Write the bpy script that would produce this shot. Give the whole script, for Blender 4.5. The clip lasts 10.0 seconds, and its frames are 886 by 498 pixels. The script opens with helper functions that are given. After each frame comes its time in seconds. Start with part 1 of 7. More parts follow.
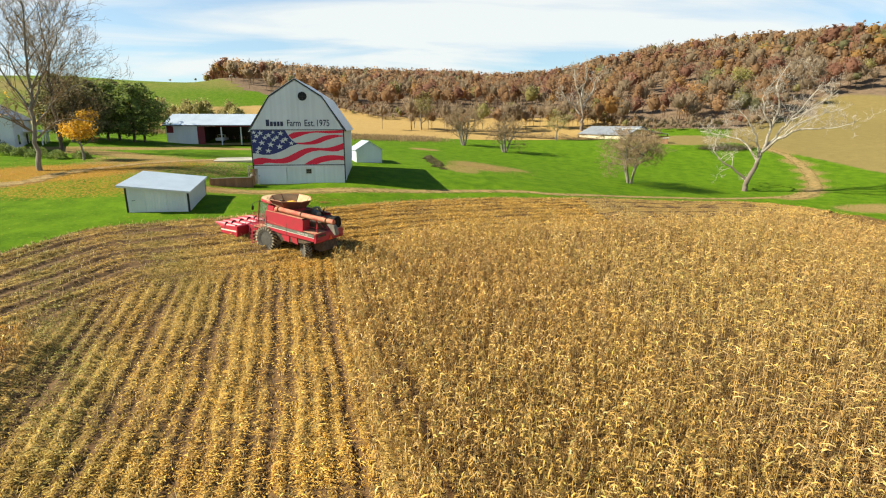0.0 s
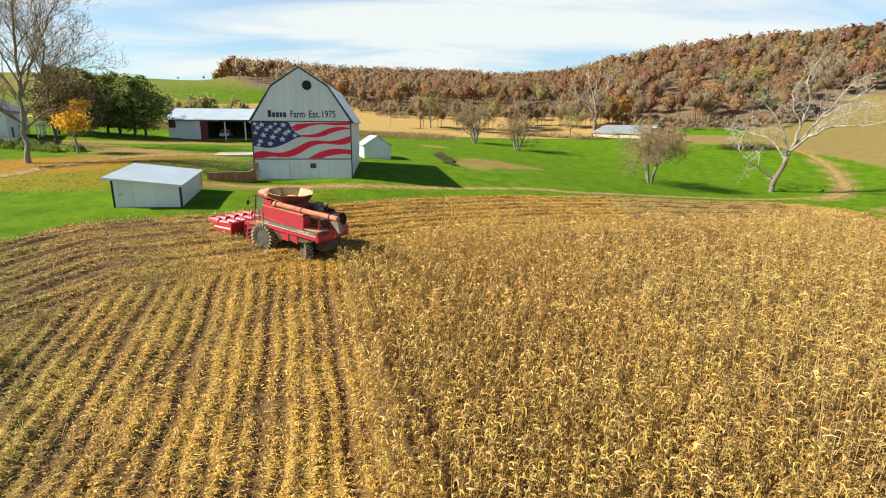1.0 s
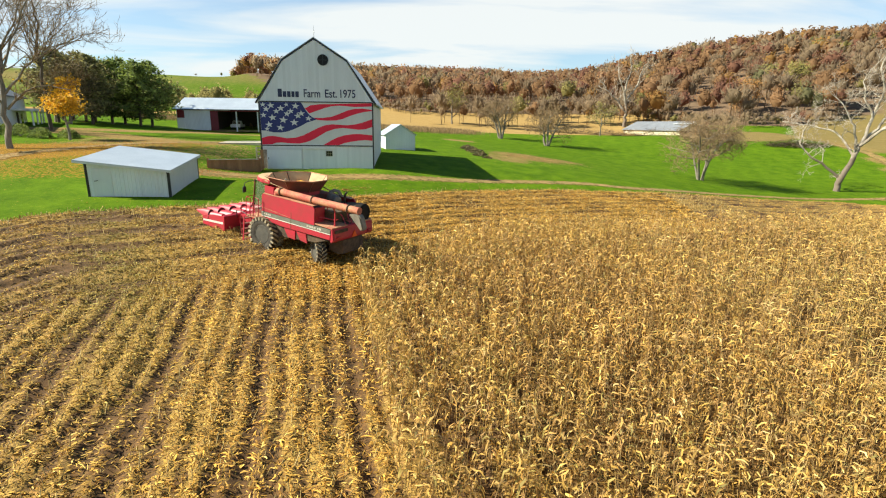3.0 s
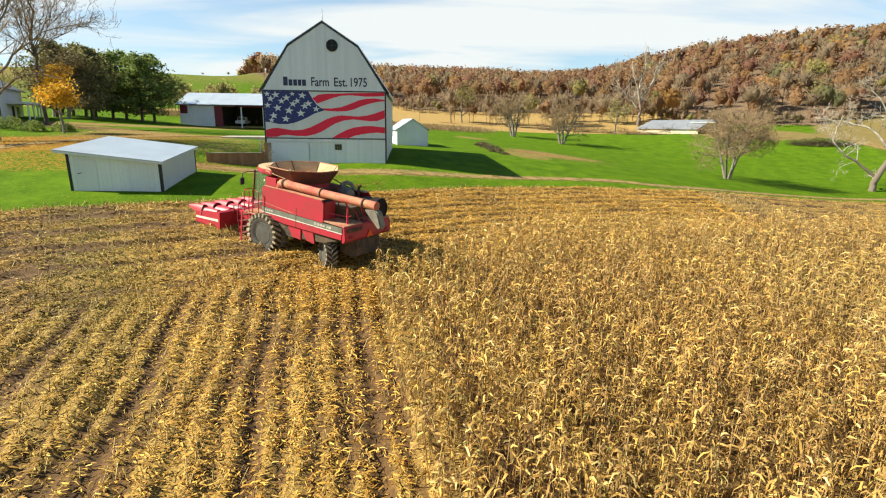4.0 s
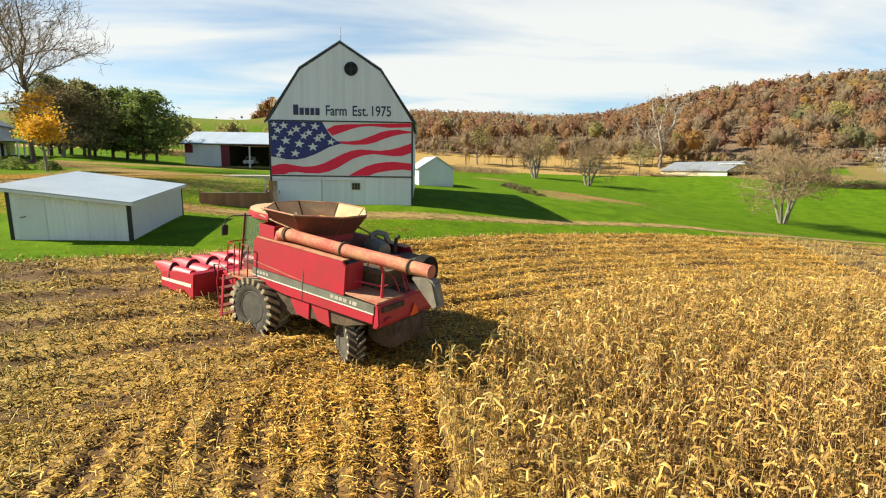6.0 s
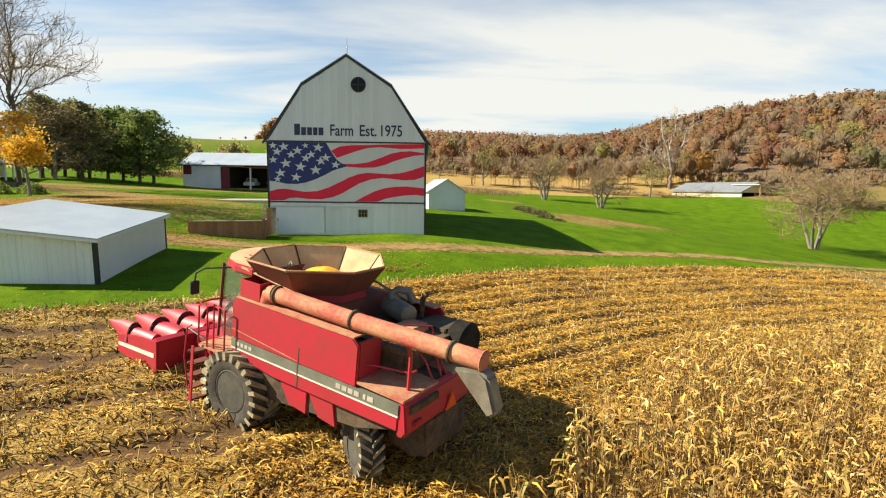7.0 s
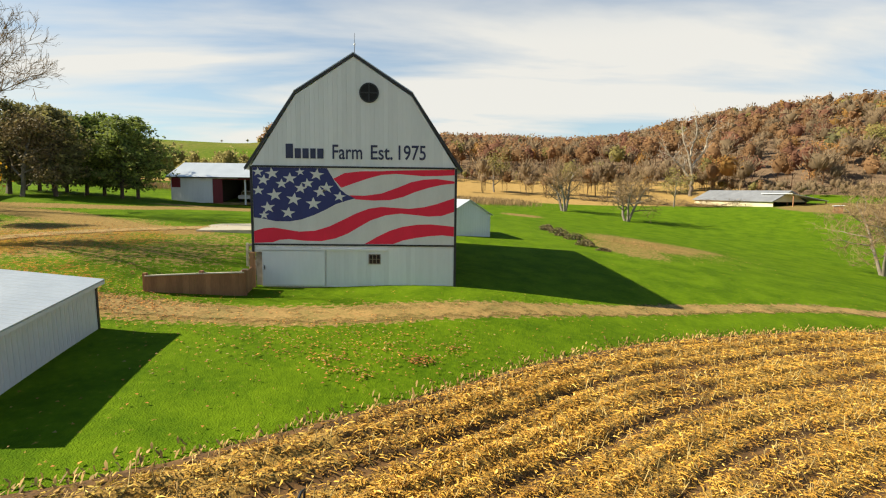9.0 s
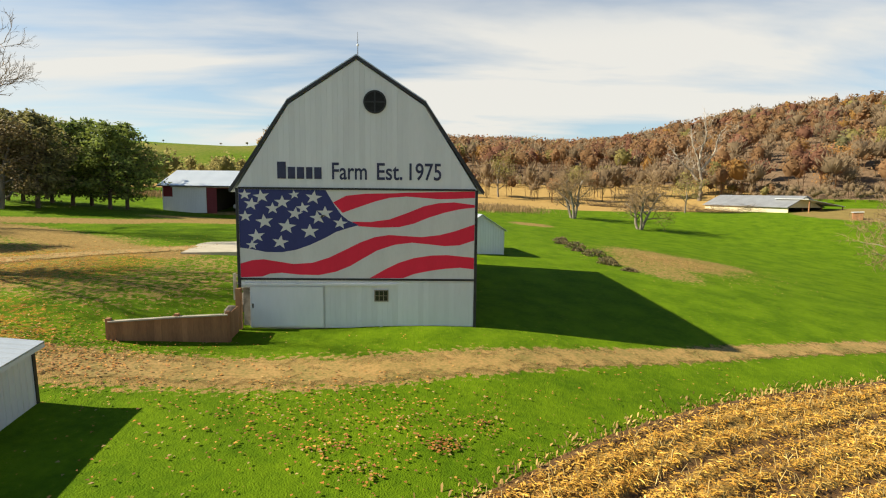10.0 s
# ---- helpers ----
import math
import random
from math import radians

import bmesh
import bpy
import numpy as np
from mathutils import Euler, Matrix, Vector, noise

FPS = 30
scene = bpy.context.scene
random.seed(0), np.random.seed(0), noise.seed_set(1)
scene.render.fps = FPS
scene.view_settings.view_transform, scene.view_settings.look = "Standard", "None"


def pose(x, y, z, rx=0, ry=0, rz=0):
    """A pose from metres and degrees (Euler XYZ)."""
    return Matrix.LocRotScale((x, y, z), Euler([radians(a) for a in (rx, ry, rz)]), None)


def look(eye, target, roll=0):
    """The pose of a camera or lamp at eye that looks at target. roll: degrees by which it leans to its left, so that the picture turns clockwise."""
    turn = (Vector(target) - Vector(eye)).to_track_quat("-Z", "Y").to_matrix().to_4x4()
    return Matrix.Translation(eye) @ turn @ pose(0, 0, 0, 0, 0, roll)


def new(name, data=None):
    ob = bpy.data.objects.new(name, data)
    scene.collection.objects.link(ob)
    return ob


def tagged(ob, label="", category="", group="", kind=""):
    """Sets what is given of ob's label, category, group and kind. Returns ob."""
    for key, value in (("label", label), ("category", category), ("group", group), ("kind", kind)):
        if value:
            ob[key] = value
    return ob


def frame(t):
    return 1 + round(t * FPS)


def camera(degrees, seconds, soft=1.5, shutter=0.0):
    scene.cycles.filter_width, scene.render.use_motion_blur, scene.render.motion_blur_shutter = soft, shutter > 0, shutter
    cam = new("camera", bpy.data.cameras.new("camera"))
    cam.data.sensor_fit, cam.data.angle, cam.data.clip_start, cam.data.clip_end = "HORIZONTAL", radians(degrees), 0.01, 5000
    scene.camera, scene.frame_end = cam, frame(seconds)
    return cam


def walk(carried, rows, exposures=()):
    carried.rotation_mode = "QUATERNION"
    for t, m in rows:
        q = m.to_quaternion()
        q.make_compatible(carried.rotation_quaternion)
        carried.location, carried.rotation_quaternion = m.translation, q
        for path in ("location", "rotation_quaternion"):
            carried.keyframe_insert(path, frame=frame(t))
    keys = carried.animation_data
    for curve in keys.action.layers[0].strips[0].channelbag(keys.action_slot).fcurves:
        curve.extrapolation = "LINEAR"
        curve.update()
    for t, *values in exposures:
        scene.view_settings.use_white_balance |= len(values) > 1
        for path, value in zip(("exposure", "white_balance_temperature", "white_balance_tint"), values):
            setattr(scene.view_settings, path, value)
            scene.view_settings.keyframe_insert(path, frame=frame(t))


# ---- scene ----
cam = camera(80.3, 10.0, soft=1.15)
PATH = [
    (0, (9.658, -62.83, 6.815), (9.875, -60.897, 6.35), 0.0),
    (0.5, (9.531, -60.799, 6.402), (9.737, -58.864, 5.939), 0.1),
    (1, (9.451, -58.775, 5.879), (9.642, -56.839, 5.417), 0.3),
    (1.5, (9.193, -56.812, 5.422), (9.369, -54.874, 4.962), 0.4),
    (2, (8.911, -54.877, 4.953), (9.072, -52.937, 4.494), 0.4),
    (2.5, (8.673, -52.907, 4.552), (8.82, -50.966, 4.092), 0.5),
    (4, (7.619, -47.243, 3.305), (7.73, -45.299, 2.85), 0.7),
    (4.5, (7.148, -45.286, 2.963), (7.25, -43.34, 2.511), 0.7),
    (5, (6.738, -43.402, 2.74), (6.83, -41.445, 2.337), 0.7),
    (5.5, (6.358, -41.447, 2.663), (6.443, -39.48, 2.315), 0.7),
    (7, (5.197, -35.389, 3.075), (5.266, -33.403, 2.85), 0.7),
    (7.5, (4.881, -33.329, 3.434), (4.945, -31.342, 3.218), 0.6),
    (8, (4.57, -31.325, 3.934), (4.63, -29.338, 3.717), 0.7),
    (8.5, (4.178, -29.209, 4.471), (4.237, -27.222, 4.25), 0.7),
    (9, (3.799, -27.026, 5.002), (3.855, -25.039, 4.78), 0.7),
    (9.5, (3.429, -24.919, 5.521), (3.484, -22.932, 5.3), 0.7),
    (10, (3.113, -22.977, 6.031), (3.167, -20.99, 5.814), 0.6),
]
walk(cam, [(t, look(eye, target, roll)) for t, eye, target, roll in PATH], [(0.0, 1.3, 6250, 7), (5.0, 1.32, 6300, 7), (7.5, 1.26, 6750, 9), (10.0, 1.14, 6850, 10)])

# ---- world, sun, exposure ----
SUN_FROM = Vector((-17.6, -0.15, 13.3)).normalized()
world = bpy.data.worlds.new("sky")
scene.world = world
world.use_nodes = True
wn, wl = world.node_tree.nodes, world.node_tree.links
wn.clear()
sky = wn.new("ShaderNodeTexSky")
sky.sky_type, sky.sun_disc = "NISHITA", False
sky.sun_elevation = math.asin(SUN_FROM.z)
sky.sun_rotation = math.atan2(SUN_FROM.x, SUN_FROM.y) % (2 * math.pi)
sky.altitude, sky.air_density, sky.dust_density, sky.ozone_density = 250, 1.0, 0.5, 1.5
# thin streaks of high cloud, stretched on a flat layer over the place
wco = wn.new("ShaderNodeTexCoord")
sep = wn.new("ShaderNodeSeparateXYZ")
wl.new(wco.outputs["Generated"], sep.inputs[0])
up = wn.new("ShaderNodeMath"); up.operation = "ADD"; up.inputs[1].default_value = 0.12
wl.new(sep.outputs["Z"], up.inputs[0])
flat = wn.new("ShaderNodeVectorMath"); flat.operation = "DIVIDE"
comb = wn.new("ShaderNodeCombineXYZ")
for k in range(3):
    wl.new(up.outputs[0], comb.inputs[k])
wl.new(wco.outputs["Generated"], flat.inputs[0]); wl.new(comb.outputs[0], flat.inputs[1])
wmap = wn.new("ShaderNodeMapping")
wmap.inputs["Scale"].default_value = (0.32, 0.75, 0.0)
wmap.inputs["Rotation"].default_value = (0, 0, radians(-14))
wmap.inputs["Location"].default_value = (0.35, 0.1, 0)
wl.new(flat.outputs[0], wmap.inputs[0])
cn = wn.new("ShaderNodeTexNoise")
cn.inputs["Scale"].default_value, cn.inputs["Detail"].default_value, cn.inputs["Roughness"].default_value = 1.25, 6.0, 0.52
cn.inputs["Distortion"].default_value = 0.5
wl.new(wmap.outputs[0], cn.inputs["Vector"])
cr = wn.new("ShaderNodeValToRGB")
cr.color_ramp.elements[0].position, cr.color_ramp.elements[1].position = 0.40, 0.56
cr.color_ramp.elements[0].color, cr.color_ramp.elements[1].color = (0.30, 0.30, 0.30, 1), (0.95, 0.95, 0.95, 1)
wl.new(cn.outputs["Fac"], cr.inputs[0])
wm = wn.new("ShaderNodeMix"); wm.data_type = "RGBA"
wm.inputs["B"].default_value = (7.4, 7.42, 7.15, 1)
# the veil thins towards the zenith
thin_up = wn.new("ShaderNodeMapRange"); thin_up.interpolation_type = "SMOOTHSTEP"
thin_up.inputs["From Min"].default_value, thin_up.inputs["From Max"].default_value, thin_up.inputs["To Min"].default_value, thin_up.inputs["To Max"].default_value = 0.25, 0.44, 1.0, 0.0
wl.new(sep.outputs["Z"], thin_up.inputs["Value"])
veil = wn.new("ShaderNodeMath"); veil.operation = "MULTIPLY"
wl.new(cr.outputs["Color"], veil.inputs[0]); wl.new(thin_up.outputs[0], veil.inputs[1])
wl.new(veil.outputs[0], wm.inputs["Factor"])
blue = wn.new("ShaderNodeMix"); blue.data_type, blue.blend_type = "RGBA", "MULTIPLY"
blue.inputs["Factor"].default_value, blue.inputs["B"].default_value = 1.0, (0.86, 1.12, 1.22, 1)
wl.new(sky.outputs[0], blue.inputs["A"]); wl.new(blue.outputs["Result"], wm.inputs["A"])
bg = wn.new("ShaderNodeBackground"); bg.inputs["Strength"].default_value = 0.052
wl.new(wm.outputs["Result"], bg.inputs["Color"])
wo = wn.new("ShaderNodeOutputWorld"); wl.new(bg.outputs[0], wo.inputs["Surface"])

sun = bpy.data.lights.new("sun", "SUN")
sun.energy, sun.angle, sun.color = 5.0, radians(0.6), (1.0, 0.925, 0.74)
sun_ob = new("sun", sun)
sun_ob.matrix_world = look(SUN_FROM * 200, (0, 0, 0))

# ---- materials ----
def mat(name, colour, rough=0.8, metal=0.0, dark=None, scale=3.0, fine=40.0, bump=0.15, depth=0.02, island=0.0, each=0.0, streak=None, spec=0.4, tint=False, thin=0.0, coarse_amt=0.7):
    """A surface of two colours mixed at two scales, with relief. island, each: how far pieces differ in brightness."""
    m = bpy.data.materials.new(name)
    m.use_nodes = True
    n, l = m.node_tree.nodes, m.node_tree.links
    b = n["Principled BSDF"]
    co = n.new("ShaderNodeTexCoord")
    src = co.outputs["Object"]
    if streak:
        mp = n.new("ShaderNodeMapping"); mp.inputs["Scale"].default_value = streak
        l.new(src, mp.inputs[0]); src = mp.outputs[0]
    a = n.new("ShaderNodeTexNoise"); a.inputs["Scale"].default_value = scale; a.inputs["Detail"].default_value = 5; a.inputs["Roughness"].default_value = 0.62
    f = n.new("ShaderNodeTexNoise"); f.inputs["Scale"].default_value = fine; f.inputs["Detail"].default_value = 3
    l.new(src, a.inputs["Vector"]); l.new(src, f.inputs["Vector"])
    add = n.new("ShaderNodeMath"); add.operation = "MULTIPLY_ADD"; add.inputs[1].default_value = coarse_amt
    l.new(a.outputs["Fac"], add.inputs[0])
    sm = n.new("ShaderNodeMath"); sm.operation = "MULTIPLY"; sm.inputs[1].default_value = 1 - coarse_amt
    l.new(f.outputs["Fac"], sm.inputs[0]); l.new(sm.outputs[0], add.inputs[2])
    ramp = n.new("ShaderNodeValToRGB")
    ramp.color_ramp.elements[0].position, ramp.color_ramp.elements[1].position = 0.36, 0.64
    d = dark or tuple(c * 0.68 for c in colour)
    ramp.color_ramp.elements[0].color, ramp.color_ramp.elements[1].color = (*d, 1), (*colour, 1)
    l.new(add.outputs[0], ramp.inputs[0])
    out = ramp.outputs["Color"]
    if tint:
        at = n.new("ShaderNodeAttribute"); at.attribute_name = "tint"
        mx = n.new("ShaderNodeMix"); mx.data_type = "RGBA"; mx.blend_type = "MULTIPLY"; mx.inputs["Factor"].default_value = 1
        l.new(out, mx.inputs["A"]); l.new(at.outputs["Color"], mx.inputs["B"]); out = mx.outputs["Result"]
    for amount, kind, sock in ((island, "ShaderNodeNewGeometry", "Random Per Island"), (each, "ShaderNodeObjectInfo", "Random")):
        if amount:
            g = n.new(kind)
            mr = n.new("ShaderNodeMapRange"); mr.inputs["To Min"].default_value, mr.inputs["To Max"].default_value = 1 - amount, 1 + amount
            l.new(g.outputs[sock], mr.inputs["Value"])
            hs = n.new("ShaderNodeHueSaturation"); l.new(mr.outputs[0], hs.inputs["Value"]); l.new(out, hs.inputs["Color"]); out = hs.outputs["Color"]
    l.new(out, b.inputs["Base Color"])
    b.inputs["Roughness"].default_value, b.inputs["Metallic"].default_value = rough, metal
    b.inputs["Specular IOR Level"].default_value = spec
    if thin:
        tr = n.new("ShaderNodeBsdfTranslucent"); l.new(out, tr.inputs["Color"])
        ms = n.new("ShaderNodeMixShader"); ms.inputs[0].default_value = thin
        l.new(b.outputs[0], ms.inputs[1]); l.new(tr.outputs[0], ms.inputs[2])
        l.new(ms.outputs[0], n["Material Output"].inputs["Surface"])
    if bump:
        bp = n.new("ShaderNodeBump"); bp.inputs["Strength"].default_value, bp.inputs["Distance"].default_value = bump, depth
        l.new(add.outputs[0], bp.inputs["Height"]); l.new(bp.outputs[0], b.inputs["Normal"])
    return m


def sheet_metal(name, colour, dark, pitch=0.23, axis=0, rough=0.45, metal=0.0, turn=0.0, stain=0.6):
    """Ribbed sheet: ribs every pitch metres along one axis, with rain streaks and stains."""
    m = mat(name, colour, rough, metal, dark, scale=stain, fine=14, bump=0, streak=(1, 1, 0.25))
    n, l = m.node_tree.nodes, m.node_tree.links
    co = n.new("ShaderNodeTexCoord"); mp = n.new("ShaderNodeMapping"); mp.inputs["Rotation"].default_value = (0, 0, turn)
    l.new(co.outputs["Object"], mp.inputs[0])
    w = n.new("ShaderNodeTexWave"); w.wave_type = "BANDS"; w.bands_direction = "XYZ"[axis]; w.wave_profile = "SIN"
    w.inputs["Scale"].default_value = math.pi * 2 / (20 * pitch)
    l.new(mp.outputs[0], w.inputs["Vector"])
    pw = n.new("ShaderNodeMath"); pw.operation = "POWER"; pw.inputs[1].default_value = 6
    l.new(w.outputs["Fac"], pw.inputs[0])
    bp = n.new("ShaderNodeBump"); bp.inputs["Strength"].default_value, bp.inputs["Distance"].default_value = 0.8, 0.02
    l.new(pw.outputs[0], bp.inputs["Height"]); l.new(bp.outputs[0], n["Principled BSDF"].inputs["Normal"])
    return m


def sycamore_bark():
    """White upper bark that flakes off over grey-brown plates, which cover the foot of the trunk."""
    m = mat("bark_white", (0.44, 0.395, 0.32), 0.9, dark=(0.20, 0.16, 0.12), scale=1.1, fine=8, bump=0.4, depth=0.03)
    n, l = m.node_tree.nodes, m.node_tree.links
    b = n["Principled BSDF"]
    was = b.inputs["Base Color"].links[0].from_socket
    co = n.new("ShaderNodeTexCoord"); sep_ = n.new("ShaderNodeSeparateXYZ"); l.new(co.outputs["Object"], sep_.inputs[0])
    t = n.new("ShaderNodeTexNoise"); t.inputs["Scale"].default_value, t.inputs["Detail"].default_value = 0.9, 6; l.new(co.outputs["Object"], t.inputs["Vector"])
    a = n.new("ShaderNodeMath"); a.operation = "MULTIPLY_ADD"; a.inputs[1].default_value = 14.0; l.new(t.outputs["Fac"], a.inputs[0]); l.new(sep_.outputs["Z"], a.inputs[2])
    r = n.new("ShaderNodeMapRange"); r.inputs["From Min"].default_value, r.inputs["From Max"].default_value = 11.0, 17.0; l.new(a.outputs[0], r.inputs["Value"])
    x = n.new("ShaderNodeMix"); x.data_type = "RGBA"; l.new(r.outputs[0], x.inputs["Factor"]); x.inputs["A"].default_value = (0.15, 0.115, 0.085, 1); l.new(was, x.inputs["B"])
    l.new(x.outputs["Result"], b.inputs["Base Color"])
    return m


def chaffy_soil():
    """Dark tilled soil, which also stands in for furrow shadow; fine broken straw lies over it where the chaff weight
    is high.
    """
    m = mat("soil", (0.145, 0.071, 0.018), 0.95, dark=(0.042, 0.021, 0.006), scale=2.5, fine=16, bump=0.6, depth=0.04, coarse_amt=0.5)
    n, l = m.node_tree.nodes, m.node_tree.links
    b = n["Principled BSDF"]
    was = b.inputs["Base Color"].links[0].from_socket
    co = n.new("ShaderNodeTexCoord")
    t = n.new("ShaderNodeTexNoise"); t.inputs["Scale"].default_value, t.inputs["Detail"].default_value, t.inputs["Roughness"].default_value = 7.0, 4, 0.7
    l.new(co.outputs["Object"], t.inputs["Vector"])
    at = n.new("ShaderNodeAttribute"); at.attribute_name = "tint"
    a = n.new("ShaderNodeMath"); a.operation = "MULTIPLY_ADD"; a.inputs[1].default_value = 1.3; l.new(at.outputs["Fac"], a.inputs[0]); l.new(t.outputs["Fac"], a.inputs[2])
    r = n.new("ShaderNodeMapRange"); r.interpolation_type = "SMOOTHSTEP"; r.inputs["From Min"].default_value, r.inputs["From Max"].default_value = 0.85, 1.25
    l.new(a.outputs[0], r.inputs["Value"])
    fibre = n.new("ShaderNodeTexNoise"); fibre.inputs["Scale"].default_value, fibre.inputs["Detail"].default_value = 26.0, 3
    l.new(co.outputs["Object"], fibre.inputs["Vector"])
    ramp = n.new("ShaderNodeValToRGB"); ramp.color_ramp.elements[0].position, ramp.color_ramp.elements[1].position = 0.38, 0.62
    ramp.color_ramp.elements[0].color, ramp.color_ramp.elements[1].color = (0.11, 0.064, 0.015, 1), (0.41, 0.25, 0.050, 1)
    l.new(fibre.outputs["Fac"], ramp.inputs[0])
    x = n.new("ShaderNodeMix"); x.data_type = "RGBA"; l.new(r.outputs[0], x.inputs["Factor"]); l.new(was, x.inputs["A"]); l.new(ramp.outputs["Color"], x.inputs["B"])
    l.new(x.outputs["Result"], b.inputs["Base Color"])
    return m


M = {
    "white_siding": mat("white_siding", (0.66, 0.675, 0.68), 0.6, dark=(0.60, 0.615, 0.62), scale=0.8, fine=9, bump=0.1, each=0.05, streak=(1, 1, 0.2)),
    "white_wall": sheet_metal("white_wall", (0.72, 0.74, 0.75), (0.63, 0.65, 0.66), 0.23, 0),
    # the same white sheet for side walls: ribs along y, tone set darker than the fronts
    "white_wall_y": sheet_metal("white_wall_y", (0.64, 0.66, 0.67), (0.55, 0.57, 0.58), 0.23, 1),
    "roof_metal": sheet_metal("roof_metal", (0.50, 0.54, 0.58), (0.40, 0.44, 0.48), 0.3, 0, 0.35, 0.25),
    "roof_metal_y": sheet_metal("roof_metal_y", (0.46, 0.50, 0.54), (0.37, 0.41, 0.45), 0.3, 1, 0.35, 0.25),
    "roof_grey": sheet_metal("roof_grey", (0.24, 0.25, 0.265), (0.17, 0.175, 0.185), 0.3, 0, 0.5, 0.2),
    "black_trim": mat("black_trim", (0.025, 0.027, 0.03), 0.55, dark=(0.014, 0.015, 0.017)),
    "flag_red": mat("flag_red", (0.74, 0.012, 0.05), 0.6, dark=(0.66, 0.01, 0.042), scale=1.2, fine=22, streak=(1, 1, 0.2)),
    "flag_white": mat("flag_white", (0.62, 0.62, 0.60), 0.6, dark=(0.54, 0.54, 0.52), scale=1.2, fine=22, streak=(1, 1, 0.2)),
    "flag_blue": mat("flag_blue", (0.026, 0.034, 0.15), 0.6, dark=(0.02, 0.026, 0.12), scale=1.2, fine=22, streak=(1, 1, 0.2)),
    "lettering": mat("lettering", (0.03, 0.035, 0.09), 0.5),
    "red_door": mat("red_door", (0.20, 0.02, 0.03), 0.5, scale=1.0, streak=(1, 1, 0.2)),
    "dark_inside": mat("dark_inside", (0.06, 0.05, 0.04), 0.9),
    "glass_dusty": mat("glass_dusty", (0.022, 0.022, 0.022), 0.5, dark=(0.008, 0.008, 0.008), scale=2.5, spec=0.15),
    "glass_dark": mat("glass_dark", (0.02, 0.022, 0.025), 0.08, dark=(0.015, 0.016, 0.018), bump=0, spec=0.6),
    "concrete": mat("concrete", (0.38, 0.34, 0.26), 0.85, dark=(0.28, 0.25, 0.19), scale=1.5),
    "stone": mat("stone", (0.30, 0.26, 0.21), 0.9, dark=(0.16, 0.13, 0.10), scale=3.0, bump=0.5, depth=0.05, each=0.2),
    "fence_wood": mat("fence_wood", (0.33, 0.165, 0.075), 0.85, dark=(0.20, 0.095, 0.045), scale=2, fine=30, streak=(1, 1, 0.15), each=0.15),
    "cream_wall": mat("cream_wall", (0.60, 0.53, 0.36), 0.75, dark=(0.50, 0.44, 0.29), scale=0.7),
    "gravel": mat("gravel", (0.28, 0.185, 0.085), 0.95, dark=(0.075, 0.085, 0.018), scale=0.8, fine=9, bump=0.5, depth=0.05, coarse_amt=0.55),
    "soil": chaffy_soil(),
    "bark": mat("bark", (0.24, 0.205, 0.16), 0.9, dark=(0.13, 0.11, 0.085), scale=4, fine=25, bump=0.6, depth=0.03, streak=(1, 1, 0.3)),
    "bark_dark": mat("bark_dark", (0.12, 0.085, 0.06), 0.9, dark=(0.055, 0.04, 0.03), scale=4, fine=25, bump=0.6, depth=0.03, streak=(1, 1, 0.3)),
    "bark_white": sycamore_bark(),
    "twig": mat("twig", (0.36, 0.265, 0.155), 0.95, dark=(0.22, 0.16, 0.09), island=0.3, spec=0.1),
    "twig_brown": mat("twig_brown", (0.27, 0.185, 0.10), 0.95, dark=(0.17, 0.115, 0.065), island=0.3, spec=0.1),
    "twig_white": mat("twig_white", (0.42, 0.36, 0.29), 0.9, dark=(0.24, 0.20, 0.16), island=0.3),
    "needles": mat("needles", (0.25, 0.29, 0.055), 0.85, dark=(0.08, 0.12, 0.03), scale=0.7, island=0.45, thin=0.35),
    "needles_brown": mat("needles_brown", (0.25, 0.22, 0.075), 0.85, dark=(0.10, 0.10, 0.04), scale=0.7, island=0.4, thin=0.35),
    "leaf_yellow": mat("leaf_yellow", (0.74, 0.42, 0.025), 0.75, dark=(0.50, 0.27, 0.02), scale=1.2, island=0.35, thin=0.35),
    "leaf_rust": mat("leaf_rust", (0.40, 0.20, 0.05), 0.75, dark=(0.24, 0.12, 0.035), scale=0.5, island=0.35, thin=0.25),
    "leaf_brown": mat("leaf_brown", (0.20, 0.145, 0.06), 0.8, dark=(0.11, 0.085, 0.036), scale=0.5, island=0.35, thin=0.25),
    "leaf_bramble": mat("leaf_bramble", (0.17, 0.12, 0.045), 0.85, dark=(0.07, 0.07, 0.024), scale=1.5, island=0.4, thin=0.2),
    "leaf_olive": mat("leaf_olive", (0.30, 0.26, 0.06), 0.75, dark=(0.18, 0.16, 0.045), scale=0.5, island=0.35, thin=0.25),
    "leaf_any": mat("leaf_any", (1.0, 1.0, 1.0), 1.0, dark=(0.72, 0.72, 0.72), scale=0.12, bump=0, island=0.08, thin=0.6, tint=True, spec=0.0),
    "corn": mat("corn", (1.0, 1.0, 1.0), 0.75, dark=(0.66, 0.63, 0.58), scale=0.35, fine=9, bump=0, island=0.35, thin=0.25, tint=True),
    "husk": mat("husk", (1.0, 1.0, 1.0), 0.75, dark=(0.68, 0.64, 0.58), scale=0.5, fine=9, bump=0, island=0.35, thin=0.15, tint=True),
}

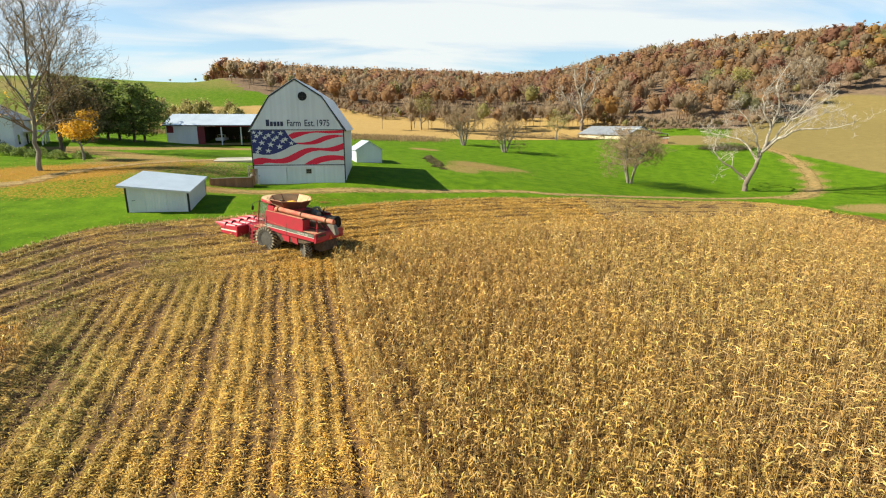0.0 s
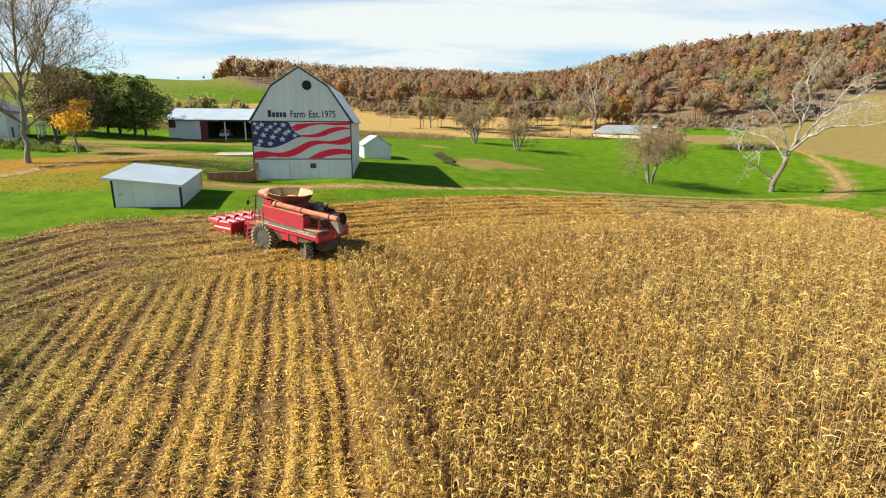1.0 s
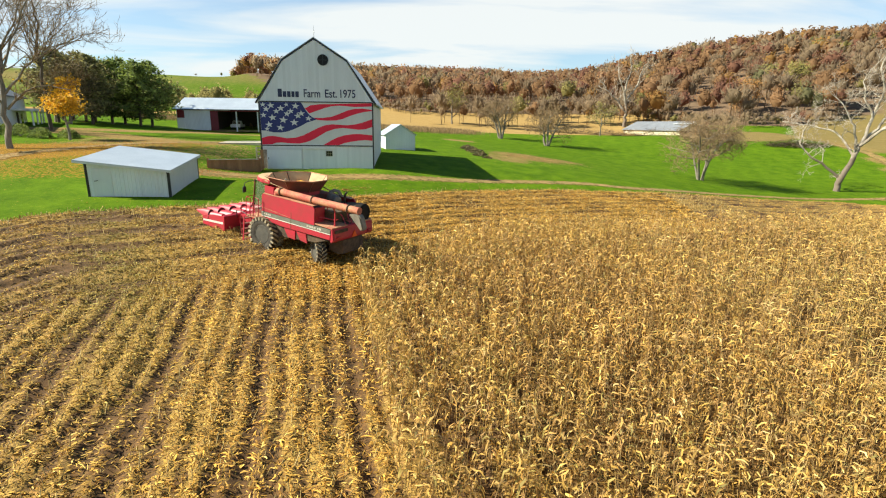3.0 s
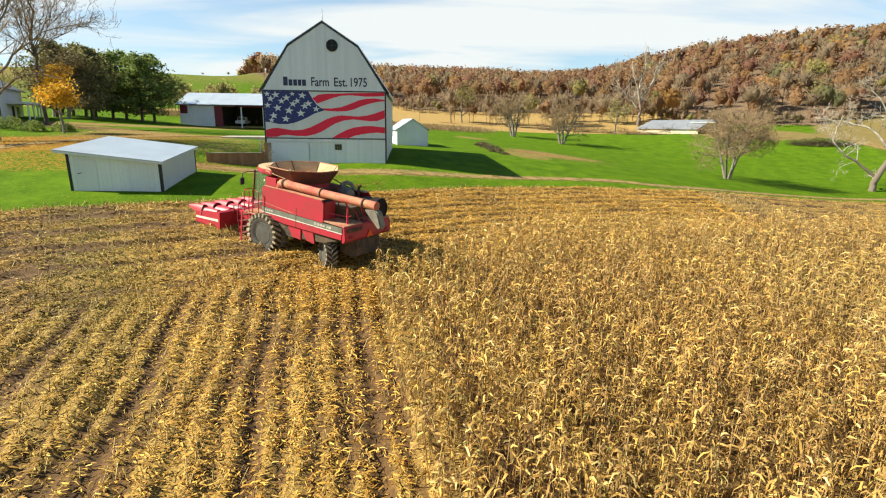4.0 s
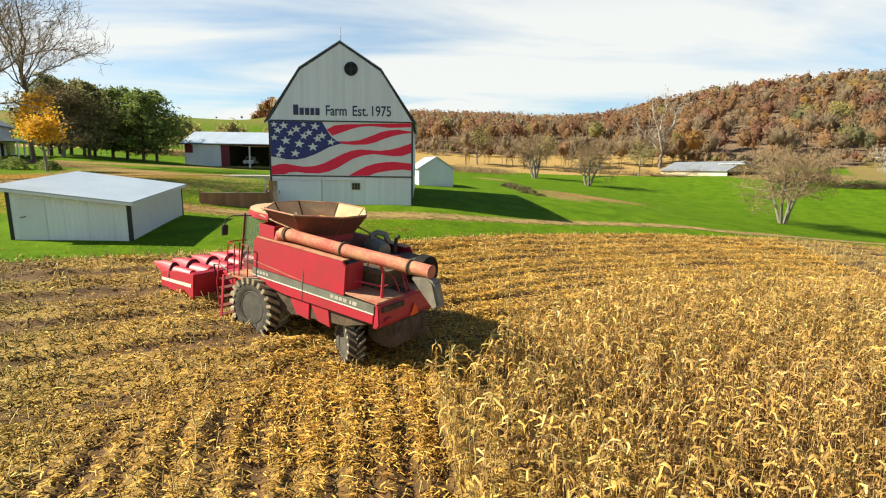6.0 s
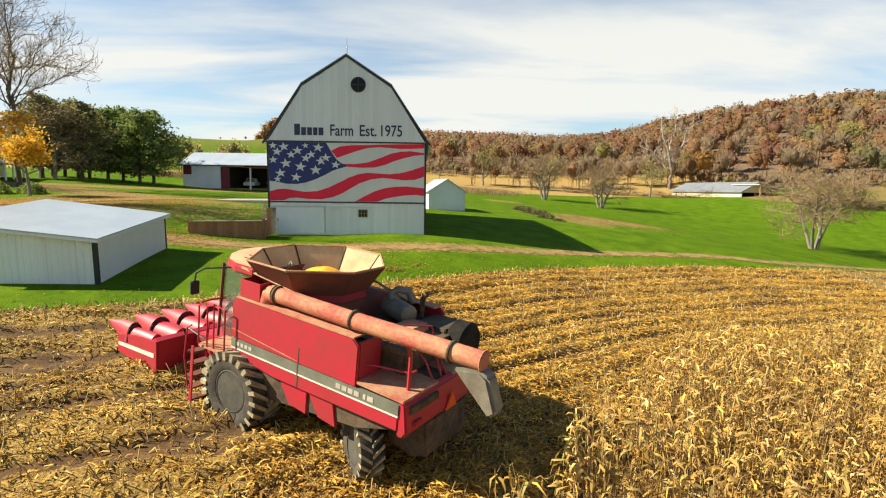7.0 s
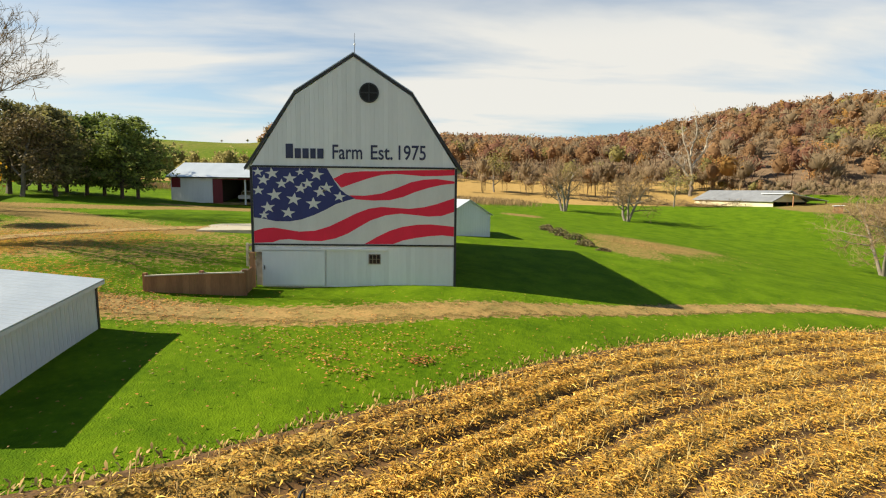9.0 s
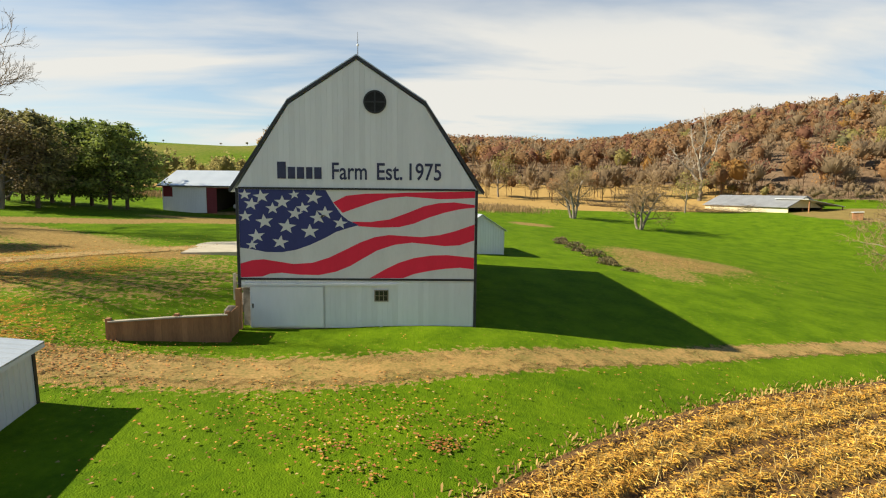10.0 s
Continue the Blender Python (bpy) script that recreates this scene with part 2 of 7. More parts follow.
# ---- small builders ----
class Shape:
    """Gathers verts and faces of one mesh."""

    def __init__(self):
        self.v, self.f = [], []

    def add(self, v, f):
        k = len(self.v)
        self.v += [tuple(p) for p in v]
        self.f += [tuple(i + k for i in q) for q in f]
        return self

    def box(self, x0, x1, y0, y1, z0, z1, m=None):
        v = [Vector((x, y, z)) for z in (z0, z1) for x, y in ((x0, y0), (x1, y0), (x1, y1), (x0, y1))]
        if m:
            v = [m @ p for p in v]
        return self.add(v, [(3, 2, 1, 0), (4, 5, 6, 7), (0, 1, 5, 4), (1, 2, 6, 5), (2, 3, 7, 6), (3, 0, 4, 7)])

    def prism(self, poly, a, b, axis=1):
        """A polygon in the plane across axis, drawn out from a to b along it."""
        def put(p, c):
            q = list(p)
            q.insert(axis, c)
            return q
        n = len(poly)
        v = [put(p, a) for p in poly] + [put(p, b) for p in poly]
        return self.add(v, [tuple(range(n - 1, -1, -1)), tuple(range(n, 2 * n))] + [(i, (i + 1) % n, n + (i + 1) % n, n + i) for i in range(n)])

    def tube(self, points, radii, n=8, caps=True):
        pts = [Vector(p) for p in points]
        k = len(self.v)
        side = None
        for i, p in enumerate(pts):
            d = (pts[min(i + 1, len(pts) - 1)] - pts[max(i - 1, 0)]).normalized()
            if side is None:
                side = d.orthogonal().normalized()
            side = (side - d * side.dot(d)).normalized()
            over = d.cross(side)
            r = radii[i] if hasattr(radii, "__len__") else radii
            self.v += [tuple(p + (side * math.cos(a) + over * math.sin(a)) * r) for a in (2 * math.pi * j / n for j in range(n))]
        for i in range(len(pts) - 1):
            for j in range(n):
                a, b = k + i * n + j, k + i * n + (j + 1) % n
                self.f.append((a, b, b + n, a + n))
        if caps:
            self.f.append(tuple(range(k + n - 1, k - 1, -1)))
            e = k + (len(pts) - 1) * n
            self.f.append(tuple(range(e, e + n)))
        return self

    def lathe(self, profile, m, n=24):
        """profile: (radius, height) pairs turned about z, then placed by m."""
        k = len(self.v)
        for r, z in profile:
            self.v += [tuple(m @ Vector((r * math.cos(2 * math.pi * j / n), r * math.sin(2 * math.pi * j / n), z))) for j in range(n)]
        for i in range(len(profile) - 1):
            for j in range(n):
                a, b = k + i * n + j, k + i * n + (j + 1) % n
                self.f.append((a, b, b + n, a + n))
        self.f.append(tuple(range(k + n - 1, k - 1, -1)))
        e = k + (len(profile) - 1) * n
        self.f.append(tuple(range(e, e + n)))
        return self


def part(name, shape, material, parent=None, label="", bevel=0.0, smooth=False):
    """One mesh object, under a thing or a part where given."""
    me = bpy.data.meshes.new(name)
    me.from_pydata(shape.v, [], shape.f)
    if bevel:
        bm = bmesh.new(); bm.from_mesh(me)
        bmesh.ops.remove_doubles(bm, verts=bm.verts, dist=1e-4)
        bmesh.ops.recalc_face_normals(bm, faces=bm.faces)
        edges = [e for e in bm.edges if len(e.link_faces) == 2 and e.calc_face_angle(0) > 0.5]
        bmesh.ops.bevel(bm, geom=edges, offset=bevel, segments=2, affect="EDGES", clamp_overlap=True)
        bm.to_mesh(me); bm.free()
    me.materials.append(material)
    if smooth:
        me.polygons.foreach_set("use_smooth", [True] * len(me.polygons))
        me.set_sharp_from_angle(angle=radians(40))
    ob = new(name, me)
    if parent:
        ob.parent = parent
    return tagged(ob, label)


def thing(name, m, label, category, group="", kind=""):
    ob = new(name)
    ob.empty_display_size = 0.3
    ob.matrix_world = m
    return tagged(ob, label, category, group, kind)


def gather(name, v, quads, material, tint=None, smooth=False):
    """One mesh from numpy arrays of verts and four-cornered faces."""
    me = bpy.data.meshes.new(name)
    me.vertices.add(len(v)); me.vertices.foreach_set("co", np.ascontiguousarray(v, np.float32).ravel())
    me.loops.add(quads.size); me.loops.foreach_set("vertex_index", np.ascontiguousarray(quads, np.int32).ravel())
    me.polygons.add(len(quads)); me.polygons.foreach_set("loop_start", np.arange(0, quads.size, 4, dtype=np.int32))
    if tint is not None:
        at = me.color_attributes.new("tint", "FLOAT_COLOR", "POINT")
        at.data.foreach_set("color", np.ascontiguousarray(np.c_[tint, np.ones(len(tint))], np.float32).ravel())
    me.update(calc_edges=True)
    if smooth:
        me.polygons.foreach_set("use_smooth", [True] * len(me.polygons))
    me.materials.append(material)
    return new(name, me)


def sow(templates, which, place, turn, size, lean, tint=None):
    """Copies of templates (verts, quads[, tints]) at places, turned about z, scaled, leaning. Arrays for gather()."""
    vs, qs, ts, at = [], [], [], 0
    for k, tp in enumerate(templates):
        ids = np.nonzero(which == k)[0]
        if not len(ids):
            continue
        tv, tq = tp[0], tp[1]
        c, s = np.cos(turn[ids])[:, None], np.sin(turn[ids])[:, None]
        x, y, z = tv[:, 0] * size[ids, 0:1], tv[:, 1] * size[ids, 0:1], tv[:, 2] * size[ids, 1:2]
        X, Y = c * x - s * y, s * x + c * y
        v = np.stack([X + lean[ids, 0:1] * z + place[ids, 0:1], Y + lean[ids, 1:2] * z + place[ids, 1:2], z + place[ids, 2:3]], -1)
        vs.append(v.reshape(-1, 3))
        n = len(tv)
        qs.append((tq[None] + (np.arange(len(ids)) * n)[:, None, None] + at).reshape(-1, 4))
        at += n * len(ids)
        if tint is not None:
            base = tp[2][None] if len(tp) > 2 else np.ones((1, n, 3))
            ts.append((tint[ids][:, None, :] * base).reshape(-1, 3))
    return np.concatenate(vs), np.concatenate(qs), (np.concatenate(ts) if tint is not None else None)


# ---- the land ----
MOUNDS = [(80, 25, 40, -3.52), (20, 5, 22, 2.19), (-25, 15, 30, -0.67), (50, -35, 40, -1.79), (0, -45, 30, 1.14), (90, 85, 45, -3.66), (40, 120, 60, -0.49), (-50, 60, 60, 2.66), (150, 120, 70, -4.18), (0, 0, 14, 0.09), (110, -20, 50, -2.67), (-10, 160, 90, -7.39), (15, -15, 12, -1.37), (-10, -22, 14, 0.36), (60, 190, 70, -4.08), (90, 90, 25, 4.06), (-60, 0, 35, 2.61), (30, 60, 40, -0.09), (5, -22, 10, 0.79), (-5, -36, 10, -0.42), (10, 12, 12, -0.27), (-14, 4, 10, 0.84), (-5, 0, 5, -0.86), (5, 0, 5, 0.32), (82, 108, 15, -1.7)]
RISE = (0.08, 1.09, 10.98)
FAR_ANGLE = (-180, -90, -60, -40, -26, -16, -5, 5, 13.5, 19.4, 27, 35, 46, 60, 90, 180)
FAR_HEIGHT = (0, 15, 28, 34, 37, 38, 33, 31, 25, 28, 42, 50, 52, 44, 8, 0)
CREST_ANGLE = (-18, -15.5, -10.8, -4.8, 1.5, 8.5, 13.2, 16.6, 21.6, 25.8, 29.2, 33.9, 38.2, 41.4, 44.4, 52, 62)
CREST = (0, 6, 15, 18, 19, 20, 19, 20, 24, 20, 19, 17, 15, 16, 12, 8, 0)


def smooth01(v, lo, hi):
    k = np.clip((v - lo) / (hi - lo), 0, 1)
    return k * k * (3 - 2 * k)


def held(v, lo, hi, k=15.0):
    return v - k * np.logaddexp(0, (v - hi) / k) + k * np.logaddexp(0, (lo - v) / k)


def land(x, y):
    """Height of the ground."""
    x, y = np.asarray(x, float), np.asarray(y, float)
    hx, hy = held(x, -120, 160), held(y, -100, 210)
    z = RISE[0] + RISE[1] * hx / 100 + RISE[2] * hy / 100
    for a, b, r, h in MOUNDS:
        z = z + h * np.exp(-((hx - a) ** 2 + (hy - b) ** 2) / (2 * r * r))
    z = z - 1.15 * np.exp(-((hx + 24) / 14) ** 2 / 2 - ((hy - 50) / 9) ** 2 / 2)
    R, A = np.hypot(x - 10, y + 62), np.degrees(np.arctan2(x - 10, y + 62))
    far = np.interp(A, FAR_ANGLE, FAR_HEIGHT)
    far = far + 3.0 * np.sin(x / 61 + 1.3) * np.sin(y / 83) * smooth01(R, 300, 420)
    west = 1 - smooth01(A, -20, -15)
    far = far - 15 * smooth01(A, -30, -17) * west * smooth01(R, 370, 500)
    far = far + np.interp(A, CREST_ANGLE, CREST) * smooth01(R, 320, 640) - 30 * (1 - west) * smooth01(R, 720, 1100)
    k = smooth01(R, 235, 470)
    return z * (1 - k) + far * k


def ground_at(x, y):
    return float(land(x, y))


EDGE = np.array([(-34, -85), (-27, -50), (-20, -33), (-16, -25.9), (-13, -21), (-9.6, -19.3), (-5.7, -18), (-2.5, -16.6), (1.3, -13.9), (5.1, -10.9), (9, -7.9),
                 (14.6, -4.8), (22, -2.4), (30.4, -0.3), (42, 5.2), (60, 14), (68, 16.5), (75, 14.8), (79.4, 8.5), (82, 0), (84, -30), (84, -85)], float)


def curve(points, step=0.25):
    """A smooth line through points, at even steps."""
    p = np.asarray(points, float)
    q = np.vstack([2 * p[0] - p[1], p, 2 * p[-1] - p[-2]])
    out = []
    for i in range(1, len(q) - 2):
        n = max(2, int(np.linalg.norm(q[i + 1] - q[i]) / step))
        for u in np.arange(n) / n:
            out.append(0.5 * (2 * q[i] + (q[i + 1] - q[i - 1]) * u + (2 * q[i - 1] - 5 * q[i] + 4 * q[i + 1] - q[i + 2]) * u ** 2 + (3 * q[i] - q[i - 1] - 3 * q[i + 1] + q[i + 2]) * u ** 3))
    return np.array(out + [q[-2]])


EDGE_LINE = curve(EDGE, 0.6)


def off_line(line, x, y):
    """Distance from a line, and how far along it the nearest point lies."""
    x, y = np.ravel(x), np.ravel(y)
    best, where = np.empty(len(x)), np.empty(len(x), int)
    for i in range(0, len(x), 20000):
        d = (x[i:i + 20000, None] - line[None, :, 0]) ** 2 + (y[i:i + 20000, None] - line[None, :, 1]) ** 2
        where[i:i + 20000] = d.argmin(1); best[i:i + 20000] = np.sqrt(d.min(1))
    return best, where


def within(poly, x, y):
    x, y = np.ravel(x), np.ravel(y)
    inside = np.zeros(len(x), bool)
    for (ax, ay), (bx, by) in zip(poly, np.roll(poly, -1, 0)):
        if ay != by:
            inside ^= ((ay > y) != (by > y)) & (x < (bx - ax) * (y - ay) / (by - ay) + ax)
    return inside


def field_depth(x, y):
    """How far inside the corn field a place lies (outside: minus)."""
    d, _ = off_line(EDGE_LINE, x, y)
    return np.where(within(EDGE_LINE, x, y), d, -d)


TRACK = [(-15.0, -6.4), (-12.5, -5.8), (-10.1, -5.6), (-7.6, -5.4), (-3.9, -5.1), (0, -4.7), (4, -3.8), (8.6, -2.5), (17.4, 0.1), (26.7, 2.5), (33, 3.4), (44, 9), (55.6, 15.4), (72.4, 20.8), (83.8, 22.8)]
LANE = [(80, 21.5), (84, 23), (90, 27.5), (95.9, 34.5), (103, 45.3), (108.5, 56.6), (110.2, 63.2), (110, 72)]
DRIVE = [(-60, -16), (-45, -10), (-28.9, -5), (-26.4, 0.2), (-23.7, 4.4), (-20, 8.6), (-16.5, 11.4), (-13, 14.5)]
YARD = [(-60, 20), (-46, 22), (-35, 26.8), (-27.5, 30), (-24, 33.5), (-15.3, 37), (-2, 42)]
STRIP = [(-36, 22), (-30, 20.5), (-24, 17), (-19, 13), (-14, 11.5)]
lines = {k: curve(v, 0.5) for k, v in (("track", TRACK), ("lane", LANE), ("drive", DRIVE), ("yard", YARD), ("strip", STRIP))}


def lines_at(lo, hi, step, out, grow):
    mid = list(np.arange(lo, hi + step / 2, step))
    a, s = [], step
    left = lo
    while left > -out:
        s *= grow; left -= s; a.append(left)
    b, s, right = [], step, hi
    while right < out:
        s *= grow; right += s; b.append(right)
    return np.array(a[::-1] + mid + b)


gx, gy = lines_at(-42, 48, 0.62, 3200, 1.075), lines_at(-62, 44, 0.62, 3200, 1.075)
GX, GY = np.meshgrid(gx, gy)
gz = land(GX, GY)
idx = np.arange(GX.size).reshape(GX.shape)
gq = np.stack([idx[:-1, :-1], idx[:-1, 1:], idx[1:, 1:], idx[1:, :-1]], -1).reshape(-1, 4)
fx, fy = GX.ravel(), GY.ravel()
R_far, A_far = np.hypot(fx - 10, fy + 62), np.degrees(np.arctan2(fx - 10, fy + 62))
inner = field_depth(fx, fy)


def patch(x, y, r, s):
    """1 inside a round patch, 0 outside."""
    return 1 - smooth01(np.hypot((fx - x) / r, (fy - y) / s), 0.6, 1.2)


soil = smooth01(inner, -0.5, 0.4)
path_d = np.minimum.reduce([off_line(lines[k], fx, fy)[0] / w for k, w in (("track", np.interp(fx, (-2, 12), (1.5, 0.6))), ("lane", 1.7), ("drive", 1.8), ("yard", 2.2), ("strip", 2.4))])
dirt = np.maximum.reduce([1 - smooth01(path_d, 0.5, 1.6), 0.72 * patch(-22, 6, 9, 9), 0.6 * patch(-15, -5, 4, 3), 0.5 * patch(-14, 6, 8, 7), 0.6 * patch(-24, 15, 7, 6), 0.66 * patch(21.8, 20, 3.4, 7), 0.68 * patch(26, 28, 6, 10), 0.64 * patch(31, 28.5, 4.6, 5), 0.8 * patch(88, 12, 8, 4), 0.8 * patch(-20, 40, 12, 5)])
dirt = np.maximum(dirt, 0.85 * patch(19, 58, 4, 3))
leafy = np.maximum.reduce([0.85 * patch(-27, 2, 10, 7), 0.5 * patch(-19, 7, 8, 6), 0.5 * patch(-22, -6, 12, 6), 0.42 * patch(-15, -3, 5, 4)])
tan = smooth01(fy - 0.12 * fx, 92, 99) * (1 - smooth01(A_far, 22, 30)) * (1 - smooth01(R_far - np.interp(A_far, (-15, -8, 0, 10), (262, 285, 322, 335)), -6, 8)) * smooth01(A_far, -26, -15)
tan = np.maximum(tan, 0.8 * smooth01(fy - 0.12 * fx, 92, 99) * (1 - smooth01(fy - 0.12 * fx, 112, 124)) * (1 - smooth01(A_far, -11, -8)) * smooth01(A_far, -45, -35))
dull = (smooth01(A_far, 33, 36) * (1 - smooth01(A_far, 75, 90)) * smooth01(R_far - (167 - 2.7 * (A_far - 36.5)), -2, 4) * (1 - smooth01(R_far, 285, 320)))
dull = np.maximum(dull, (0.50 + 0.1 * np.sin(fx / 37) * np.sin(fy / 29)) * smooth01(R_far, 190, 230) * (1 - smooth01(A_far, -14, -10)))
dull = np.maximum(dull, 0.9 * patch(96, 86, 17, 13))
wood = smooth01(R_far - np.interp(A_far, (-17.5, -13.5, -8, -3, 0), (500, 345, 298, 262, 245)), -8, 12) * smooth01(A_far, -18, -16) * (1 - smooth01(A_far, 70, 90))
wood = wood * (1 - 0.999 * smooth01(A_far, 38, 44) * (1 - smooth01(R_far, 285, 310)))
wood = np.maximum(wood, smooth01(A_far, 22, 28) * (1 - smooth01(A_far, 34, 38)) * smooth01(R_far, 203, 222))
wood = np.maximum(wood, smooth01(R_far, 480, 500) * smooth01(A_far, -17, -15) * (1 - smooth01(A_far, 70, 90)))
ground = gather("ground", np.c_[fx, fy, gz.ravel()], gq, None, smooth=True)
tagged(ground, "sloping green lawn and farmland running to wooded hills", "ground", kind="structure")
for nm, data in (("zone_a", np.c_[dirt, tan, wood]), ("zone_b", np.c_[soil, leafy, dull])):
    at = ground.data.color_attributes.new(nm, "FLOAT_COLOR", "POINT")
    at.data.foreach_set("color", np.ascontiguousarray(np.c_[data, np.ones(len(fx))], np.float32).ravel())


def ground_material():
    m = bpy.data.materials.new("ground"); m.use_nodes = True
    n, l = m.node_tree.nodes, m.node_tree.links
    b = n["Principled BSDF"]; b.inputs["Roughness"].default_value = 0.95; b.inputs["Specular IOR Level"].default_value = 0.04
    co = n.new("ShaderNodeTexCoord")

    def noise_at(scale, detail=5):
        t = n.new("ShaderNodeTexNoise"); t.inputs["Scale"].default_value = scale; t.inputs["Detail"].default_value = detail; t.inputs["Roughness"].default_value = 0.6
        l.new(co.outputs["Object"], t.inputs["Vector"])
        return t.outputs["Fac"]

    def ramp(fac, a, b_, lo=0.35, hi=0.65):
        r = n.new("ShaderNodeValToRGB"); r.color_ramp.elements[0].position, r.color_ramp.elements[1].position = lo, hi
        r.color_ramp.elements[0].color, r.color_ramp.elements[1].color = (*a, 1), (*b_, 1)
        l.new(fac, r.inputs[0])
        return r.outputs["Color"]

    def mixed(fac, a, b_, kind="MIX"):
        x = n.new("ShaderNodeMix"); x.data_type = "RGBA"; x.blend_type = kind
        if isinstance(fac, float):
            x.inputs["Factor"].default_value = fac
        else:
            l.new(fac, x.inputs["Factor"])
        l.new(a, x.inputs["A"]); l.new(b_, x.inputs["B"])
        return x.outputs["Result"]

    broad, mid, fine, tiny = noise_at(0.05), noise_at(0.5), noise_at(4.0), noise_at(22.0, 2)
    grass = mixed(broad, ramp(mid, (0.043, 0.102, 0.003), (0.084, 0.164, 0.0045)), ramp(fine, (0.057, 0.115, 0.003), (0.118, 0.198, 0.005)))
    grass = mixed(tiny, grass, ramp(mid, (0.048, 0.092, 0.0035), (0.110, 0.170, 0.006)))
    dirtc = mixed(mid, ramp(fine, (0.12, 0.080, 0.026), (0.29, 0.195, 0.068)), ramp(tiny, (0.16, 0.108, 0.038), (0.36, 0.25, 0.095)))
    tanc = mixed(broad, ramp(mid, (0.30, 0.19, 0.065), (0.40, 0.27, 0.10)), ramp(fine, (0.27, 0.17, 0.06), (0.38, 0.25, 0.09)))
    woodc = ramp(mid, (0.12, 0.082, 0.052), (0.20, 0.135, 0.085))
    dullc = mixed(broad, ramp(mid, (0.17, 0.125, 0.042), (0.235, 0.17, 0.062)), ramp(fine, (0.15, 0.115, 0.036), (0.215, 0.165, 0.06)))
    soilc = mixed(mid, ramp(fine, (0.07, 0.04, 0.016), (0.16, 0.09, 0.034)), ramp(tiny, (0.09, 0.052, 0.02), (0.26, 0.155, 0.05)))
    leafc = ramp(tiny, (0.10, 0.08, 0.015), (0.50, 0.24, 0.03), 0.38, 0.66)
    za, zb = n.new("ShaderNodeAttribute"), n.new("ShaderNodeAttribute")
    za.attribute_name, zb.attribute_name = "zone_a", "zone_b"
    sa, sb = n.new("ShaderNodeSeparateColor"), n.new("ShaderNodeSeparateColor")
    l.new(za.outputs["Color"], sa.inputs[0]); l.new(zb.outputs["Color"], sb.inputs[0])

    def broken(weight, spread, fac):
        """A zone's weight, with a ragged edge."""
        sub = n.new("ShaderNodeMath"); sub.operation = "SUBTRACT"; sub.inputs[1].default_value = 0.5; l.new(fac, sub.inputs[0])
        ma = n.new("ShaderNodeMath"); ma.operation = "MULTIPLY_ADD"; ma.inputs[1].default_value = spread
        l.new(sub.outputs[0], ma.inputs[0]); l.new(weight, ma.inputs[2])
        r = n.new("ShaderNodeMapRange"); r.interpolation_type = "SMOOTHSTEP"; r.inputs["From Min"].default_value, r.inputs["From Max"].default_value = 0.38, 0.66
        l.new(ma.outputs[0], r.inputs["Value"])
        return r.outputs[0]

    c = mixed(broken(sa.outputs[1], 0.3, mid), grass, tanc)
    c = mixed(broken(sb.outputs[2], 0.3, mid), c, dullc)
    c = mixed(broken(sa.outputs[0], 2.6, fine), c, dirtc)
    c = mixed(broken(sb.outputs[1], 2.4, fine), c, leafc)
    c = mixed(broken(sa.outputs[2], 0.3, mid), c, woodc)
    c = mixed(broken(sb.outputs[0], 0.6, fine), c, soilc)
    l.new(c, b.inputs["Base Color"])
    bp = n.new("ShaderNodeBump"); bp.inputs["Strength"].default_value, bp.inputs["Distance"].default_value = 0.6, 0.08
    mixn = n.new("ShaderNodeMath"); mixn.operation = "ADD"; l.new(fine, mixn.inputs[0]); l.new(tiny, mixn.inputs[1])
    l.new(mixn.outputs[0], bp.inputs["Height"]); l.new(bp.outputs[0], b.inputs["Normal"])
    return m


ground.data.materials.clear()
ground.data.materials.append(ground_material())


def track_material():
    """Worn dirt that breaks up into the grass towards its sides."""
    m = mat("track", (0.34, 0.20, 0.066), 0.95, dark=(0.13, 0.11, 0.020), scale=0.9, fine=9, bump=0.5, depth=0.04, coarse_amt=0.5)
    n, l = m.node_tree.nodes, m.node_tree.links
    at = n.new("ShaderNodeAttribute"); at.attribute_name = "tint"
    co = n.new("ShaderNodeTexCoord")
    t = n.new("ShaderNodeTexNoise"); t.inputs["Scale"].default_value, t.inputs["Detail"].default_value, t.inputs["Roughness"].default_value = 1.6, 6, 0.7
    l.new(co.outputs["Object"], t.inputs["Vector"])
    a = n.new("ShaderNodeMath"); a.operation = "MULTIPLY_ADD"; a.inputs[1].default_value = 2.2; l.new(t.outputs["Fac"], a.inputs[0]); l.new(at.outputs["Fac"], a.inputs[2])
    r = n.new("ShaderNodeMapRange"); r.interpolation_type = "SMOOTHSTEP"; r.inputs["From Min"].default_value, r.inputs["From Max"].default_value = 1.45, 2.05
    l.new(a.outputs[0], r.inputs["Value"])
    l.new(r.outputs[0], n["Principled BSDF"].inputs["Alpha"])
    return m


M["track"] = track_material()


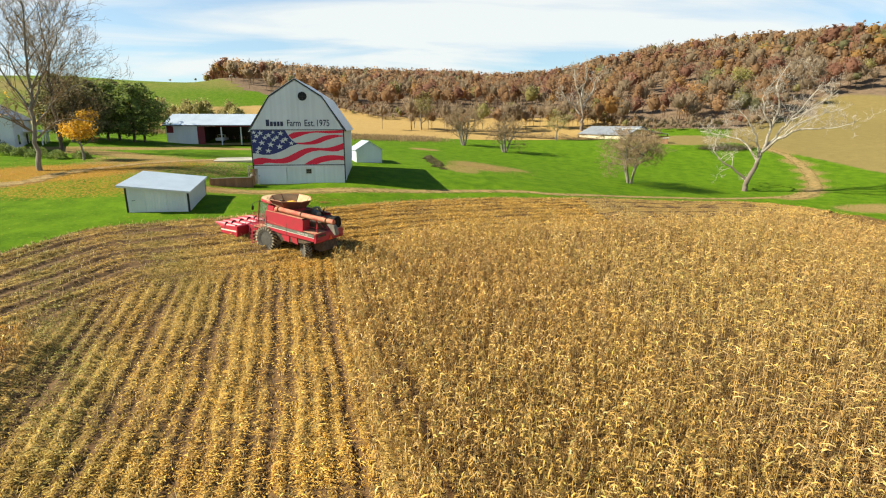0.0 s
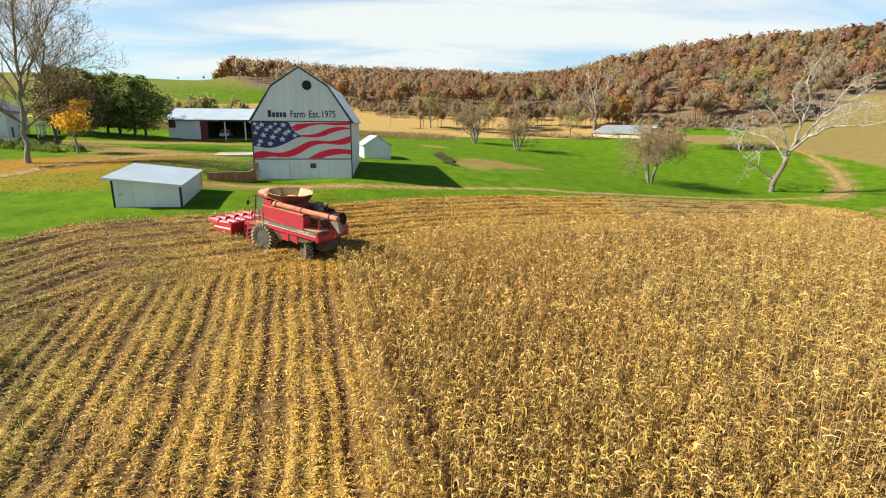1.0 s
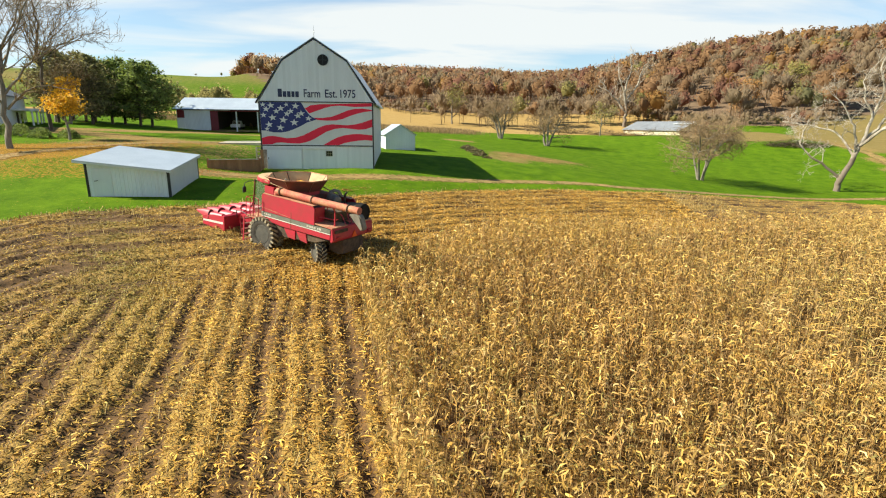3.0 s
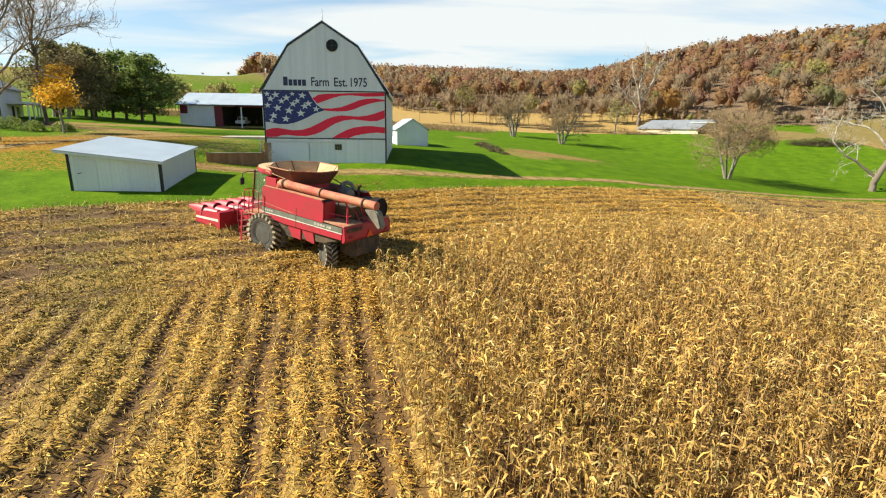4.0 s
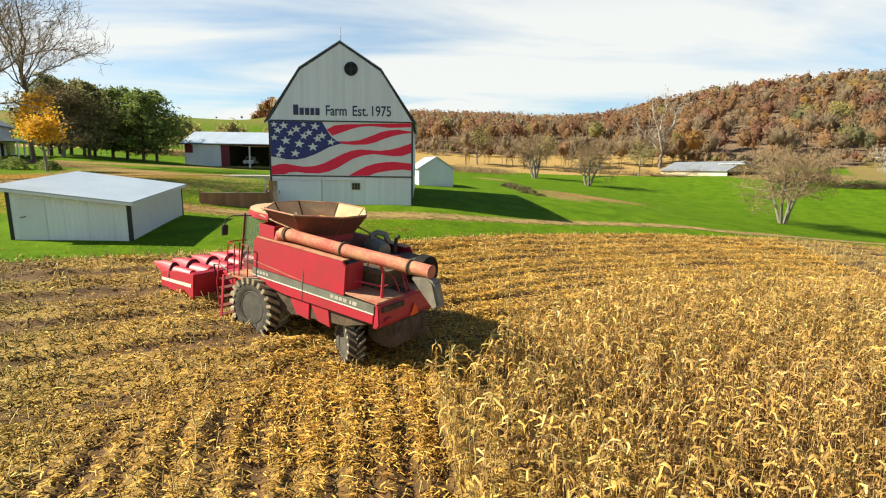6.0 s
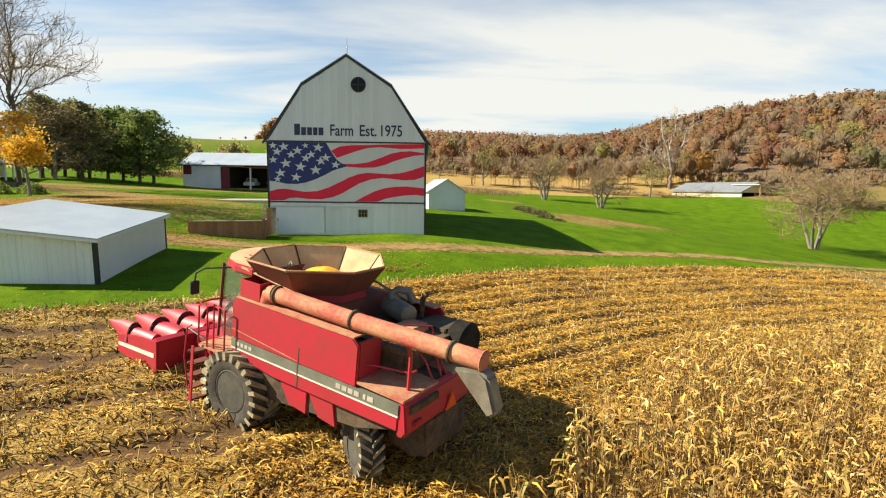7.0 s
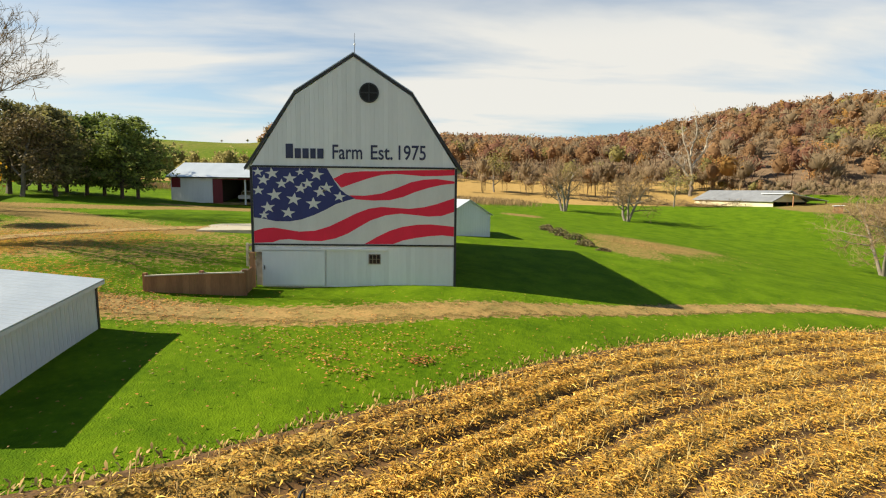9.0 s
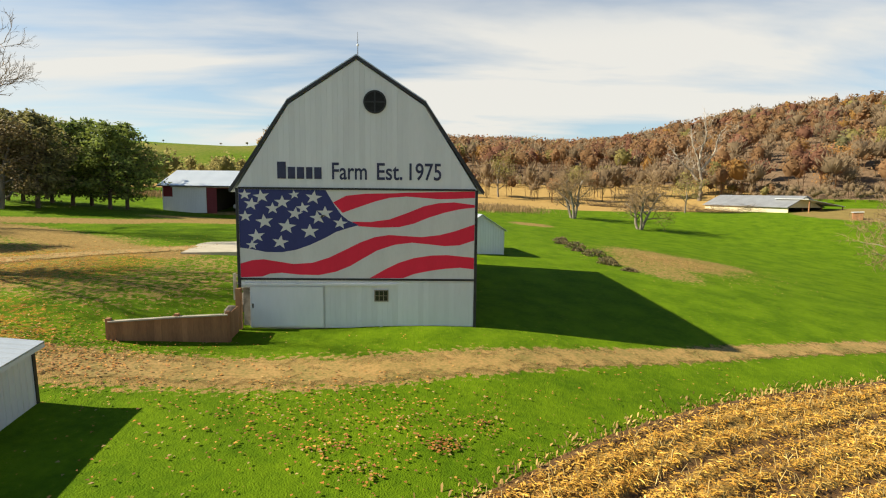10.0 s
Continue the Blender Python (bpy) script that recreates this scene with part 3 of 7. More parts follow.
def ribbon(name, line, width, lift, label, seed, taper=((0, 1), (1, 1))):
    """A worn track laid on the land, with ragged edges."""
    rng = np.random.default_rng(seed)
    d = np.gradient(line, axis=0); d /= np.linalg.norm(d, axis=1)[:, None]
    side = np.c_[d[:, 1], -d[:, 0]]
    cols = []
    for u in (-1, -0.5, 0, 0.5, 1):
        wob = rng.normal(0, 0.16, len(line)) * (abs(u) > 0.9)
        p = line + side * (u * np.interp(line[:, 0], *taper) * width / 2 + wob)[:, None]
        cols.append(np.c_[p, land(p[:, 0], p[:, 1]) + lift])
    v = np.stack(cols, 1).reshape(-1, 3)
    i = np.arange(len(line) - 1)[:, None] * 5 + np.arange(4)[None]
    q = np.stack([i, i + 1, i + 6, i + 5], -1).reshape(-1, 4)[:, ::-1]
    worn = np.tile(np.array([0.0, 0.8, 1.0, 0.8, 0.0]), len(line))
    return tagged(gather(name, v, q, M["track"], np.repeat(worn[:, None], 3, 1), smooth=True), label, "road", kind="structure")


ribbon("farm_track", curve(TRACK, 0.35), 3.0, 0.03, "worn dirt farm track crossing the lawn before the barn", 3, ((0, 14), (1, 0.68)))
ribbon("gravel_lane", curve(LANE, 0.6), 3.6, 0.05, "narrow gravel lane climbing between green fields", 4)
ribbon("driveway", curve(DRIVE, 0.5), 3.6, 0.045, "leaf-strewn gravel driveway past the yard", 5)

# ---- the barn ----
def star(shape, x, z, r, y, turn=0.0):
    pts = []
    for i in range(10):
        a = math.pi / 2 + i * math.pi / 5 + turn
        q = r if i % 2 == 0 else r * 0.40
        pts.append((x + q * math.cos(a) * 1.12, z + q * math.sin(a) * 0.92))
    k = len(shape.v)
    shape.v += [(px, y, pz) for px, pz in pts] + [(x, y, z)]
    shape.f += [(k + i, k + (i + 1) % 10, k + 10) for i in range(10)]
    return shape


def strip_fill(points, y, lift):
    """A flat outline, filled, standing just before the wall at y."""
    s = Shape()
    s.prism([(px, pz) for px, pz in points], y - lift, y, axis=1)
    return s


def barn():
    D = 15.0
    b = thing("barn", pose(0, 0, 0), "tall white gambrel barn with black trim and a painted flag mural", "barn")
    outline = [(-5.2, 2.1), (5.2, 2.1), (5.2, 6.1), (2.92, 9.65), (0, 11.55), (-2.92, 9.65), (-5.2, 6.1)]
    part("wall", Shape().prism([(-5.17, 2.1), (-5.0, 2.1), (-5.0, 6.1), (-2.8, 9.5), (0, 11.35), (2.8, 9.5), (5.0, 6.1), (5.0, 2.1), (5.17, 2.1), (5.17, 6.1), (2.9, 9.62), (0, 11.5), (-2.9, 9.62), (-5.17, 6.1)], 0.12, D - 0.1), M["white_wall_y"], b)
    part("back_wall", Shape().prism(outline, D - 0.1, D), M["white_wall"], b)
    part("front_backing", Shape().prism([(x * 0.998, z) for x, z in outline], 0.03, 0.12), M["white_wall"], b)
    # upright boards of the upper front, each cut to the roof line
    def top(x):
        x = abs(x)
        return 11.5 - x * (11.5 - 9.62) / 2.9 if x < 2.9 else 9.62 - (x - 2.9) * (9.62 - 6.1) / 2.27
    w = 0.2311
    for i in range(45):
        x0 = -5.2 + i * w
        x1 = x0 + w - 0.002
        s = Shape().prism([(x0, 6.12), (x1, 6.12), (x1, max(6.13, top(x1))), ((x0 + x1) / 2, max(6.13, top((x0 + x1) / 2))), (x0, max(6.13, top(x0)))], 0.0, 0.03)
        part("siding_board", s, M["white_siding"], b)
    # lower wall of the stable floor
    part("stable_wall", Shape().prism([(-4.75, -0.05), (5.17, -0.05), (5.17, 2.1), (-5.17, 2.1), (-5.17, 1.75), (-4.75, 1.75)], 0.045, 0.25), M["white_wall"], b)
    for i in range(29):
        x0 = -1.45 + i * 0.2285
        s = Shape().box(x0, x0 + 0.226, 0.015, 0.045, 0.04 + 0.006 * (i % 3), 2.04)
        part("siding_board", s, M["white_siding"], b)
    for x0, x1 in ((-4.75, -4.5), (4.95, 5.17)):
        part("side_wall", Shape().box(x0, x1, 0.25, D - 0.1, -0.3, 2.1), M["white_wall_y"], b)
    part("foundation", Shape().box(-5.05, 5.2, 0.06, D, -1.2, -0.05).box(-5.15, -4.78, 0.3, D, -1.2, 1.74), M["stone"], b, "rough stone foundation", bevel=0.03)
    door = part("sliding_door", Shape().box(-4.72, -1.52, -0.05, 0.0, 0.02, 1.82), M["white_siding"], b, "wide white sliding door", bevel=0.01)
    part("door_track", Shape().box(-5.05, 1.75, -0.07, 0.01, 1.86, 1.96), M["white_siding"], b)
    part("door_edge", Shape().box(-4.72, -4.66, -0.062, -0.05, 0.02, 1.82).box(-1.58, -1.52, -0.062, -0.05, 0.02, 1.82).box(-4.66, -1.58, -0.060, -0.05, 1.76, 1.82), M["white_siding"], door)
    part("door_handle", Shape().box(-4.62, -4.58, -0.09, -0.05, 0.85, 1.05), M["black_trim"], door)
    for x in (0.05, 0.95):
        part("door_guide", Shape().box(x, x + 0.12, -0.04, 0.0, 0.02, 0.28), M["white_siding"], b)
    # small six-light window
    wf = part("window", Shape().box(0.74, 1.32, -0.02, 0.014, 1.18, 1.66), M["dark_inside"], b)
    part("window_bar", Shape().box(0.72, 0.76, -0.04, 0.0, 1.16, 1.68).box(1.30, 1.34, -0.04, 0.0, 1.16, 1.68).box(0.76, 1.30, -0.04, 0.0, 1.64, 1.68).box(0.76, 1.30, -0.04, 0.0, 1.16, 1.20)
         .box(0.92, 0.945, -0.035, -0.022, 1.2, 1.64).box(1.115, 1.14, -0.035, -0.022, 1.2, 1.64).box(0.76, 1.3, -0.034, -0.023, 1.41, 1.43), M["stone"], wf)
    for x in (0.765, 0.95, 1.145):
        for z in (1.205, 1.435):
            part("pane", Shape().box(x, x + 0.15, -0.03, -0.024, z, z + 0.2), M["glass_dark"], wf)
    # round loft window with a fan-like cross of bars
    ring = Shape()
    rx, rz, rr = 0.77, 9.80, 0.47
    n = 28
    for i in range(n):
        a0, a1 = 2 * math.pi * i / n, 2 * math.pi * (i + 1) / n
        ring.add([(rx + r * math.cos(a), y, rz + r * math.sin(a)) for a in (a0, a1) for r in (rr - 0.05, rr + 0.02) for y in (-0.05, 0.0)],
                 [(0, 4, 6, 2), (1, 3, 7, 5), (2, 6, 7, 3), (0, 1, 5, 4)])
    rw = part("loft_window", Shape().lathe([(rr - 0.03, 0), (rr - 0.03, 0.02)], pose(rx, -0.022, rz, 90), 28), M["glass_dusty"], b)
    part("window_ring", ring, M["black_trim"], rw)
    part("window_bar", Shape().box(rx - 0.03, rx + 0.03, -0.06, -0.045, rz - 0.43, rz + 0.43).box(rx - 0.43, rx + 0.43, -0.058, -0.045, rz - 0.03, rz + 0.03), M["black_trim"], rw)
    # roof slopes with overhang
    for s, sign in (("roof_slope", -1), ("roof_slope", 1)):
        part(s, Shape().prism([(sign * 5.42, 5.93), (sign * 5.32, 6.08), (sign * 2.92, 9.72), (sign * 2.95, 9.86), (sign * 5.52, 6.0)][::sign], -0.045, D + 0.2), M["roof_metal_y"], b)
        part(s, Shape().prism([(sign * 2.92, 9.72), (0, 11.6), (0, 11.76), (sign * 2.97, 9.86)][::sign], -0.045, D + 0.2), M["roof_metal_y"], b)
        part("rake_trim", Shape().prism([(sign * 5.48, 5.90), (sign * 5.38, 5.98), (sign * 2.87, 9.73), (0, 11.57), (0, 11.70), (sign * 2.93, 9.83), (sign * 5.53, 6.02)][::sign], -0.06, -0.035), M["black_trim"], b)
        part("corner_trim", Shape().box(min(sign * 5.12, sign * 5.24), max(sign * 5.12, sign * 5.24), -0.03, 0.12, 0.0 if sign > 0 else 1.75, 6.1), M["black_trim"], b)
    part("belt_trim", Shape().box(-5.12, 5.12, -0.045, -0.004, 6.06, 6.15), M["black_trim"], b)
    part("belt_trim", Shape().box(-5.12, 5.12, -0.045, -0.004, 2.10, 2.19), M["black_trim"], b)
    rod = part("lightning_rod", Shape().tube([(0.02, 0.3, 11.7), (0.02, 0.3, 12.75)], [0.02, 0.008], 5), M["black_trim"], b)
    part("rod_ball", Shape().lathe([(0.01, -0.06), (0.05, -0.03), (0.05, 0.03), (0.01, 0.06)], pose(0.02, 0.3, 12.2), 8), M["white_siding"], rod)
    # the mural: wavy stripes, canton and stars on a flush painted face
    mural = part("flag_mural", Shape().box(-5.12, 5.12, -0.004, 0.03, 2.19, 6.06), M["flag_white"], b, "wavy flag painted on the barn wall")
    def trim(p):
        return [(min(5.11, max(-5.11, x)), min(6.055, max(2.195, z))) for x, z in p]
    stripes = [
        [(-1.05, 5.52), (-0.49, 5.81), (0.34, 5.91), (1.39, 5.93), (2.13, 5.97), (5.2, 6.08), (5.16, 5.77), (4.2, 5.72), (3.54, 5.7), (2.89, 5.75), (2.13, 5.8), (1.39, 5.74), (0.75, 5.57), (-0.08, 5.28), (-0.65, 5.07)],
        [(-0.25, 4.69), (0.54, 4.68), (1.38, 4.8), (2.24, 5.12), (2.89, 5.39), (3.54, 5.53), (4.21, 5.57), (5.16, 5.46), (5.15, 5.35), (4.44, 5.27), (3.77, 5.11), (3.11, 4.9), (2.46, 4.63), (1.81, 4.47), (0.96, 4.44), (0.06, 4.49)],
        [(0.51, 2.2), (1.16, 2.58), (1.81, 2.9), (2.47, 3.11), (3.25, 3.23), (3.92, 3.25), (5.2, 3.14), (5.2, 2.63), (4.5, 2.69), (3.82, 2.64), (3.14, 2.54), (2.47, 2.4), (1.98, 2.21)],
        [(-5.18, 2.82), (-4.59, 2.97), (-4.1, 3.01), (-3.51, 2.92), (-2.81, 2.81), (-1.99, 2.87), (-1.27, 3.1), (-0.53, 3.46), (0.1, 3.78), (0.74, 4.02), (1.38, 4.12), (2.03, 4.08), (2.79, 4.04), (3.57, 4.13), (4.23, 4.3), (5.18, 4.61),
         (5.17, 3.91), (4.47, 3.69), (3.8, 3.65), (3.13, 3.72), (2.36, 3.79), (1.6, 3.69), (0.84, 3.43), (0.2, 3.06), (-0.33, 2.74), (-0.97, 2.48), (-1.7, 2.33), (-2.52, 2.34), (-3.33, 2.42), (-3.83, 2.38), (-4.18, 2.25), (-5.2, 2.21)],
    ]
    for p in stripes:
        part("red_stripe", strip_fill(trim(p), -0.004, 0.003), M["flag_red"], mural)
    canton = [(-5.2, 6.08), (-1.37, 6.05), (-1.22, 5.79), (-0.98, 5.38), (-0.71, 4.99), (-0.4, 4.74), (0.06, 4.54), (-0.41, 4.41), (-0.93, 4.24), (-1.45, 3.95), (-2.07, 3.66), (-2.68, 3.44), (-3.29, 3.33), (-3.98, 3.33), (-4.57, 3.45), (-5.19, 3.52)]
    part("blue_canton", strip_fill(trim(canton), -0.004, 0.005), M["flag_blue"], mural)
    stars = [(-4.84, 5.82, 0.26), (-4.13, 5.75, 0.33), (-4.57, 5.42, 0.31), (-3.24, 5.51, 0.33), (-2.72, 5.84, 0.22), (-1.89, 5.72, 0.34), (-3.66, 5.24, 0.29), (-2.35, 5.27, 0.29), (-2.7, 5.02, 0.31), (-1.4, 5.06, 0.33),
             (-1.72, 4.85, 0.33), (-0.75, 4.62, 0.30), (-4.84, 4.89, 0.28), (-4.02, 4.67, 0.36), (-3.06, 4.46, 0.37), (-2.07, 4.25, 0.37), (-4.37, 4.03, 0.34), (-3.36, 3.77, 0.34), (-4.58, 3.64, 0.25)]
    for k, (x, z, r) in enumerate(stars):
        part("star", star(Shape(), x, z, r, -0.0125, 0.15 * math.sin(k * 2.1)), M["flag_white"], mural)
    # lettering: the first word stands as plain bars
    for x0, x1, z1 in ((-3.42, -3.05, 7.24), (-2.97, -2.66, 7.02), (-2.58, -2.27, 7.02), (-2.19, -1.92, 7.02), (-1.84, -1.53, 7.02)):
        part("name_bar", Shape().box(x0, x1, -0.024, -0.015, 6.52, z1), M["lettering"], b)
    for words, x0, width in (("Farm", -1.08, 1.50), ("Est.", 0.85, 1.10), ("1975", 2.25, 1.38)):
        cu = bpy.data.curves.new("lettering", "FONT"); cu.body, cu.size, cu.extrude, cu.offset = words, 1.0, 0.002, 0.012
        tmp = bpy.data.objects.new("tmp", cu); scene.collection.objects.link(tmp)
        me = bpy.data.meshes.new_from_object(tmp.evaluated_get(bpy.context.evaluated_depsgraph_get()))
        bpy.data.objects.remove(tmp)
        xs = [v.co.x for v in me.vertices]
        a, s = min(xs), width / (max(xs) - min(xs))
        me.transform(Matrix.Translation((x0, -0.02, 6.52)) @ Matrix.Rotation(radians(90), 4, "X") @ Matrix.Diagonal((s, 1.02, 1, 1)) @ Matrix.Translation((-a, 0, 0)))
        me.materials.clear(); me.materials.append(M["lettering"])
        ob = new("lettering", me); ob.parent = b
    return b


barn()


# ---- lean-to shed on the lawn ----
def lean_to():
    m = pose(-12.2, -15.65, -0.72, 4.6, 1.0, 6.2)
    W, D, HL, HR = 4.95, 7.0, 2.42, 1.92
    b = thing("shed", m, "white metal lean-to shed with black corner trim on the lawn", "shed")
    h = lambda x: HL + (HR - HL) * x / W  # noqa: E731
    part("front_wall", Shape().prism([(0, 0), (W, 0), (W, h(W)), (0, h(0))], 0, 0.08), M["white_wall"], b)
    part("back_wall", Shape().prism([(0, 0), (W, 0), (W, h(W)), (0, h(0))], D - 0.08, D), M["white_wall"], b)
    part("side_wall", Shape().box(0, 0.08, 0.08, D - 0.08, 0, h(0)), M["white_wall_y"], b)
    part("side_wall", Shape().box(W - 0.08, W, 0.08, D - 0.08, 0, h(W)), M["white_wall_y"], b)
    part("floor_skid", Shape().box(0.05, W - 0.05, 0.1, D - 0.1, -0.5, 0.0), M["dark_inside"], b)
    k = (HR - HL) / W
    part("roof", Shape().prism([(-0.55, h(-0.55) + 0.01), (W + 0.22, h(W + 0.22) + 0.01), (W + 0.22, h(W + 0.22) + 0.05), (-0.55, h(-0.55) + 0.05)], -0.3, D + 0.15), M["roof_metal_y"], b, "pale ribbed metal roof")
    part("fascia", Shape().prism([(-0.55, h(-0.55) - 0.12), (W + 0.22, h(W + 0.22) - 0.12), (W + 0.22, h(W + 0.22)), (-0.55, h(-0.55))], -0.29, -0.25), M["white_siding"], b)
    part("fascia", Shape().box(W + 0.18, W + 0.22, -0.25, D + 0.14, h(W + 0.22) - 0.12, h(W + 0.22)), M["white_siding"], b)
    for x0, x1, y0, y1, x in ((-0.03, 0.12, -0.03, 0.0, 0), (-0.03, 0.0, 0.0, 0.12, 0), (W - 0.12, W + 0.03, -0.03, 0.0, W), (W, W + 0.03, 0.0, 0.12, W), (W, W + 0.03, D - 0.12, D, W)):
        part("corner_trim", Shape().box(x0, x1, y0, y1, 0, h(x) - 0.02), M["black_trim"], b)
    part("sill_board", Shape().box(-0.02, W + 0.02, -0.02, 0.0, -0.12, 0.02).box(W, W + 0.02, 0.0, D, -0.12, 0.02), M["stone"], b)
    d = part("door", Shape().box(0.35, 1.5, -0.03, -0.002, 0.04, 1.95), M["white_siding"], b, bevel=0.008)
    part("handle", Shape().tube([(0.5, -0.03, 1.15), (0.5, -0.1, 1.15), (0.62, -0.1, 1.17), (0.72, -0.1, 1.2)], 0.022, 6), M["black_trim"], d)
    for x in (2.2, 3.2, 4.2):
        part("seam", Shape().box(x, x + 0.03, -0.012, -0.001, 0.04, h(x) - 0.1), M["white_siding"], b)


lean_to()


# ---- small gabled hut ----
def hut():
    b = thing("hut", pose(5.55, 20.0, 0.75, 0, 0, 14), "small white gabled shed standing on the lawn behind the barn", "shed")
    W, D, H, P = 4.0, 5.0, 2.15, 1.25
    g = [(0, -0.4), (W, -0.4), (W, H), (W / 2, H + P), (0, H)]
    part("gable_wall", Shape().prism(g, 0, 0.1), M["white_wall"], b)
    part("gable_wall", Shape().prism(g, D - 0.1, D), M["white_wall"], b)
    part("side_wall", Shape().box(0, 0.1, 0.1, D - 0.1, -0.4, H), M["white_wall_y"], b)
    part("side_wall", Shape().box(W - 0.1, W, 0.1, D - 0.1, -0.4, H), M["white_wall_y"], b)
    for s in (0, 1):
        e = [(-0.22, H - 0.14), (W / 2, H + P), (W / 2, H + P + 0.06), (-0.22, H - 0.08)] if s == 0 else [(W / 2, H + P), (W + 0.22, H - 0.14), (W + 0.22, H - 0.08), (W / 2, H + P + 0.06)]
        part("roof_slope", Shape().prism(e, -0.2, D + 0.2), M["roof_metal_y"], b)
    part("corner_trim", Shape().box(W - 0.08, W + 0.02, -0.02, 0.0, -0.1, H).box(W, W + 0.02, 0.0, 0.1, -0.1, H), M["white_siding"], b)
    part("door", Shape().box(-0.04, 0.0, 1.2, 3.4, 0, 1.9), M["white_siding"], b)


hut()


# ---- pole building with open bays ----
def pole_building():
    b = thing("machine_shed", pose(-33.1, 49.7, 2.87, 0, 0, 0.0), "long white machine shed with open bays and a pale metal roof", "shed")
    W, D, H, P = 24.0, 11.0, 3.6, 2.2
    part("roof_slope", Shape().prism([(-0.5, H - 0.05), (D / 2, H + P), (D / 2, H + P + 0.08), (-0.5, H + 0.03)], -0.5, W + 0.4, axis=0), M["roof_metal"], b)
    part("roof_slope", Shape().prism([(D / 2, H + P), (D + 0.5, H - 0.05), (D + 0.5, H + 0.03), (D / 2, H + P + 0.08)], -0.5, W + 0.4, axis=0), M["roof_metal"], b)
    part("back_wall", Shape().box(0, W, D - 0.1, D, -0.3, H), M["dark_inside"], b)
    for x in (0, W - 0.1):
        part("end_wall", Shape().prism([(0, -0.3), (D - 0.1, -0.3), (D - 0.1, H), (D / 2, H + P - 0.05), (0, H)], x, x + 0.1, axis=0), M["white_wall_y"], b)
    part("wall_panel", Shape().box(0.1, 1.35, 0, 0.1, -0.3, 2.1), M["white_wall"], b)
    part("red_panel", Shape().box(0.1, 1.35, 0, 0.1, 2.11, H), M["red_door"], b)
    part("sliding_door", Shape().box(1.4, 5.9, -0.1, -0.02, -0.05, H - 0.2), M["white_wall"], b, "white sliding door")
    part("red_door", Shape().box(5.95, 7.3, -0.08, 0.0, -0.05, H - 0.2), M["red_door"], b, "dark red door leaf")
    part("header_beam", Shape().box(0.1, W - 0.1, -0.02, 0.12, H - 0.32, H - 0.02), M["red_door"], b)
    part("door_rail", Shape().box(1.2, 9.5, -0.16, -0.1, H - 0.2, H - 0.08), M["white_siding"], b)
    part("eave_trim", Shape().box(-0.5, W + 0.4, -0.54, -0.5, H - 0.12, H + 0.02), M["black_trim"], b)
    for x in (10.4, 14.2, 18.0, 21.8):
        part("post", Shape().box(x, x + 0.2, 0, 0.2, -0.3, H - 0.3), M["white_siding"], b)
    part("dirt_floor", Shape().box(0.1, W - 0.1, 0.1, D - 0.1, -0.3, 0.02), M["gravel"], b)
    part("inner_wall", Shape().box(6.0, 6.1, 0.3, D - 0.2, 0.02, H), M["dark_inside"], b)
    # an old pale pickup parked inside
    v = thing("pickup_truck", pose(-24.0, 53.2, 2.9, 0, 0, 6), "pale parked pickup truck in the dark bay", "truck")
    part("body", Shape().box(-0.9, 0.9, 0.0, 5.0, 0.45, 1.0), M["white_siding"], v, bevel=0.08)
    part("cab", Shape().prism([(-0.8, 1.0), (0.8, 1.0), (0.68, 1.65), (-0.68, 1.65)], 1.5, 3.2), M["white_siding"], v, bevel=0.05)
    part("windshield", Shape().prism([(-0.7, 1.04), (0.7, 1.04), (0.6, 1.58), (-0.6, 1.58)], 1.47, 1.49), M["glass_dark"], v)
    for x in (-0.85, 0.65):
        for y in (0.9, 3.9):
            part("wheel", Shape().lathe([(0.36, 0), (0.36, 0.2)], pose(x, y, 0.36, 0, 90), 16), M["black_trim"], v)


pole_building()


# ---- low far shed, with a canopy, and a feed box ----
def far_shed():
    b = thing("cattle_shed", pose(77.6, 117.4, 0.75, 0, 0, -76), "low cream-walled cattle shed with a grey metal roof", "shed")
    W, D, H, P = 25.0, 10.0, 2.5, 2.6
    part("long_wall", Shape().box(0, W, 0, 0.2, -1.5, H), M["cream_wall"], b)
    part("end_wall", Shape().box(0, 0.2, 0.2, D, -1.5, H), M["cream_wall"], b)
    part("back_wall", Shape().box(0, W, D - 0.2, D, -1.5, H), M["dark_inside"], b)
    part("roof_slope", Shape().prism([(-0.5, H), (D / 2, H + P), (D / 2, H + P + 0.1), (-0.5, H + 0.1)], -0.4, W + 0.3, axis=0), M["roof_grey"], b)
    part("roof_slope", Shape().prism([(D / 2, H + P), (D + 0.5, H), (D + 0.5, H + 0.1), (D / 2, H + P + 0.1)], -0.4, W + 0.3, axis=0), M["roof_grey"], b)
    for y in (0.2, 4.3, D - 0.2):
        part("post", Shape().box(W - 0.2, W, y - 0.1, y + 0.1, -1.5, H), M["fence_wood"], b)
    part("canopy", Shape().prism([(2.6, H + 1.9), (D + 3.5, H + 0.3), (D + 3.5, H + 0.4), (2.6, H + 2.0)], W - 6, W + 2.6, axis=0), M["white_siding"], b, "bright metal canopy roof")
    for y in (D + 3.0, 3.2):
        part("canopy_post", Shape().box(W + 2.2, W + 2.4, y, y + 0.2, -1.5, H + (0.3 if y > D else 1.7)), M["fence_wood"], b)
    part("gable_boards", Shape().box(W - 0.15, W - 0.05, 0.2, 6.0, -1.5, 0.2), M["dark_inside"], b)
    part("gable_top", Shape().prism([(0.2, H), (D - 0.2, H), (D / 2, H + P - 0.12)], W - 0.12, W - 0.04, axis=0), M["cream_wall"], b)


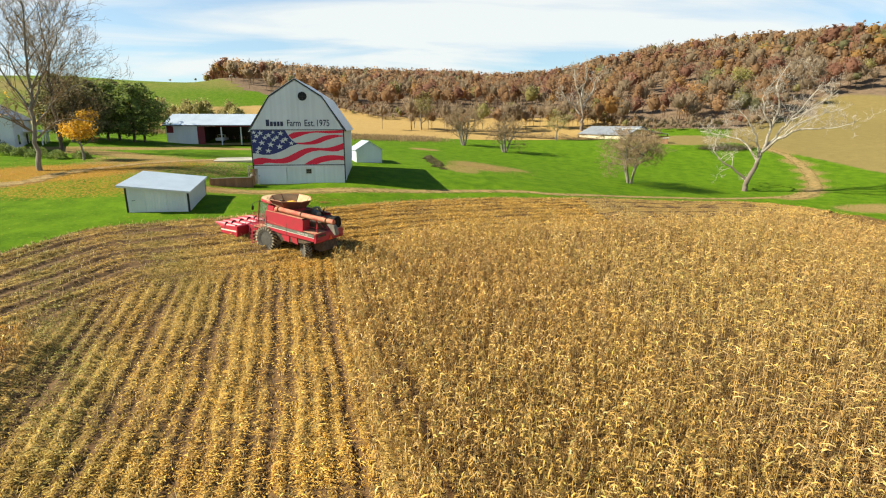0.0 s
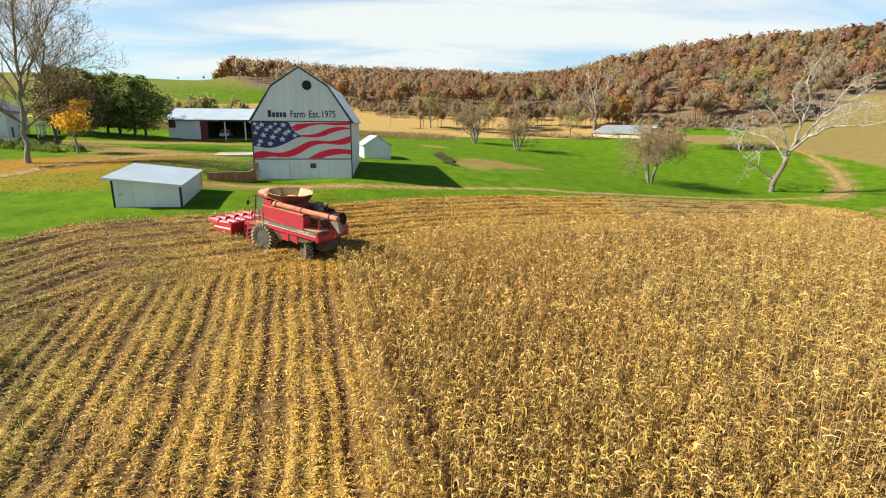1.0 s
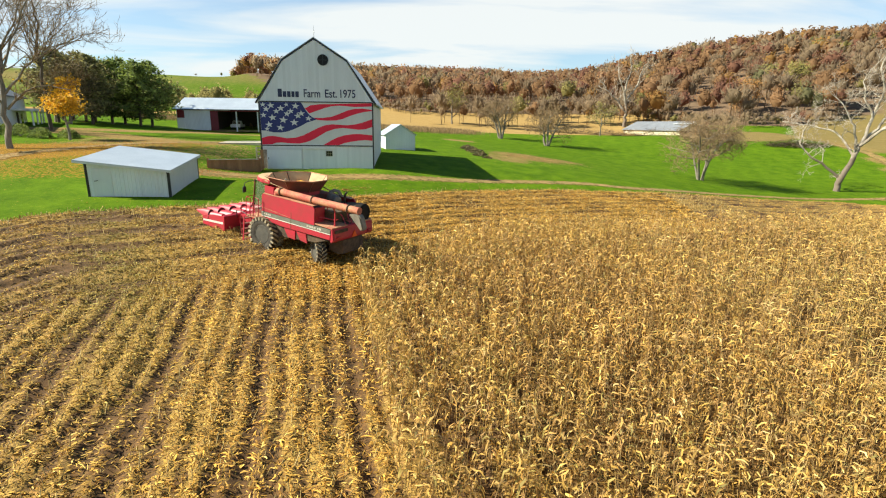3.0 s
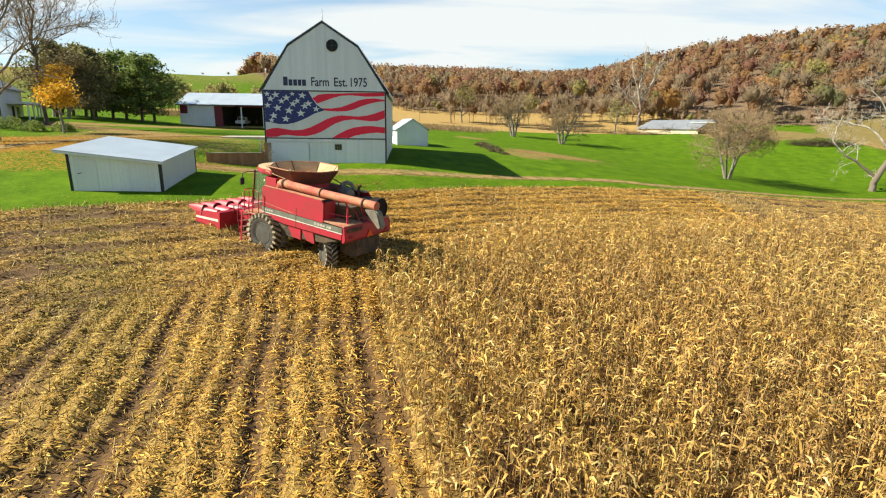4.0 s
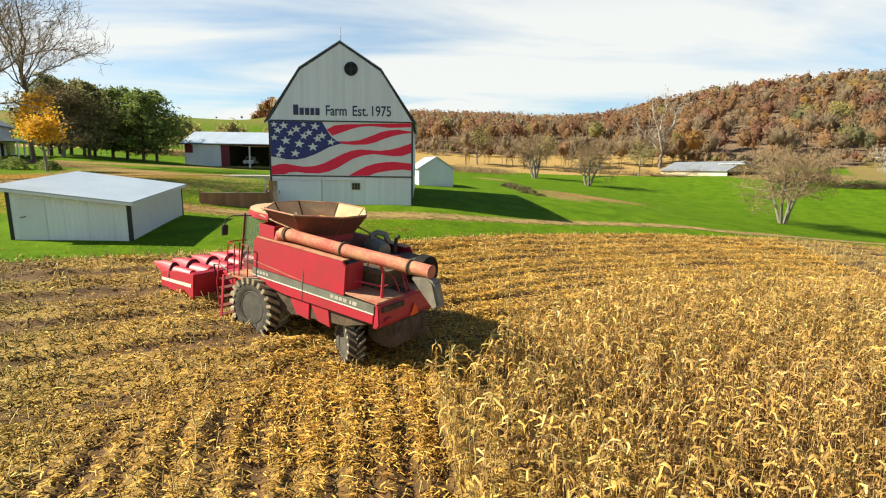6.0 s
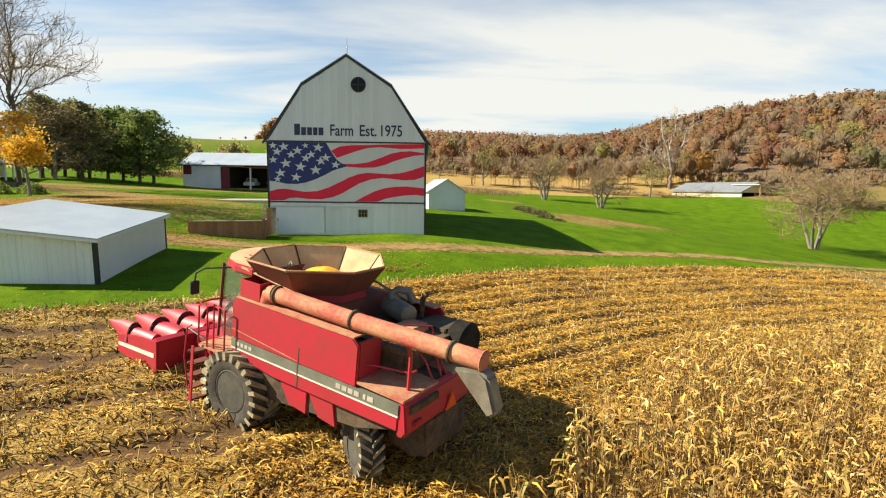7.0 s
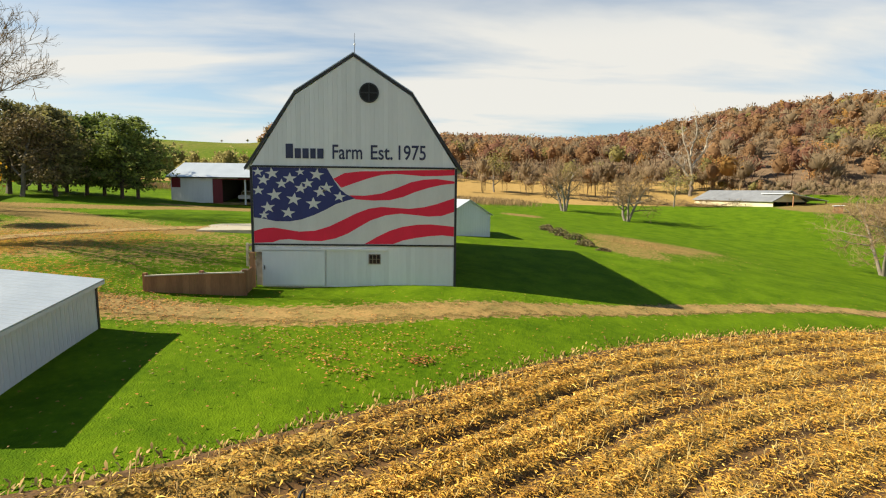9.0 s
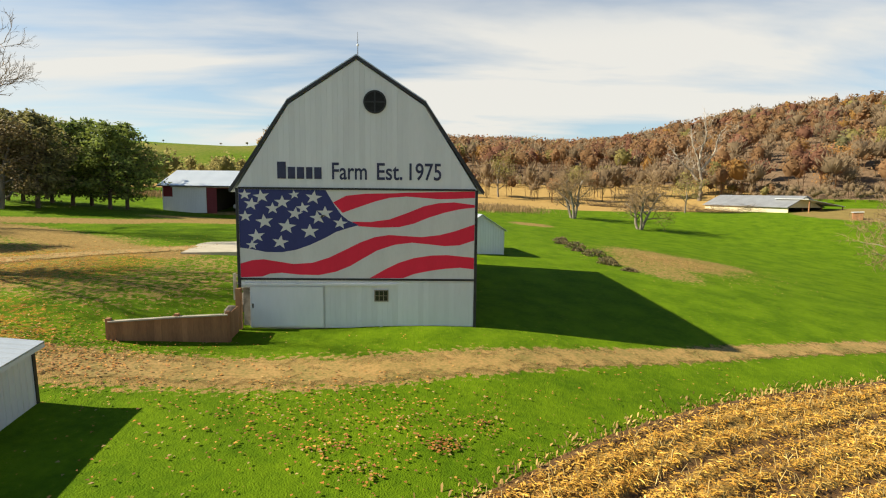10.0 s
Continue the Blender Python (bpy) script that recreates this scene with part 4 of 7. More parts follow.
far_shed()
fb = thing("feed_box", pose(88.0, 79.0, ground_at(88, 79), 0, 0, -30), "dark wooden feed box with a pale lid in the pasture", "box")
part("body", Shape().box(-0.8, 0.8, -0.7, 0.7, -0.3, 1.3), M["fence_wood"], fb, bevel=0.03)
part("lid", Shape().prism([(-0.95, 1.3), (0.95, 1.42), (0.95, 1.5), (-0.95, 1.38)], -0.85, 0.85), M["white_siding"], fb)


# ---- white house with a porch ----
def house():
    b = thing("house", pose(-51.4, 17.5, 2.9, 0, 0, 22), "white clapboard farmhouse with a columned porch", "house")
    W, D, H = 9.0, 14.0, 4.6
    part("wall", Shape().prism([(0, -0.9), (W, -0.9), (W, H), (W / 2, H + 2.6), (0, H)], 0, D), M["white_wall"], b)
    part("roof_slope", Shape().prism([(-0.4, H - 0.25), (W / 2, H + 2.65), (W / 2, H + 2.8), (-0.4, H - 0.1)], -0.4, D + 0.4), M["roof_grey"], b)
    part("roof_slope", Shape().prism([(W / 2, H + 2.65), (W + 0.4, H - 0.25), (W + 0.4, H - 0.1), (W / 2, H + 2.8)], -0.4, D + 0.4), M["roof_grey"], b)
    part("porch_roof", Shape().box(W, W + 2.6, 6.2, D - 0.5, 2.6, 2.9), M["white_siding"], b, bevel=0.03)
    part("porch_floor", Shape().box(W, W + 2.4, 6.3, D - 0.6, -0.9, 0.3), M["concrete"], b)
    for y in (6.5, 9.2, 11.4, D - 0.9):
        part("column", Shape().lathe([(0.15, 0.3), (0.11, 0.45), (0.10, 2.4), (0.15, 2.6)], pose(W + 2.2, y, 0), 10), M["white_siding"], b)
    for x0 in (1.5, 5.8):
        for z in (0.9, 3.1):
            wd = part("window", Shape().box(x0, x0 + 1.0, -0.03, 0.0, z, z + 1.3), M["glass_dark"], b)
            part("window_frame", Shape().box(x0 - 0.08, x0, -0.06, 0.0, z - 0.08, z + 1.38).box(x0 + 1, x0 + 1.08, -0.06, 0.0, z - 0.08, z + 1.38).box(x0, x0 + 1, -0.06, 0.0, z + 1.3, z + 1.38).box(x0, x0 + 1, -0.06, 0.0, z - 0.08, z), M["white_siding"], wd)
    part("door", Shape().box(W, W + 0.05, 8.4, 9.4, 0.3, 2.4), M["dark_inside"], b)
    part("window", Shape().box(W, W + 0.04, 10.6, 11.8, 0.9, 2.3), M["glass_dark"], b)
    part("window", Shape().box(W, W + 0.04, 2.2, 3.4, 0.9, 2.3), M["glass_dark"], b)


house()

# ---- concrete pad, board fence and gate beside the barn ----
pad_z = ground_at(-11.5, 15)
tagged(part("concrete_pad", Shape().prism([(-13.0, 11.3), (-6.5, 12.6), (-8.5, 20.0), (-14.6, 18.4)], pad_z - 0.35, pad_z + 0.12, axis=2), M["concrete"], None, bevel=0.03), "pale concrete pad behind the barn fence", "pad", kind="structure")


def board_fence():
    b = thing("board_fence", pose(0, 0, 0), "brown wooden board fence running from the barn corner", "fence")
    pts = [(-9.1, -3.0), (-6.9, -2.2), (-5.05, -1.75)]
    base = 0.08
    for i, (x, y) in enumerate(pts):
        part("post", Shape().box(x - 0.09, x + 0.09, y - 0.09, y + 0.09, ground_at(x, y) - 0.3, base + 1.02), M["fence_wood"], b, bevel=0.01)
    for (xa, ya), (xb, yb) in zip(pts, pts[1:]):
        n = 9
        for k in range(n):
            u0, u1 = (k + 0.008) / n, (k + 0.992) / n
            m = Matrix.Translation((xa, ya - 0.1, base)) @ Matrix.Rotation(math.atan2(yb - ya, xb - xa), 4, "Z")
            L = math.hypot(xb - xa, yb - ya)
            part("board", Shape().box(u0 * L, u1 * L, -0.015, 0.015, -0.25, 0.86 + 0.02 * math.sin(k * 3.1 + xa), m), M["fence_wood"], b)
        m = Matrix.Translation((xa, ya - 0.03, base)) @ Matrix.Rotation(math.atan2(yb - ya, xb - xa), 4, "Z")
        L = math.hypot(xb - xa, yb - ya)
        part("rail", Shape().box(0, L, -0.16, 0.06, 0.87, 0.92, m), M["concrete"], b, "weathered pale cap rail")
    # side run back to the barn corner
    xa, ya, xb, yb = -5.05, -1.7, -5.12, -0.35
    part("post", Shape().box(-5.28, -5.05, -0.3, -0.07, -0.4, 1.75), M["fence_wood"], b, "tall dark corner post", bevel=0.015)
    m = Matrix.Translation((xa, ya, base)) @ Matrix.Rotation(math.atan2(yb - ya, xb - xa), 4, "Z")
    for k in range(4):
        part("board", Shape().box(k * 0.31, k * 0.31 + 0.305, -0.015, 0.015, -0.25, 0.88 + 0.025 * k, m), M["fence_wood"], b)


board_fence()
for k, (x, y, s) in enumerate([(-5.6, 0.4, 0.34), (-6.0, 1.2, 0.42), (-5.75, 2.1, 0.38), (-6.3, 0.3, 0.28), (-6.1, 2.9, 0.4)]):
    st = Shape().lathe([(0.02, -0.6), (0.5, -0.5), (0.62, 0.1), (0.4, 0.5), (0.02, 0.58)], pose(0, 0, 0, 7 * k, 11 * k, 40 * k) @ Matrix.Diagonal((s * 1.4, s, s * 1.3, 1)), 9)
    ob = part("wall_stone", st, M["stone"], None)
    ob.location = (x, y, ground_at(x, y) + s * 0.5)
    tagged(ob, "rough brown fieldstone at the barn corner", "stone", "stones at the barn corner")
gate = thing("yard_gate", pose(-6.6, 3.2, ground_at(-6.6, 3.2), 0, 0, 80), "pale weathered rail gate beside the barn", "gate")
for z in (0.35, 0.75, 1.15):
    part("rail", Shape().box(0, 2.2, -0.03, 0.03, z, z + 0.12), M["concrete"], gate)
for x in (0, 2.1):
    part("post", Shape().box(x, x + 0.12, -0.06, 0.06, -0.3, 1.35), M["concrete"], gate)

# ---- the combine harvester ----
M["red"] = mat("combine_red", (0.42, 0.012, 0.032), 0.5, dark=(0.29, 0.024, 0.028), scale=1.6, fine=26, bump=0.06, spec=0.5)
M["red_dusty"] = mat("combine_red_dusty", (0.43, 0.265, 0.14), 0.85, dark=(0.36, 0.085, 0.055), scale=2.2, fine=18, bump=0.1)
# dark red of grimy parts; on the tank's outside it also paints in the shade
M["grimy_shaded_red"] = mat("grimy_shaded_red", (0.20, 0.045, 0.030), 0.8, dark=(0.085, 0.040, 0.024), scale=2.4, fine=20, bump=0.15)
M["tan_dust"] = mat("dusty_sheet", (0.50, 0.37, 0.20), 0.85, dark=(0.40, 0.235, 0.125), scale=1.7, fine=20, bump=0.1)
M["grime"] = mat("grimy_metal", (0.13, 0.085, 0.048), 0.9, dark=(0.035, 0.024, 0.015), scale=3.0, fine=25, bump=0.3)
M["pipe_grey"] = mat("pipe_grey", (0.24, 0.21, 0.16), 0.6, 0.3, dark=(0.13, 0.11, 0.085), scale=4)
M["rubber"] = mat("tyre_rubber", (0.085, 0.07, 0.05), 0.9, dark=(0.022, 0.019, 0.016), scale=2.5, fine=22, bump=0.2)
M["lug"] = mat("muddy_lug", (0.40, 0.33, 0.21), 0.9, dark=(0.15, 0.12, 0.075), scale=4, fine=25)
M["rim"] = mat("wheel_rim", (0.10, 0.09, 0.07), 0.7, 0.2, dark=(0.045, 0.042, 0.035), scale=3)
M["grain"] = mat("grain", (0.86, 0.46, 0.03), 0.7, dark=(0.66, 0.30, 0.015), scale=6, fine=60, bump=0.8, depth=0.03)
M["decal_grey"] = mat("decal_grey", (0.17, 0.17, 0.13), 0.5, dark=(0.11, 0.11, 0.085), scale=2)
M["decal_white"] = mat("decal_white", (0.70, 0.64, 0.54), 0.5)
M["auger_red"] = mat("auger_red", (0.44, 0.25, 0.125), 0.8, dark=(0.39, 0.06, 0.045), scale=1.2, fine=14, bump=0.08, streak=(1, 1, 1.6))
M["screen_black"] = mat("screen_black", (0.03, 0.026, 0.022), 0.9, dark=(0.012, 0.011, 0.01), scale=4, fine=40, bump=0.3, spec=0.1)
M["decal_dull"] = mat("decal_dull", (0.46, 0.42, 0.34), 0.6)
M["orange"] = mat("warning_orange", (0.95, 0.13, 0.02), 0.5)

COMBINE = pose(1.91, -22.73, -2.28, -0.5, -6.3, 147)
cb = thing("combine_harvester", COMBINE, "dusty red combine harvester with a heaped grain tank", "combine")


def slope(x):
    """Upper edge of the stripe along the side."""
    return 2.08 - 0.01 * (0.32 - x)


for s in (1, -1):
    a, b = sorted((1.48 * s, 1.56 * s))
    part("side_panel", Shape().prism([(0.32, slope(0.32) + 0.005), (0.32, 2.9), (0.22, 3.0), (-3.08, 2.97), (-3.22, 2.84), (-3.22, slope(-3.2) + 0.005)], a, b), M["red"], cb, bevel=0.02)
    part("panel_top", Shape().prism([(0.2, 3.0), (-3.1, 2.97), (-3.1, 3.0), (0.2, 3.03)], min(1.25 * s, 1.555 * s), max(1.25 * s, 1.555 * s)), M["red_dusty"], cb)
    y = b + 0.006 if s > 0 else a - 0.006
    part("crease", Shape().prism([(0.3, slope(0.3) + 0.2), (0.3, slope(0.3) + 0.218), (-1.7, slope(-1.7) + 0.06), (-1.7, slope(-1.7) + 0.045)], y - 0.004, y + 0.002), M["red_dusty"], cb)
    st = part("side_stripe", Shape().prism([(0.32, slope(0.32) - 0.2), (0.32, slope(0.32)), (-4.22, slope(-4.2)), (-4.22, slope(-4.2) - 0.2)], a - 0.002, b + 0.002), M["decal_grey"], cb)
    part("white_line", Shape().prism([(0.32, slope(0.32) - 0.24), (0.32, slope(0.32) - 0.205), (-4.22, slope(-4.2) - 0.205), (-4.22, slope(-4.2) - 0.24)], a - 0.004, b + 0.004), M["decal_white"], cb)
    part("lower_panel", Shape().prism([(0.32, slope(0.32) - 0.38), (0.32, slope(0.32) - 0.245), (-4.22, slope(-4.2) - 0.245), (-4.22, slope(-4.2) - 0.5), (-1.0, slope(-1.0) - 0.52)], a, b), M["red"], cb, bevel=0.015)
    for x0, x1 in ((-1.15, -1.95), (-1.97, -2.65)):
        part("shield", Shape().prism([(x0, slope(x0) - 0.52), (x0 - 0.3, 1.08), (x1 - (0.0 if x0 > -1.5 else 0.1), 1.02), (x1, slope(x1) - 0.52)], a - 0.06 * s, b - 0.06 * s), M["red"], cb, bevel=0.015)
    for k in range(4):
        x = 0.14 - 0.13 * k
        part("number_bar", Shape().box(x - 0.09, x, y - 0.002, y + 0.002, slope(x) - 0.14, slope(x) - 0.06), M["decal_dull"], st)
    for x, w in ((-2.75, 0.12), (-2.9, 0.12), (-3.05, 0.12), (-3.2, 0.12), (-3.42, 0.06), (-3.52, 0.14)):
        part("maker_bar", Shape().box(x - w, x, y - 0.002, y + 0.002, slope(x) - 0.15, slope(x) - 0.05), M["decal_dull"], st)
    part("panel_seam", Shape().box(-1.73, -1.70, y - 0.004, y + 0.001, slope(-1.7) - 0.5, 2.4), M["grime"], cb)
# inner body and decks
part("body", Shape().prism([(0.3, 1.3), (0.3, 2.7), (-2.9, 2.65), (-3.15, 2.12), (-4.15, 2.08), (-4.15, 1.5), (-3.2, 1.2), (-0.6, 0.95)], -1.46, 1.46), M["grime"], cb)
part("bay_wall", Shape().box(-3.22, -3.16, 0.85, 1.48, 2.1, 2.9), M["red"], cb)
part("rear_deck", Shape().prism([(-3.2, 2.12), (-4.3, 2.08), (-4.3, 2.13), (-3.2, 2.17)], 0.35, 1.54), M["red_dusty"], cb, "dusty flat rear deck")
part("rear_deck", Shape().prism([(-3.2, 2.12), (-4.3, 2.08), (-4.3, 2.13), (-3.2, 2.17)], -1.54, -0.2), M["red_dusty"], cb)
part("rear_hood", Shape().prism([(-4.2, 1.42), (-4.2, 2.13), (-4.34, 2.06), (-4.42, 1.55), (-4.34, 1.42)], -1.54, 1.54), M["red"], cb, "red rear hood", bevel=0.03)
part("rear_slot", Shape().box(-4.42, -4.34, 0.5, 1.4, 1.86, 2.0), M["grime"], cb)
part("warning_triangle", Shape().prism([(-0.2, 1.5), (0.2, 1.5), (0, 1.84)], -4.46, -4.43, axis=0), M["orange"], cb, "orange slow-vehicle triangle")
for y in (1.2, -1.2):
    part("tail_lamp", Shape().prism([(y - 0.12, 1.6), (y + 0.12, 1.6), (y + 0.12, 1.7), (y - 0.12, 1.7)], -4.46, -4.38, axis=0), M["red"], cb, bevel=0.015)
part("chopper", Shape().prism([(-3.5, 0.75), (-3.5, 1.45), (-4.35, 1.42), (-4.45, 0.75), (-4.1, 0.65)], -0.8, 0.8), M["grime"], cb, bevel=0.03)
# engine deck
part("engine_deck", Shape().box(-3.9, -2.1, -1.5, 0.85, 2.62, 2.72), M["grime"], cb)
part("engine_block", Shape().box(-3.7, -2.5, -0.5, 0.7, 2.1, 2.62), M["grime"], cb, bevel=0.05)
part("air_cleaner", Shape().lathe([(0.12, -0.5), (0.21, -0.45), (0.23, -0.2), (0.23, 0.3), (0.19, 0.4), (0.1, 0.45)], pose(-2.55, -0.55, 2.98, 90, 0, 70), 16), M["pipe_grey"], cb, "dull grey air cleaner", smooth=True)
part("intake_pipe", Shape().tube([(-2.4, -0.55, 3.05), (-2.3, -0.6, 3.28), (-2.42, -0.72, 3.38), (-2.62, -0.85, 3.34), (-2.7, -0.95, 3.1)], 0.09, 10), M["pipe_grey"], cb, smooth=True)
part("exhaust", Shape().tube([(-2.85, -1.1, 2.7), (-2.85, -1.1, 3.2), (-2.95, -1.1, 3.32)], 0.06, 10), M["grime"], cb, smooth=True)
part("rotary_screen", Shape().lathe([(0.1, 0.0), (0.44, 0.02), (0.5, 0.08), (0.5, 0.4), (0.44, 0.46)], pose(-3.75, -1.05, 2.45, 0, -90, 0), 26), M["screen_black"], cb, "black round radiator screen", smooth=True)
part("radiator_box", Shape().box(-3.8, -3.0, -1.5, -0.6, 2.1, 2.8), M["grime"], cb, bevel=0.03)
part("tool_box", Shape().box(-3.45, -2.95, -0.5, 0.15, 2.72, 2.9), M["red_dusty"], cb, bevel=0.03)
for pts in ([(-3.3, 0.75, 2.7), (-3.3, 0.75, 3.0), (-3.4, 0.3, 3.02), (-3.75, -0.1, 3.0), (-3.95, -0.1, 2.5), (-4.2, -0.1, 2.1)], [(-2.3, 0.72, 2.7), (-2.3, 0.72, 3.0), (-2.3, 0.35, 3.02), (-2.3, 0.35, 2.72)],
            [(-4.2, 0.4, 2.12), (-4.0, 0.45, 2.5), (-3.75, 0.5, 2.7)], [(-4.2, 0.1, 2.12), (-3.95, 0.1, 2.7)], [(-3.2, 1.3, 2.42), (-3.4, 1.25, 2.45), (-4.0, 0.95, 2.38), (-4.1, 0.85, 2.44)]):
    part("hand_rail", Shape().tube(pts, 0.022, 6), M["red"], cb, smooth=True)
# grain tank with flared extensions
part("tank_wall", Shape().prism([(-1.15, -1.15), (1.0, -1.15), (1.0, 1.15), (-1.15, 1.15)], 2.4, 3.1, axis=2), M["grimy_shaded_red"], cb).matrix_basis = Matrix.Translation((-0.7, 0, 0))
LOW = [(1.02, -0.40), (1.02, 0.40), (0.46, 1.1), (-0.42, 1.1), (-1.05, 0.40), (-1.05, -0.40), (-0.42, -1.1), (0.46, -1.1)]
TOP = [(1.40, -0.5), (1.40, 0.5), (0.62, 1.52), (-0.52, 1.52), (-1.42, 0.5), (-1.42, -0.5), (-0.52, -1.52), (0.62, -1.52)]
for k in range(8):
    j = (k + 1) % 8
    a, b_, c, d = (Vector((*LOW[k], 3.3)), Vector((*LOW[j], 3.3)), Vector((*TOP[j], 3.86)), Vector((*TOP[k], 3.86)))
    mid = Vector((0, 0, 3.5))
    n = (b_ - a).cross(d - a).normalized()
    if n.dot(mid - a) < 0:
        n = -n
    inn, outw = n * 0.015, -n * 0.015
    s = Shape().add([a + inn, b_ + inn, c + inn, d + inn, a + outw, b_ + outw, c + outw, d + outw], [(0, 1, 2, 3), (7, 6, 5, 4), (0, 4, 5, 1), (1, 5, 6, 2), (2, 6, 7, 3), (3, 7, 4, 0)])
    pl = part("tank_extension", s, M["tan_dust"], cb, "dusty flared tank extension panel"); pl.location = (-0.7, 0, 0)
    e = part("rim_bar", Shape().tube([d + Vector((0, 0, 0.01)), c + Vector((0, 0, 0.01))], 0.025, 6), M["red_dusty"], pl)
    f = part("seam_bar", Shape().tube([a + n * 0.03, d + n * 0.03], 0.022, 5), M["grime"], pl)
    # underside of the flare: its shade and grime are both in the dark colour
    o = part("outer_skin", Shape().add([a + outw * 2, b_ + outw * 2, c + outw * 2, d + outw * 2], [(0, 1, 2, 3)]), M["grimy_shaded_red"], pl)
    u = part("tank_lip", Shape().add([Vector((*LOW[k], 3.0)) * 1, Vector((*LOW[j], 3.0)), b_ + inn * 1.2, a + inn * 1.2], [(0, 1, 2, 3)]), M["red"], pl)
# heaped grain, made by a smooth mound
g = Shape()
nr, na = 12, 40
for i in range(nr + 1):
    for j in range(na):
        r, a = i / nr, 2 * math.pi * j / na
        x, y = 1.0 * r * math.cos(a) - 0.01, 1.06 * r * math.sin(a)
        z = 3.08 + 0.56 * math.exp(-1.4 * ((x + 0.05) ** 2 + (y + 0.1) ** 2)) - 0.07 * math.exp(-((x - 0.25 * y - 0.15) / 0.07) ** 2) + 0.03 * math.sin(3 * x + 1) * math.cos(4 * y)
        g.v.append((x, y, z))
for i in range(nr):
    for j in range(na):
        g.f.append((i * na + j, (i + 1) * na + j, (i + 1) * na + (j + 1) % na, i * na + (j + 1) % na))
gp = part("grain", g, M["grain"], cb, "yellow shelled corn heaped in the tank", smooth=True); gp.location = (-0.7, 0, 0)
sp = part("spreader_bar", Shape().tube([(0.88, -0.35, 3.30), (0.35, -0.15, 3.50), (-0.05, 0.0, 3.57)], 0.045, 8), M["grime"], cb); sp.location = (-0.7, 0, 0)
fa = part("fill_auger", Shape().tube([(-0.55, -0.95, 3.1), (-0.62, -0.6, 3.35)], 0.08, 10), M["grimy_shaded_red"], cb); fa.location = (-0.7, 0, 0)
sb = part("sensor_bracket", Shape().tube([(1.0, 0.15, 3.35), (0.85, 0.1, 3.62), (0.65, 0.25, 3.6)], 0.03, 6), M["pipe_grey"], cb); sb.location = (-0.7, 0, 0)
part("spilled_grain", Shape().lathe([(0.34, 0.0), (0.24, 0.12), (0.1, 0.2), (0.01, 0.23)], pose(-1.35, 0.98, 2.69) @ Matrix.Diagonal((1.5, 0.7, 1, 1)), 14), M["grain"], cb, "corn spilled beside the tank", smooth=True)
# braces under the flare
for y in (1.3, -1.3):
    part("tank_brace", Shape().tube([(0.3, y * 1.05, 3.62), (-2.5, y * 0.75, 3.1)], 0.03, 6), M["tan_dust"], cb)
# unloading auger folded back along the left side
au = part("unloading_auger", Shape().tube([(-0.6, 1.30, 3.24), (-2.85, 1.28, 3.2), (-5.6, 1.22, 3.18)], 0.17, 18), M["auger_red"], cb, "long dusty red unloading auger", smooth=True)
part("elbow", Shape().tube([(-0.52, 1.30, 2.8), (-0.50, 1.30, 3.05), (-0.56, 1.30, 3.2), (-0.75, 1.30, 3.235)], [0.2, 0.2, 0.2, 0.2], 14), M["auger_red"], au, smooth=True)
for x in (-0.8, -2.85, -5.0):
    part("flange", Shape().lathe([(0.2, -0.02), (0.205, 0), (0.2, 0.02)], pose(x, 1.305 + 0.0135 * (x + 0.6), 3.24 + 0.013 * (x + 0.6), 0, 90, 0), 18), M["grime"], au)
part("spout", Shape().prism([(-5.10, 2.98), (-5.62, 3.06), (-5.78, 2.98), (-6.0, 2.42), (-5.86, 2.30), (-5.50, 2.62)], 1.04, 1.40), M["pipe_grey"], au, "grey rubber discharge spout", bevel=0.05, smooth=True)
part("end_cap", Shape().lathe([(0.185, -0.02), (0.19, 0.0), (0.15, 0.03)], pose(-5.6, 1.22, 3.18, 0, -90, 0), 18), M["auger_red"], au)
part("auger_rest", Shape().tube([(-4.1, 1.1, 2.12), (-4.1, 1.12, 2.8), (-4.1, 1.24, 3.03)], 0.04, 6), M["red"], cb)
# cab
def clear_glass():
    m = mat("cab_glass", (0.75, 0.80, 0.78), 0.03, dark=(0.72, 0.77, 0.75), bump=0, spec=0.5)
    m.node_tree.nodes["Principled BSDF"].inputs["Transmission Weight"].default_value = 0.95
    m.node_tree.nodes["Principled BSDF"].inputs["IOR"].default_value = 1.15
    return m


M["cab_glass"] = clear_glass()
part("cab_floor", Shape().prism([(0.32, 1.55), (1.45, 1.55), (1.55, 1.9), (0.32, 1.9)], -0.93, 0.93), M["grimy_shaded_red"], cb, bevel=0.02)
for s in (1, -1):
    part("cab_window", Shape().prism([(0.42, 1.92), (1.56, 1.92), (1.62, 2.2), (1.47, 3.42), (0.42, 3.42)], min(0.90 * s, 0.92 * s), max(0.90 * s, 0.92 * s)), M["cab_glass"], cb)
part("windscreen", Shape().prism([(1.60, 1.92), (1.66, 2.2), (1.51, 3.42), (1.49, 3.42), (1.64, 2.2), (1.58, 1.92)], -0.88, 0.88), M["cab_glass"], cb)
part("cab_back", Shape().box(0.32, 0.36, -0.9, 0.9, 1.9, 3.45), M["grimy_shaded_red"], cb)
part("seat", Shape().box(0.5, 0.98, -0.26, 0.26, 1.9, 2.32).box(0.44, 0.58, -0.26, 0.26, 2.32, 2.95), M["black_trim"], cb, "black driving seat", bevel=0.05)
part("steering_column", Shape().tube([(1.36, 0, 1.9), (1.24, 0, 2.52)], 0.045, 8), M["black_trim"], cb)
